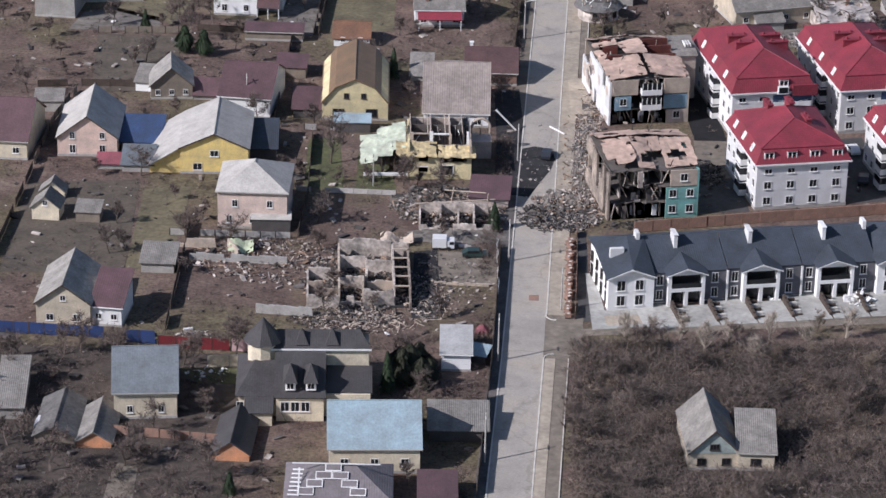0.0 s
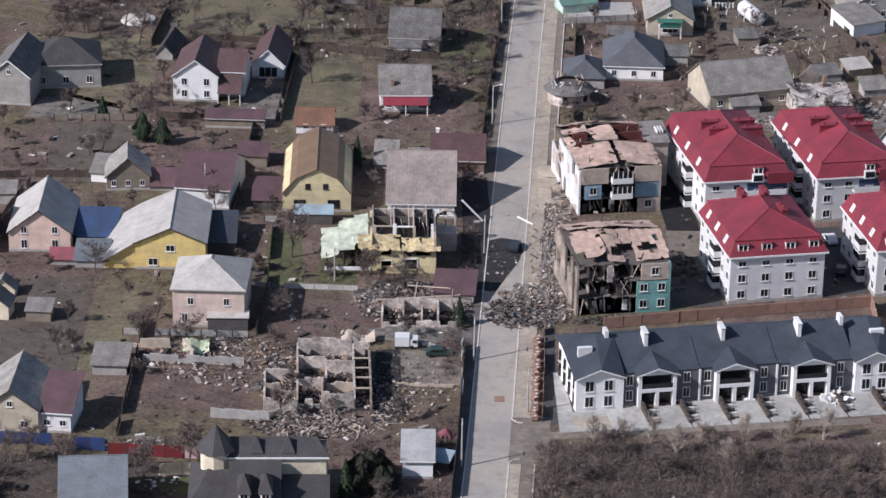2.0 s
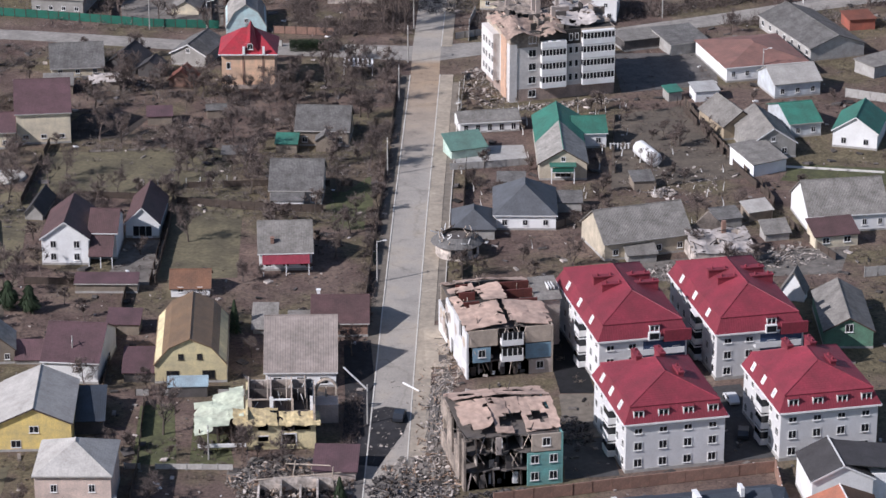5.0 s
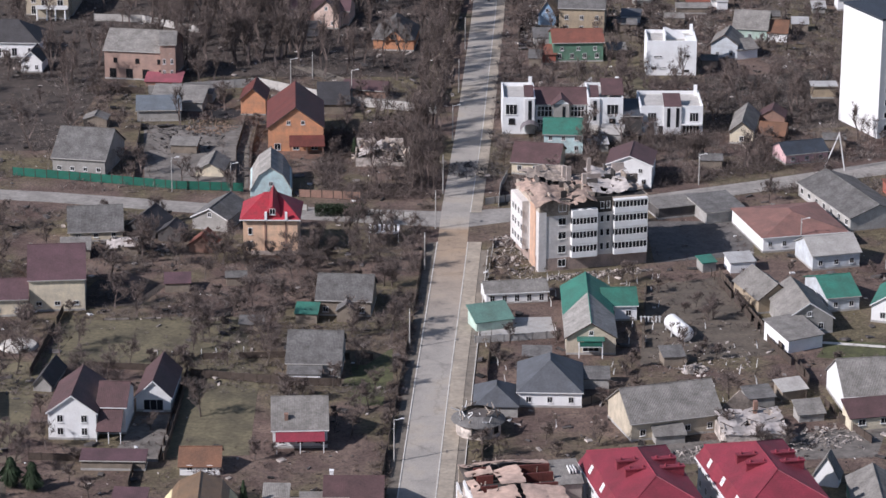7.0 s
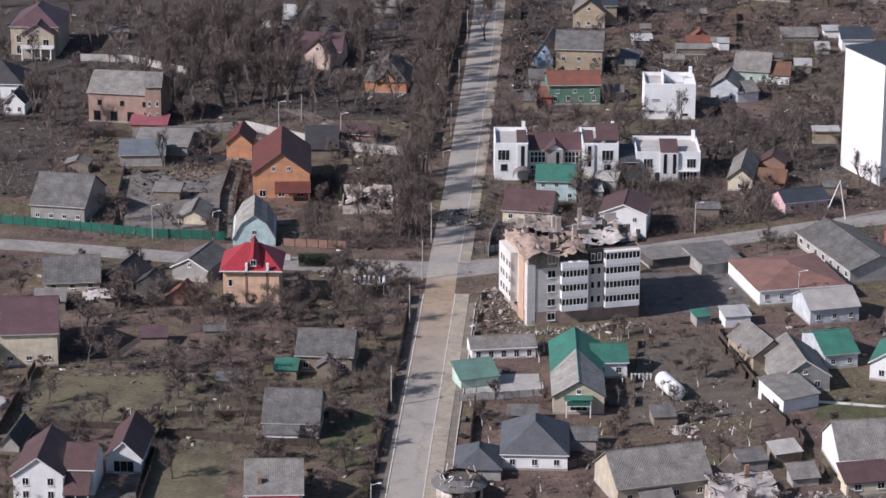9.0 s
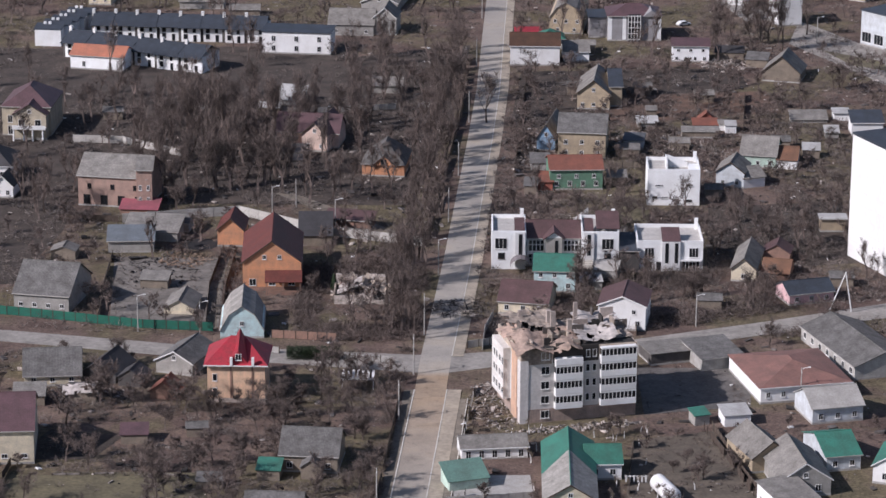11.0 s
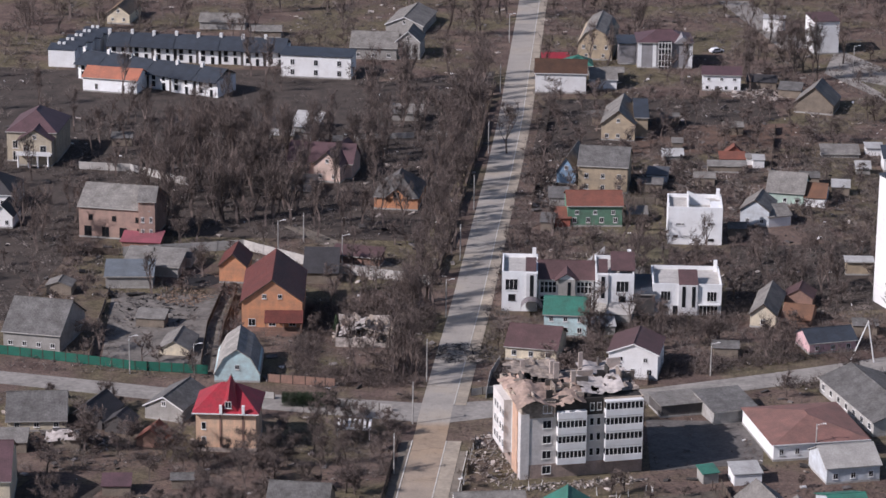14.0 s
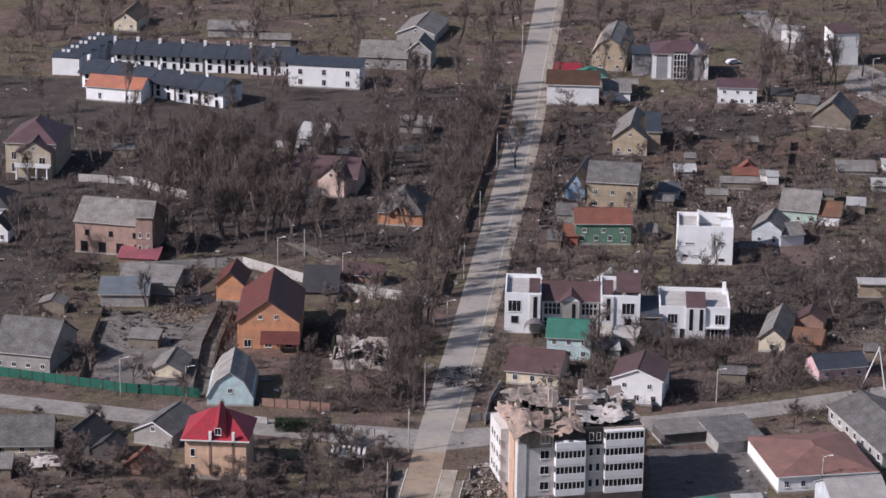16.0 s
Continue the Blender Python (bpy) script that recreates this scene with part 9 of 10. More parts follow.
for k in range(1, 20):
    copy_thing(stack, pose(20.9 + 0.066 * k + 0.2 * math.sin(k * 3.1), 27.5 + 1.5 * k + 0.35 * math.sin(k * 1.9), 0.12, 0, 0, 3 + 40 * math.sin(k * 5.3)))
fence("brown plank fence behind the brick stacks", [(22.0, 27), (22.9, 45), (23.4, 60)], 1.3, "brick", 2.4, gap=0.1)
pole("pale concrete pole on the footway", 19.9, 30.0, 7.5, arm=False)
house("light blue sheet canopy before a yellow house", -18.6, 101.2, 1.0, 6.4, 2.4, 1.9, 0.7, "shed", "darkw", "paleblue", over=0.2)
house("pale green sheet awning before a pink house", -30.6, 57.4, 1.0, 6.4, 1.8, 2.3, 0.5, "shed", "darkw", "greymetal", over=0.2)
for lab, hx, hy, hyaw, hw, hd, hh, hr, hk, wm, rm in (
        ("lean-to with a green felt roof beside a cottage", -3.4, 218.6, -5.0, 4.2, 4.0, 2.0, 0.8, "shed", "wood", "green"),
        ("low timber porch of a grey cottage", 4.6, 219.2, -5.0, 3.6, 4.0, 2.4, 1.3, "front", "wood", "darkasbestos"),
        ("white-fronted porch of a grey cottage", -3.6, 186.0, -3.2, 6.0, 3.4, 2.2, 0.6, "shed", "white", "darkasbestos"),
        ("low dark orchard shed", 66.4, 195.4, 8.0, 4.0, 4.2, 1.8, 0.6, "shed", "wood", "darkasbestos"),
        ("tilted tin shed by a fence", 86.6, 178.0, 20.0, 5.0, 3.6, 1.8, 0.9, "shed", "wood", "greymetal"),
        ("small grey shed behind the long house", 80.0, 174.0, 14.0, 5.0, 4.0, 2.0, 0.8, "shed", "greyw", "darkasbestos"),
        ("low woodshed with a felt roof", 40.0, 196.0, -3.0, 5.2, 3.6, 1.9, 0.6, "shed", "wood", "darkasbestos"),
        ("grey lean-to behind a slate-roofed house", 50.6, 184.0, -2.0, 4.8, 4.0, 2.0, 0.8, "shed", "greyw", "darkasbestos"),
        ("tin-roofed shed beside the brown-roofed hall", 84.0, 247.6, 12.0, 5.2, 4.2, 2.2, 0.7, "shed", "white", "paleroof"),
        ("small booth with a green roof", 78.4, 248.0, 20.0, 3.0, 3.0, 2.0, 0.5, "shed", "greyw", "green"),
        ("brown shed behind a cream house", -30.0, 236.0, 4.0, 5.0, 4.0, 1.9, 0.8, "shed", "wood", "purple"),
        ("low hen house in the gardens", -14.0, 214.0, -3.0, 4.6, 3.0, 1.5, 0.6, "shed", "wood", "darkasbestos"),
        ("small woodshed under garden trees", -18.0, 240.0, 5.0, 4.0, 3.0, 1.8, 0.7, "side", "wood", "darkasbestos"),
        ("dark tool shed by the lane", -34.0, 268.0, -14.0, 5.0, 5.0, 2.0, 1.6, "front", "darkw", "darkgrey"),
        ("grey lean-to beside a barn", -53.0, 256.0, 4.0, 6.0, 5.0, 2.0, 1.0, "shed", "wood", "asbestos"),
        ("low shed in a tilled garden", -36.0, 330.0, -6.0, 6.0, 4.0, 1.9, 0.8, "shed", "wood", "asbestos"),
        ("long grey shed by the brick house", -39.0, 372.0, -6.0, 10.0, 6.0, 2.2, 1.4, "side", "greyw", "darkasbestos"),
        ("small shed with a pale roof in the western plots", -58.0, 350.0, -4.0, 5.5, 4.5, 2.0, 1.0, "front", "wood", "asbestos"),
        ("dark garage beside the pink house", -12.0, 433.0, -8.0, 6.0, 5.0, 2.2, 0.6, "shed", "greyw", "darkgrey"),
        ("tin shed beside a burnt carport", 0.8, 127.0, 0.0, 3.6, 3.6, 2.0, 0.7, "shed", "wood", "asbestos"),
        ("brown shed behind a white house", -30.5, 127.5, -4.0, 5.5, 4.5, 2.0, 1.0, "shed", "wood", "purple"),
        ("low long shed with dark boards", -37.5, 146.5, -2.0, 11.0, 3.2, 1.9, 0.6, "shed", "wood", "purple"),
        ("small pale shed behind salmon house", -73.0, 108.0, 2.0, 5.0, 4.0, 2.0, 0.8, "shed", "greyw", "asbestos"),
        ("small shed beside a garden house", -60.0, 60.0, -3.0, 4.0, 3.4, 1.8, 0.7, "shed", "wood", "asbestos"),
        ("garden shed behind the green timber house", 69.0, 412.0, 2.0, 4.6, 4.0, 2.0, 0.8, "shed", "wood", "asbestos"),
        ("wooden shed with a grey roof between far gardens", 72.0, 438.0, -5.0, 6.0, 4.0, 2.0, 1.0, "side", "wood", "darkasbestos"),
        ("blue-grey tin shed beside a cream house", 74.5, 446.0, -8.0, 5.0, 4.4, 2.1, 0.8, "shed", "lightgreyblue", "midslate"),
        ("tiny outhouse among far gardens", 82.0, 476.0, 0.0, 2.6, 2.6, 2.0, 0.5, "shed", "wood", "asbestos"),
        ("grey shed by the far street", 50.6, 424.0, 0.0, 4.6, 6.0, 2.1, 0.9, "shed", "greyw", "darkasbestos"),
        ("low dark shed beyond the hut", 105.0, 540.0, -6.0, 8.0, 5.0, 2.2, 0.8, "shed", "wood", "darkgrey"),
        ("timber shed with a torn roof beyond the hut", 113.0, 532.0, -12.0, 6.0, 5.0, 2.2, 1.0, "shed", "wood", "darkasbestos"),
        ("small green-roofed house by the far street", 55.0, 552.0, 2.0, 8.0, 8.0, 2.8, 2.2, "hip", "greyw", "green"),
        ("low brick shed behind the narrow cottage", 101.0, 352.0, -12.0, 6.0, 6.0, 2.3, 1.8, "front", "brick", "maroon"),
        ("grey canopy between the villas and the teal house", 62.6, 338.0, -12.0, 5.0, 4.6, 2.3, 0.9, "shed", "concrete", "greymetal"),
        ("low grey shed among far gardens", 86.0, 444.0, -2.0, 5, 3.6, 2.1, 0.9, "side", "wood", "asbestos"),
        ("dark tin shed beside a green house", 48.6, 404.0, -4.0, 3.0, 4.4, 2.1, 0.9, "shed", "wood", "darkasbestos"),
        ("timber hut with a flat felt roof", 112.0, 446.0, -2.0, 4.6, 3.8, 2.1, 0.9, "side", "wood", "darkasbestos"),
        ("pale-roofed hut beside plots", 119.0, 438.0, -5.0, 4.2, 3.4, 2.1, 0.9, "shed", "wood", "paleroof"),
        ("weathered hut behind the cube house", 92.0, 402.0, 1.0, 4.0, 3.6, 2.1, 0.9, "side", "wood", "darkasbestos"),
        ("grey lean-to behind the villas", 66.0, 366.0, 1.0, 5.5, 3.8, 2.1, 0.9, "side", "wood", "darkasbestos"),
        ("old shed behind a pink cottage", 114.0, 334.0, -1.0, 5.0, 4.0, 2.1, 0.9, "side", "wood", "darkasbestos"),
        ("woodshed beneath bare trees", 84.0, 318.0, -3.0, 5.0, 3.8, 2.1, 0.9, "side", "wood", "darkasbestos"),
        ("old timber shed by the far street", 62.0, 500.0, -1.0, 5.4, 4.4, 2.1, 0.9, "side", "wood", "darkasbestos"),
        ("low shed in the red-brown plots", 96.0, 492.0, 3.0, 5.0, 3.6, 2.1, 0.9, "side", "wood", "asbestos"),
        ("grey shed beside the gabled house", 80.0, 500.0, -5.0, 4.6, 4.0, 2.1, 0.9, "side", "wood", "darkasbestos"),
        ("tin lean-to behind the white hall", 66.0, 548.0, 1.0, 5.5, 4.5, 2.1, 0.9, "side", "wood", "asbestos"),
        ("garden hut in western woods", -60.0, 470.0, 3.0, 5.0, 4.6, 2.1, 0.9, "side", "wood", "darkasbestos"),
        ("pale hut beside the grove", -20.0, 476.0, -3.0, 5.5, 4.6, 2.1, 0.9, "side", "wood", "paleroof"),
        ("old barn beyond the terrace", -36.0, 590.0, 2.0, 9.0, 6.0, 2.1, 0.9, "side", "wood", "asbestos"),
        ("pale sheet shelter beside the teal house", 59.6, 330.5, 4.0, 4.6, 4.4, 1.9, 0.5, "shed", "greyw", "paleroof")):
    house(lab, hx, hy, hyaw, hw, hd, hh, hr, hk, wm, rm, over=0.25)
ob = thing("wrecked_shed", "wrecked garden shed under bent pale sheets", "wreckage", pose(-43.6, 258.0, 0))
part("wall", box_bm(0, 0.4, 0, 6.4, 0.6, 1.9), "wood", ob)
part("side_wall", box_bm(0, 0.62, 0, 0.2, 5.6, 2.2), "wood", ob)
torn_sheet("roof_sheet", ob, "palesheet", -0.3, -0.2, 7.0, 3.0, lambda px, py: 1.9 + 0.3 * py + 0.1 * px, ((4.2, 1.2, 0.9),), 0.3, 0.6, 91, "bent pale roof sheet")
torn_sheet("roof_sheet", ob, "darkdebris", 0.4, 3.0, 8.2, 6.6, lambda px, py: 2.9 - 0.25 * (py - 3.0), ((6.0, 5.0, 1.0),), 0.3, 0.6, 92, "dark torn roof felt")
ob = thing("pergola", "white slatted frame in the orchard", "pergola", pose(63.6, 218.6, 0))
for i in range(6):
    part("slat", box_bm(i * 0.72, 0, 0.2, i * 0.72 + 0.3, 0.08, 1.5), "frame", ob)
part("rail", box_bm(-0.1, 0.085, 1.2, 4.1, 0.16, 1.35), "frame", ob)
rubble("scrap and boards beside far sheds", 78.0, 446.0, 9.0, 8.0, 0, 170, 0.7, "darkdebris", 0.8, 151, 0.5)
rubble("pale boards beside far sheds", 90.0, 442.0, 12.0, 8.0, 0, 130, 0.6, "debris", 0.6, 152, 0.6)
rubble("garden clutter by the far street", 50.5, 436.0, 3.0, 14.0, 0, 140, 0.7, "darkdebris", 0.8, 153, 0.4)
rubble("wreckage beside a far hut", 108.0, 534.0, 9.0, 6.0, 0, 150, 0.8, "debris", 0.9, 154, 0.5)
rubble("scrap in gardens behind the villas", 98.0, 372.0, 12.0, 12.0, 0, 160, 0.6, "darkdebris", 0.6, 155, 0.5)
rubble("boards and tin by the brick-red shed", 60.0, 380.0, 10.0, 8.0, 0, 140, 0.7, "debris", 0.5, 156, 0.6)
rubble("scrap between western sheds", -34.0, 340.0, 9.0, 12.0, 0, 150, 0.6, "darkdebris", 0.5, 157, 0.5)
rubble("boards by the lane cottages", -46.0, 262.0, 9.0, 6.0, 0, 120, 0.6, "darkdebris", 0.6, 158, 0.5)
rubble("planks on the overgrown plot", 52.0, -30.0, 8.0, 6.0, 0, 90, 0.6, "debris", 0.5, 159, 0.7)
rubble("pile of scrap in the orchard", 71.7, 193.7, 2.6, 2.4, 0, 90, 0.55, "debris", 0.7, 93, 0.5)
rubble("pile of white scrap beside a cream house", -54.0, 226.0, 1.9, 1.4, 0, 60, 0.5, "frame", 0.9, 94, 0.2)
rubble("broken timber in a western yard", -28.0, 350.0, 6.0, 6.0, 0, 150, 0.6, "timberbits", 0.6, 95, 0.7)
rubble("boards and tin in a yard behind the long house", 66.0, 152.0, 9.0, 3.0, 8, 130, 0.5, "debris", 0.3, 96, 0.6)
house("low row of weathered garden sheds", 90.0, 456.0, 0.0, 9.5, 3.0, 1.9, 0.4, "shed", "wood", "asbestos", over=0.2)
house("tiny white garden hut with pale roof", 101.5, 461.0, 0.0, 2.8, 3.0, 2.0, 0.5, "shed", "white", "paleroof", over=0.2)
house("small grey garden shed among bushes", 66.0, 455.0, 5.0, 5.0, 4.0, 2.0, 0.8, "side", "wood", "asbestos", over=0.2)
fence("dark low fence behind garden plots", [(-20.2, 189.1), (-11.8, 189.7), (-3.1, 187.7)], 1.0, "fencewood", 2.4, gap=0.1)
fence("brown plank fence behind a white house", [(-41.9, 194.8), (-28.6, 193.3)], 1.3, "fencewood", 2.4)
fence("broken pale slab edging across a garden", [(-40.8, 220.0), (-25.7, 221.3), (-11.2, 219.0)], 0.5, "debris", 2.4, gap=0.5)
fence("pale concrete panel wall before a grove", [(-65.2, 448.1), (-52.5, 446.9), (-36.5, 435.1)], 2.0, "paving", 3.0, "concrete", 0.1)
ob = thing("leaning_sheet", "pale metal sheet leaning behind a villa", "sheet", pose(57.5, 372.0, 0, 0, 0, 25))
bm = bmesh.new()
slab(bm, [(0, 0, 0.0), (6.2, 0.4, 2.6), (6.6, 1.6, 5.2), (0.8, 1.6, 1.6)], 0.06)
part("sheet", bm, "paleroofX", ob)
part("prop", box_bm(5.9, 1.8, 0.0, 6.1, 2.0, 4.2), "fencewood", ob)


# ---- bare trees, scrub and garden litter
def rods_mesh(segs, mat, sides=3):
    """Many thin tapered rods in one mesh; rows of x0 y0 z0 x1 y1 z1 r0 r1."""
    a = np.asarray(segs, float)
    p0, p1, r0, r1 = a[:, :3], a[:, 3:6], a[:, 6], a[:, 7]
    d = p1 - p0
    d /= np.maximum(np.linalg.norm(d, axis=1, keepdims=True), 1e-6)
    ref = np.where(np.abs(d[:, 2:3]) > 0.9, np.array([[1.0, 0, 0]]), np.array([[0, 0, 1.0]]))
    u = np.cross(d, ref)
    u /= np.linalg.norm(u, axis=1, keepdims=True)
    v = np.cross(d, u)
    ang = np.arange(sides) * 2 * np.pi / sides
    ring = u[:, None] * np.cos(ang)[None, :, None] + v[:, None] * np.sin(ang)[None, :, None]
    verts = np.concatenate([p0[:, None] + ring * r0[:, None, None], p1[:, None] + ring * r1[:, None, None]], 1).reshape(-1, 3)
    base = np.arange(len(a))[:, None] * 2 * sides
    i = np.arange(sides)
    quad = np.stack([i, (i + 1) % sides, (i + 1) % sides + sides, i + sides], 1)
    faces = (base[:, :, None] + quad[None]).reshape(-1, 4)
    me = bpy.data.meshes.new("rods")
    me.from_pydata(verts.tolist(), [], faces.tolist())
    me.materials.append(MATS[mat])
    return me


def twig_mesh(segs, twigs, mat, sides=3):
    """Limbs as rods, and the last fine shoots as single tapering slivers."""
    me = rods_mesh(segs, mat, sides)
    v0 = np.array([v.co for v in me.vertices]).reshape(-1, 3)
    f0 = [tuple(p.vertices) for p in me.polygons]
    a = np.asarray(twigs, float)
    d = a[:, 3:6] - a[:, :3]
    side = np.cross(d, np.random.RandomState(len(a)).normal(size=d.shape))
    side *= (a[:, 6] / np.maximum(np.linalg.norm(side, axis=1), 1e-6))[:, None]
    tri = np.stack([a[:, :3] + side, a[:, :3] - side, a[:, 3:6]], 1).reshape(-1, 3)
    idx = (np.arange(len(a) * 3) + len(v0)).reshape(-1, 3)
    bpy.data.meshes.remove(me)
    me = bpy.data.meshes.new("crown")
    me.from_pydata(np.concatenate([v0, tri]).tolist(), [], f0 + [tuple(i) for i in idx.tolist()])
    me.materials.append(MATS[mat])
    return me


def grow(seed, h, spread, levels=4, fork=3, lean=0.15, up=0.35, r=0.16, clear=0.3):
    """Trunk and crown segments of a leafless tree."""
    rnd = np.random.RandomState(seed)
    trunk, crown, shoots = [], [], []
    tips = []
    p, d = np.zeros(3), np.array([rnd.normal() * lean, rnd.normal() * lean, 1.0])
    n = 5
    for i in range(n):
        d = d / np.linalg.norm(d)
        q = p + d * h * 0.62 / n
        ra, rb = r * (1 - 0.14 * i), r * (1 - 0.14 * (i + 1))
        trunk.append((*p, *q, ra, rb))
        if (i + 1) / n >= clear:
            for _ in range(fork - 1 + (i == n - 1) * 2):
                t = rnd.rand()
                tips.append((p + (q - p) * t, rb * 0.62, h * 0.34 * (1.15 - 0.5 * i / n), 1))
        p = q
        d = d + rnd.normal(size=3) * 0.12
    while tips:
        o, rr, ln, lv = tips.pop()
        a = rnd.rand() * 6.283
        d = np.array([math.cos(a) * spread, math.sin(a) * spread, up + rnd.rand() * 0.8])
        d /= np.linalg.norm(d)
        q = o + d * ln * (0.7 + 0.5 * rnd.rand())
        if lv < levels:
            crown.append((*o, *q, rr, rr * 0.5))
            for _ in range(fork + (lv > 1)):
                t = 0.3 + 0.7 * rnd.rand()
                tips.append((o + (q - o) * t, max(rr * 0.5, 0.03), ln * 0.52, lv + 1))
        else:
            shoots.append((*o, *q, 0.05, 0.0))
            for _ in range(9):
                t = rnd.rand()
                b = o + (q - o) * t
                e = b + (q - o) * 0.7 + rnd.normal(size=3) * ln * 0.62 + np.array([0, 0, 0.15 * ln])
                shoots.append((*b, *e, 0.03, 0.0))
    return trunk, crown, shoots


KINDS = {}
for key, n, h, spread, levels, fork, up, r, clear, crown_mat, trunk_mat in (
        ("tall", 5, 14.5, 0.62, 3, 3, 1.0, 0.26, 0.4, "twig", "bark"), ("wide", 5, 8.0, 1.0, 3, 3, 0.5, 0.17, 0.25, "twig", "bark"),
        ("fruit", 5, 4.6, 1.1, 3, 3, 0.55, 0.12, 0.3, "twig", "bark"), ("pale", 4, 6.5, 1.0, 3, 3, 0.6, 0.14, 0.2, "paletwig", "bark"),
        ("birch", 3, 13.0, 0.5, 3, 3, 0.9, 0.16, 0.3, "twig", "birch"), ("limed", 3, 3.2, 0.9, 2, 2, 0.7, 0.13, 0.6, "paletwig", "frame"),
        ("ashen", 4, 6.0, 0.9, 2, 4, 0.8, 0.22, 0.15, "whitetwig", "whitetwig")):
    KINDS[key] = []
    for s in range(n):
        tr, cr, sh = grow(100 * len(KINDS) + s, h, spread, levels, fork, 0.12, up, r, clear)
        limbs = np.array(cr)
        limbs[:, 7] = 0.0
        KINDS[key].append((rods_mesh(tr, trunk_mat, 6), twig_mesh(cr, sh, crown_mat), np.array(tr), np.concatenate([limbs, np.array(sh)[::2]]), np.array(sh)[1::2]))
LABELS = {"tall": "tall leafless tree in the grove", "wide": "spreading leafless garden tree", "fruit": "small leafless fruit tree", "pale": "leafless tree with pale twigs",
          "birch": "leafless birch with a pale trunk", "ashen": "leafless tree with ash-pale bark", "limed": "young fruit tree with a whitewashed trunk"}
TREES, WOODS, SHOOTS = {}, [], []


def tree(kind, x, y, s, rz, i):
    first = TREES.get((kind, i))
    m = Matrix.LocRotScale((x, y, 0), Euler((0, 0, rz)), (s, s, s * (0.9 + 0.2 * math.sin(x * 7.3))))
    if first is None:
        first = tagged(new("tree"), LABELS[kind], "tree", "bare trees")
        trunk, crown, *_ = KINDS[kind][i]
        part("trunk", trunk, None, first)
        part("crown", crown, None, first)
        TREES[kind, i] = first
        first.matrix_world = m
        return first
    c = copy_thing(first, pose(0, 0, 0))
    c.matrix_basis = m
    return c


def wood_tree(kind, x, y, s, rz, i):
    """One tree of the joined far woods."""
    c, n = math.cos(rz) * s, math.sin(rz) * s
    for a, out in ((KINDS[kind][i][2], WOODS), (KINDS[kind][i][3], SHOOTS), (KINDS[kind][i][4], SHOOTS))[:3 if y < 300 else 2]:
        a = a.copy()
        for k in (0, 3):
            a[:, k], a[:, k + 1], a[:, k + 2] = x + a[:, k] * c - a[:, k + 1] * n, y + a[:, k] * n + a[:, k + 1] * c, a[:, k + 2] * s
        a[:, 6:] *= max(s, 0.9) * (1.05 if y < 300 else 1.3)
        out.append(a)


OPEN = [(-92, 496, -2, 562), (-50, 197, -24, 220), (-23, 154, -7, 184), (7, 186, 16, 204), (-50, 228, -32, 243), (-40, 306, -20, 350), (96, 197, 118, 208), (69, 255, 87, 281), (31, 209, 46, 223), (52, 196, 63, 204)]


def free(x, y, gap=0.0):
    for ax, ay, bx, by in OPEN:
        if ax < x < bx and ay < y < by and (x * 7.7 + y * 3.1) % 1 > 0.12:
            return False
    for fx, fy, yaw, w, d, pad in FOOT:
        if abs(x - fx) > 60 or abs(y - fy) > 60:
            continue
        c, s = math.cos(radians(yaw)), math.sin(radians(yaw))
        u, v = (x - fx) * c + (y - fy) * s, -(x - fx) * s + (y - fy) * c
        if -pad - gap < u < w + pad + gap and -pad - gap < v < d + pad + gap:
            return False
    for (xa, ya), (xb, yb) in zip(CENTRE, CENTRE[1:]):
        if ya - 1 <= y <= yb + 1:
            xc = xa + (xb - xa) * (y - ya) / (yb - ya)
            if -4.6 - gap < x - xc < (7.2 if y < 270 else 5.0) + gap:
                return False
    if x < 26 and abs(y - (290.0 - (x + 22) * 0.16)) < 6.5 + gap:
        return False
    if x > 30 and abs(y - (286.0 + (x - 45) * 0.42)) < 6.0 + gap and y > 275:
        return False
    if 21 < x < 80 and 20 < y < 62 and y > 19 + (x - 21) * 0.13:
        return False
    return True


def scatter(n, x0, x1, y0, y1, seed, gap=0.5, keep=None):
    rnd = random.Random(seed)
    out, tries = [], 0
    while len(out) < n and tries < n * 20:
        tries += 1
        x, y = rnd.uniform(x0, x1), rnd.uniform(y0, y1)
        if free(x, y, gap) and (keep is None or keep(x, y)):
            out.append((x, y, rnd))
    return out


def plant(mix, n, x0, x1, y0, y1, seed, lo=0.7, hi=1.25, gap=0.8, keep=None, wood=False):
    for x, y, rnd in scatter(n, x0, x1, y0, y1, seed, gap, keep):
        kind = rnd.choice(mix)
        (wood_tree if wood else tree)(kind, x, y, rnd.uniform(lo, hi), rnd.random() * 6.28, rnd.randrange(len(KINDS[kind])))


# the overgrown plot south of the town houses
plant(("wide", "pale", "wide", "wide"), 28, 20, 80, -50, 18, 1, 0.6, 1.0)
plant(("wide", "pale", "wide", "wide"), 34, 20, 80, -50, 18, 101, 0.6, 1.0, wood=True)
for k, (px, py, ps) in enumerate(((29.5, 21.0, 0.75), (38.0, 20.5, 0.8), (45.5, 19.6, 0.95), (52.0, 21.5, 0.85), (57.5, 21.0, 0.75), (64.0, 22.5, 0.9), (34.0, 22.8, 0.6), (41.5, 16.0, 0.9), (49.0, 15.0, 0.85))):
    tree("ashen", px, py, ps, k * 1.7, k % 4)
for k, (px, py, ps) in enumerate(((119, 548, 1.25), (122, 560, 1.3), (117, 556, 1.1), (125, 551, 1.2), (40.0, 470.0, 1.1))):
    tree("tall", px, py, ps, k * 1.3, k % 5)
# gardens west of the street
plant(("fruit", "wide", "fruit"), 30, -85, 5, -60, 62, 2)
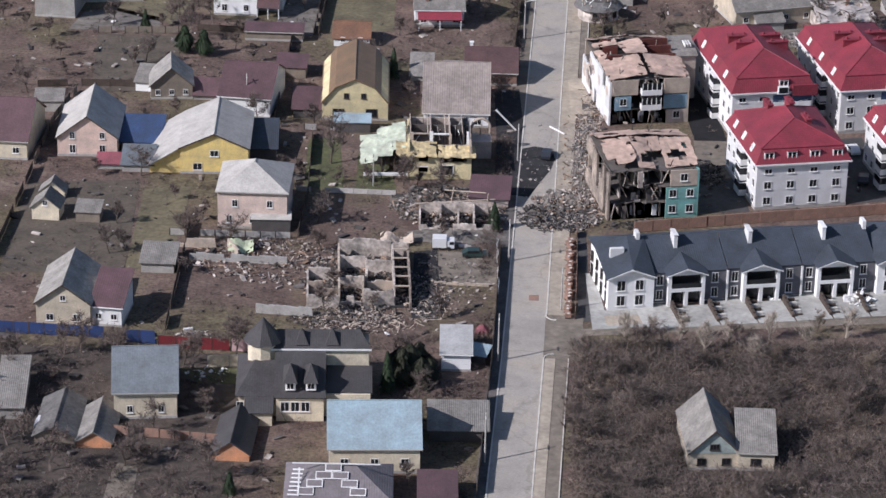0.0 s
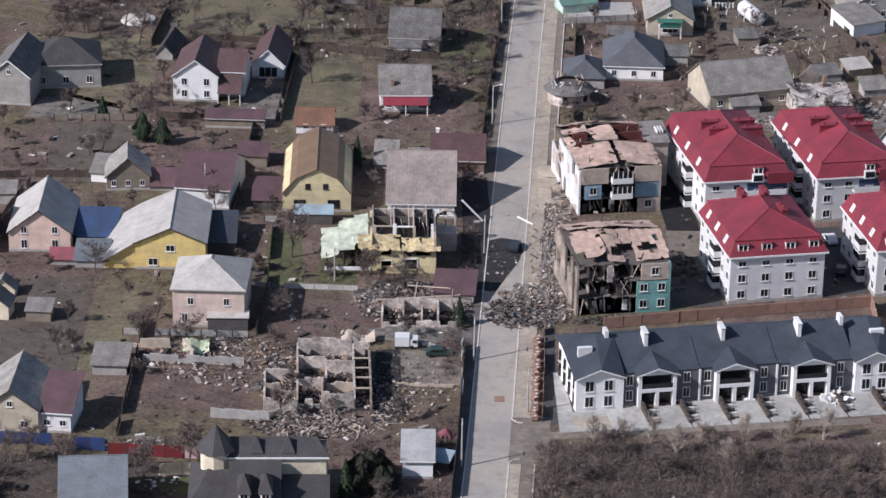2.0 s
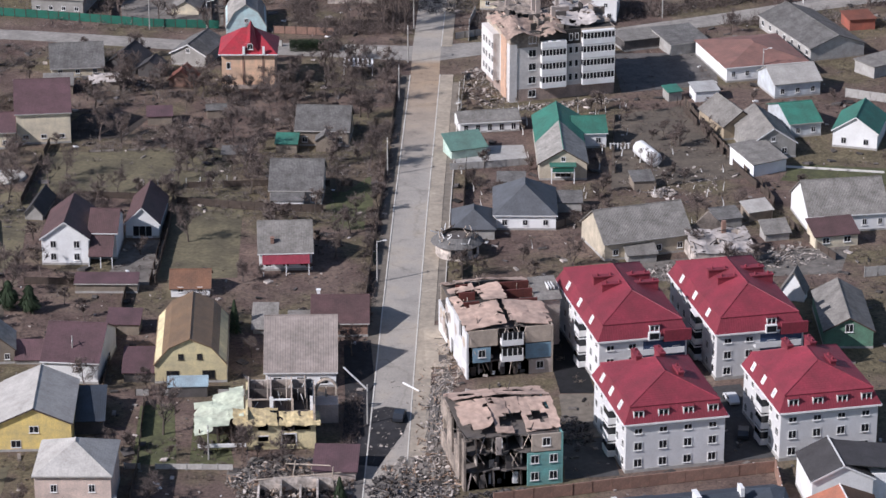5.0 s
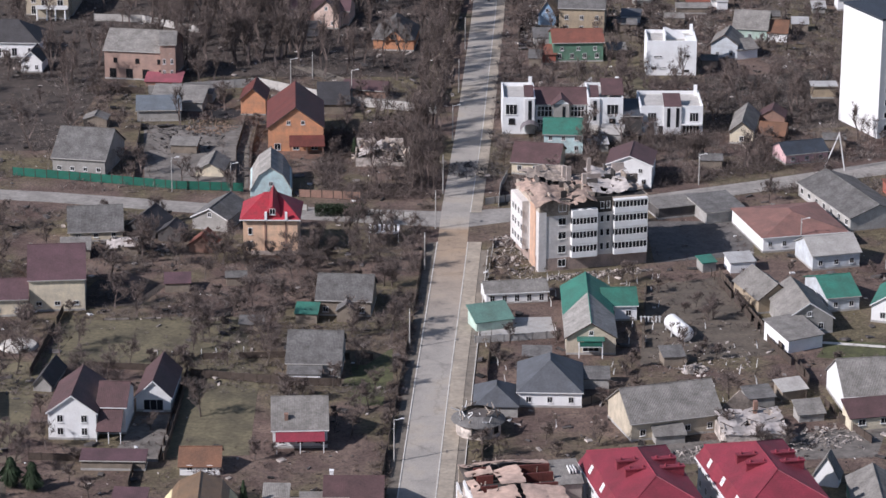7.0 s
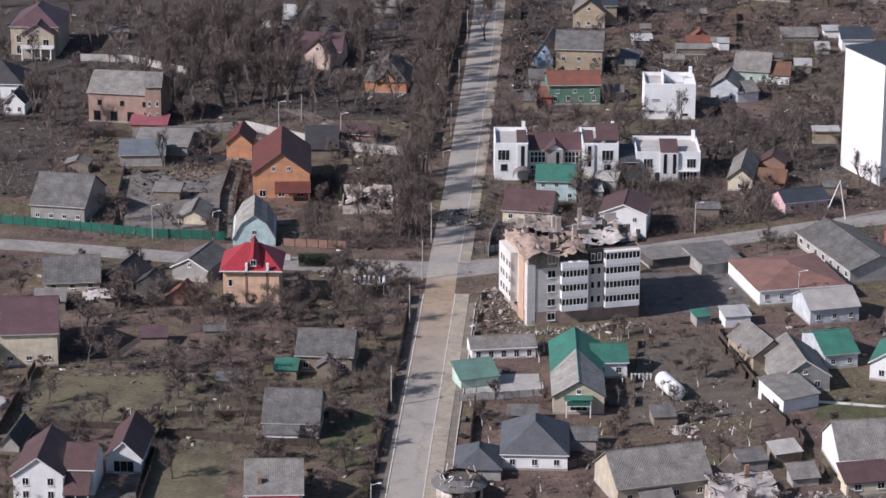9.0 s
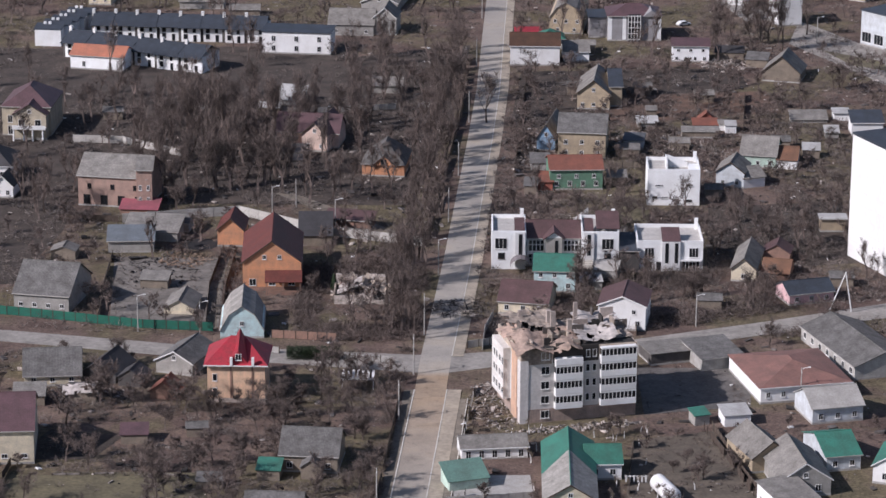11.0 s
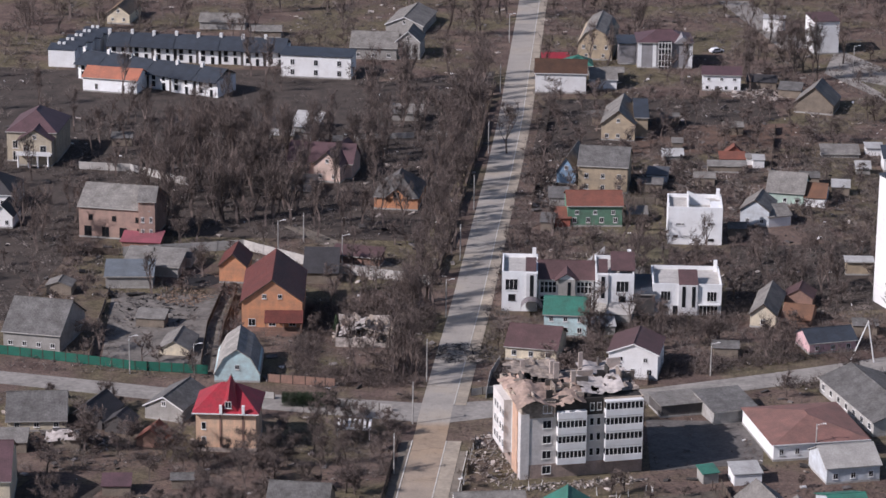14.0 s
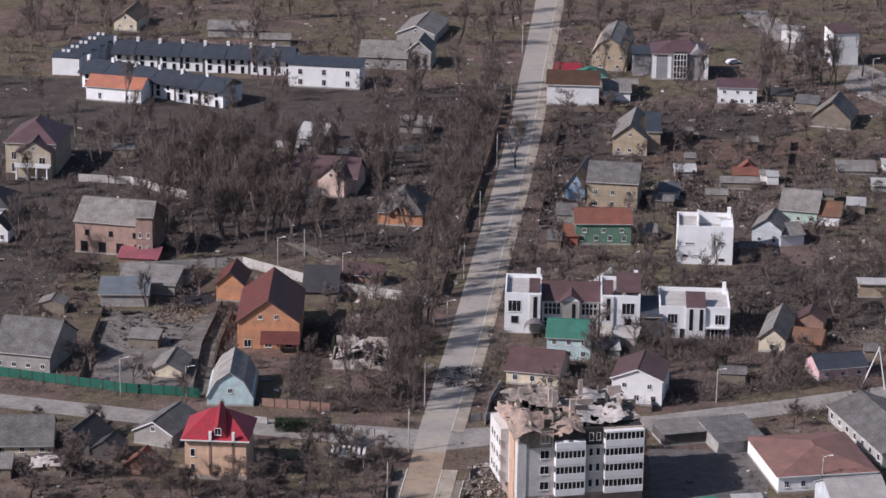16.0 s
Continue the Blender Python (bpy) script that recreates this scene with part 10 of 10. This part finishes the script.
plant(("fruit", "wide", "fruit"), 34, -95, 12, 62, 180, 3)
plant(("fruit", "wide", "wide"), 44, -70, 22, 180, 285, 4)
plant(("wide", "fruit", "wide"), 22, -72, -2, -45, 14, 21, 0.6, 1.0)
# gardens east of the street
plant(("limed", "limed", "limed", "fruit"), 88, 33, 92, 165, 246, 9, 0.7, 1.1)
plant(("wide", "fruit", "limed"), 14, 92, 150, 120, 260, 10, wood=True)
plant(("wide", "fruit"), 18, -60, 24, 296, 372, 8, wood=True)
plant(("wide", "fruit"), 10, 28, 36, 128, 165, 16, 0.5, 0.9)
# more garden trees on both sides
plant(("wide", "fruit", "wide"), 66, -72, 21, 182, 284, 201, 0.6, 1.1, wood=True)
plant(("wide", "fruit", "pale"), 30, 34, 100, 150, 300, 202, 0.5, 0.95, wood=True)
plant(("wide", "wide", "fruit"), 30, -60, 22, 298, 392, 203, 0.7, 1.1, wood=True)
plant(("wide", "fruit"), 26, -80, 10, 60, 178, 204, 0.55, 0.95, wood=True)
plant(("pale", "pale", "wide"), 16, 26, 74, 6, 24, 205, 0.5, 0.8, gap=-0.5)
plant(("wide", "wide"), 26, -46, 16, 204, 276, 206, 0.85, 1.3, gap=0.3, wood=True)
plant(("wide", "fruit"), 16, 2, 21, 150, 270, 207, 0.6, 0.95, gap=0.2, wood=True)
# the grove, the trees lining the far street and the far gardens
plant(("tall", "tall", "wide"), 90, -48, 24, 392, 470, 5, 0.75, 1.1, wood=True)
plant(("tall", "tall"), 56, -42, -8, 395, 470, 51, 0.8, 1.15, wood=True)
plant(("tall", "wide"), 70, -75, 34, 470, 545, 6, 0.7, 1.1, wood=True)
plant(("tall", "birch", "tall"), 70, 17, 33, 296, 600, 7, 0.75, 1.1, keep=lambda x, y: x > 17 + (y - 290) * 0.055, wood=True)
plant(("wide", "tall"), 18, 6, 24, 296, 350, 81, 0.7, 1.0, keep=lambda x, y: not (2 < x < 19 and 304 < y < 334), wood=True)
plant(("wide", "fruit", "wide"), 34, -80, -28, -48, 14, 82, 0.7, 1.1, wood=True)
plant(("wide", "wide", "fruit"), 90, 40, 140, 300, 395, 11, wood=True)
plant(("wide", "fruit", "fruit"), 110, 46, 150, 400, 530, 12, wood=True)
plant(("wide", "tall", "fruit"), 50, 44, 170, 530, 680, 13, wood=True)
plant(("tall", "wide"), 46, -110, 40, 560, 700, 14, wood=True)
plant(("tall", "wide"), 12, 100, 122, 520, 600, 15, wood=True)
plant(("wide", "fruit"), 20, -110, -70, 60, 420, 17, wood=True)
plant(("wide", "wide", "tall"), 60, 46, 150, 300, 400, 211, 0.6, 1.0, wood=True)
plant(("wide", "fruit", "wide"), 70, 46, 150, 400, 530, 212, 0.7, 1.1, wood=True)
plant(("tall", "wide"), 60, -110, -30, 330, 560, 213, 0.6, 1.0, wood=True)
plant(("wide", "tall", "wide"), 26, -110, -62, 335, 470, 215, 0.6, 1.0, wood=True)
plant(("tall", "wide"), 70, -120, 170, 540, 700, 214, 0.6, 1.0, wood=True)
tagged(new("woodland", twig_mesh(np.concatenate(WOODS), np.concatenate(SHOOTS), "twig")), "leafless grey-brown woodland and garden trees", "trees", kind="stuff")


def conifer(label, x, y, h, r, seed, bushy=False, leaf="needle"):
    rnd = random.Random(seed)
    ob = thing("conifer", label, "conifer", pose(x, y, 0), "dark conifers")
    bm = bmesh.new()
    rod(bm, (0, 0, 0), (0, 0, h), 0.14, 0.03, 6, True)
    part("trunk", bm, "bark", ob)
    segs = []
    for k in range(900):
        t = rnd.random() ** 0.8
        z, rr = h * (0.06 + 0.94 * t), r * ((1 - t) ** 0.8 if not bushy else math.sqrt(max(0.0, 1 - t ** 3)) * (0.75 + 0.25 * math.sin(9 * t + seed))) + 0.12
        a = rnd.random() * 6.283
        q = rr * (0.35 + 0.65 * rnd.random())
        x0, y0 = q * math.cos(a) * 0.6, q * math.sin(a) * 0.6
        segs.append((x0, y0, z + 0.1, q * math.cos(a + 0.2), q * math.sin(a + 0.2), z - 0.22 * rr, 0.11, 0.03))
    part("crown", rods_mesh(segs, leaf, 3), None, ob)
    return ob


for k, (cx, cy, ch, cr) in enumerate(((-6.8, 0.5, 7, 1.6), (-3.5, 5.0, 6, 2.2), (-1.8, 2.5, 5, 2.0), (-5.0, 8.0, 4, 2.4), (-2.2, 9.2, 4.2, 2.2), (-4.6, 3.2, 6, 2.0), (-0.8, 5.6, 3.6, 2.0),
                                      (9.6, 60.5, 5.0, 1.5), (-8.6, 128, 6.0, 1.3), (-57, 150, 4.5, 1.4), (-48.5, 139, 5.5, 2.6), (-44.8, 138, 5.0, 2.4), (6.0, 330, 3.5, 1.0), (-28, -31, 3.5, 1.2))):
    conifer("dark green conifer in a garden" if not 0 < k < 7 else "dark bushy evergreen beside the mansion", cx, cy, ch, cr * (1.2 if 0 < k < 7 else 1), k, k in (1, 2, 3, 4, 5, 6, 10, 11), "drabneedle" if 0 < k < 7 else "needle")


def scrub(label, n, x0, x1, y0, y1, h, seed, mat="twig", rods=9, keep=None, gap=0.2, r=0.036, thin=-0.15):
    """Leafless bushes: a few stems and many fine shoots, thinning out by patches."""
    segs, shoots = [], []
    for x, y, g in scatter(n, x0, x1, y0, y1, seed, gap, keep):
        if noise.noise((x * 0.06, y * 0.06, seed)) < thin:
            continue
        hh = h * (0.4 + g.random())
        for k in range(rods * 3):
            a, el = g.random() * 6.283, math.asin(0.12 + 0.86 * g.random())
            l = hh * (0.45 + 0.6 * g.random())
            tx, ty, tz = x + l * math.cos(a) * math.cos(el), y + l * math.sin(a) * math.cos(el), l * math.sin(el)
            if k < 3:
                segs.append((x + 0.1 * hh * math.cos(a), y + 0.1 * hh * math.sin(a), 0.0, tx, ty, tz, r, r * 0.4))
            else:
                f = 0.35 + 0.5 * g.random()
                o = 0.28 * hh
                shoots.append((x + (tx - x) * f, y + (ty - y) * f, tz * f, tx + g.gauss(0, o), ty + g.gauss(0, o), max(0.05, tz + g.gauss(0, o * 0.7)), r * 0.85, 0.0))
    return tagged(new("scrub", twig_mesh(segs, shoots, mat)), label, "scrub", kind="stuff")


scrub("tangled grey-brown scrub on an overgrown plot", 3600, 20, 80, -45, 19, 2.4, 20, "darktwig", rods=11, r=0.036, thin=-0.45)
scrub("brown dry stalks on an overgrown plot", 1900, 20, 80, -45, 19, 1.5, 211, "drystalk", rods=9, r=0.034, thin=0.0)
scrub("pale dry brush on an overgrown plot", 500, 20, 80, -45, 19, 1.6, 21, "paletwig", thin=0.1)
scrub("low leafless bushes in western gardens", 4200, -100, 14, -60, 180, 0.8, 22, rods=7)
scrub("thick leafless bushes round the sheds", 1500, -75, 4, -50, 20, 1.5, 221, rods=9)
scrub("leafless bushes in the gardens by the lane", 4600, -75, 22, 180, 290, 1.2, 23, "greytwig", rods=8)
scrub("undergrowth in the grove", 4200, -110, 30, 300, 480, 1.6, 24, "greytwig", rods=6, r=0.055, thin=-0.3)
scrub("bushes in eastern gardens", 3000, 32, 135, 120, 300, 0.8, 25, rods=7)
scrub("bushes behind the villas", 5200, 36, 150, 300, 480, 1.7, 26, "greytwig", rods=7, r=0.055, thin=-0.3)
scrub("far undergrowth", 5200, -110, 170, 480, 680, 2.0, 27, "greytwig", rods=6, r=0.065, thin=-0.35)
scrub("dark hedge along the street verge", 900, 3.0, 24.0, -40, 292, 1.5, 29, rods=9, gap=-1.0, keep=lambda x, y: -8.2 < x - (11.2 + (y + 25) * 0.0565) < -5.2)
scrub("dense thicket behind the five-storey flats", 900, 48, 112, 300, 345, 2.6, 291, rods=10, r=0.05)
scrub("dense bushes before the grove", 1000, -2, 26, 296, 345, 2.0, 292, rods=10, r=0.05, keep=lambda x, y: not (3 < x < 20 and 306 < y < 334))
scrub("pale stalks of last year's growth", 3600, -100, 150, 60, 480, 0.7, 28, "paletwig", rods=6)


# the clipped hedge at the crossing
rnd = random.Random(90)
segs = []
for k in range(5200):
    hx, hy, hz = rnd.uniform(0, 10.6), rnd.uniform(0, 2.8), 2.4 * rnd.random() ** 0.6
    segs.append((hx, hy, hz, hx + rnd.gauss(0, 0.16), hy + rnd.gauss(0, 0.16), hz + rnd.uniform(0, 0.2), 0.07, 0.02))
hedge = thing("clipped_hedge", "clipped dark green hedge beside the side lane", "hedge", pose(-1.7, 283.4, 0))
part("foliage", rods_mesh(segs, "needle", 3), None, hedge)


def litter(label, n, x0, x1, y0, y1, size, mat, seed):
    spots = []
    for x, y, g in scatter(n, x0, x1, y0, y1, seed, 0.0):
        s = size * (0.3 + g.random() ** 3 * 1.6)
        spots.append(((x, y, 0.06 + 0.3 * s * g.random()), (s, s * (0.2 + 0.6 * g.random()), s * 0.15 + 0.03), Euler((g.gauss(0, 0.15), g.gauss(0, 0.15), g.random() * 6.28)).to_quaternion()))
    return tagged(new("litter", heap_mesh(spots, mat)), label, "litter", kind="stuff")


litter("pale boards and bags lying about gardens", 1700, -100, 150, -60, 300, 0.42, "debris", 31)
litter("white odds and ends lying about gardens", 240, -100, 150, 20, 560, 0.4, "frame", 32)
litter("dark odds and ends in gardens", 2200, -100, 150, -60, 520, 0.6, "darkdebris", 33)
litter("pale boards in far gardens", 1500, -100, 170, 300, 640, 0.5, "debris", 34)
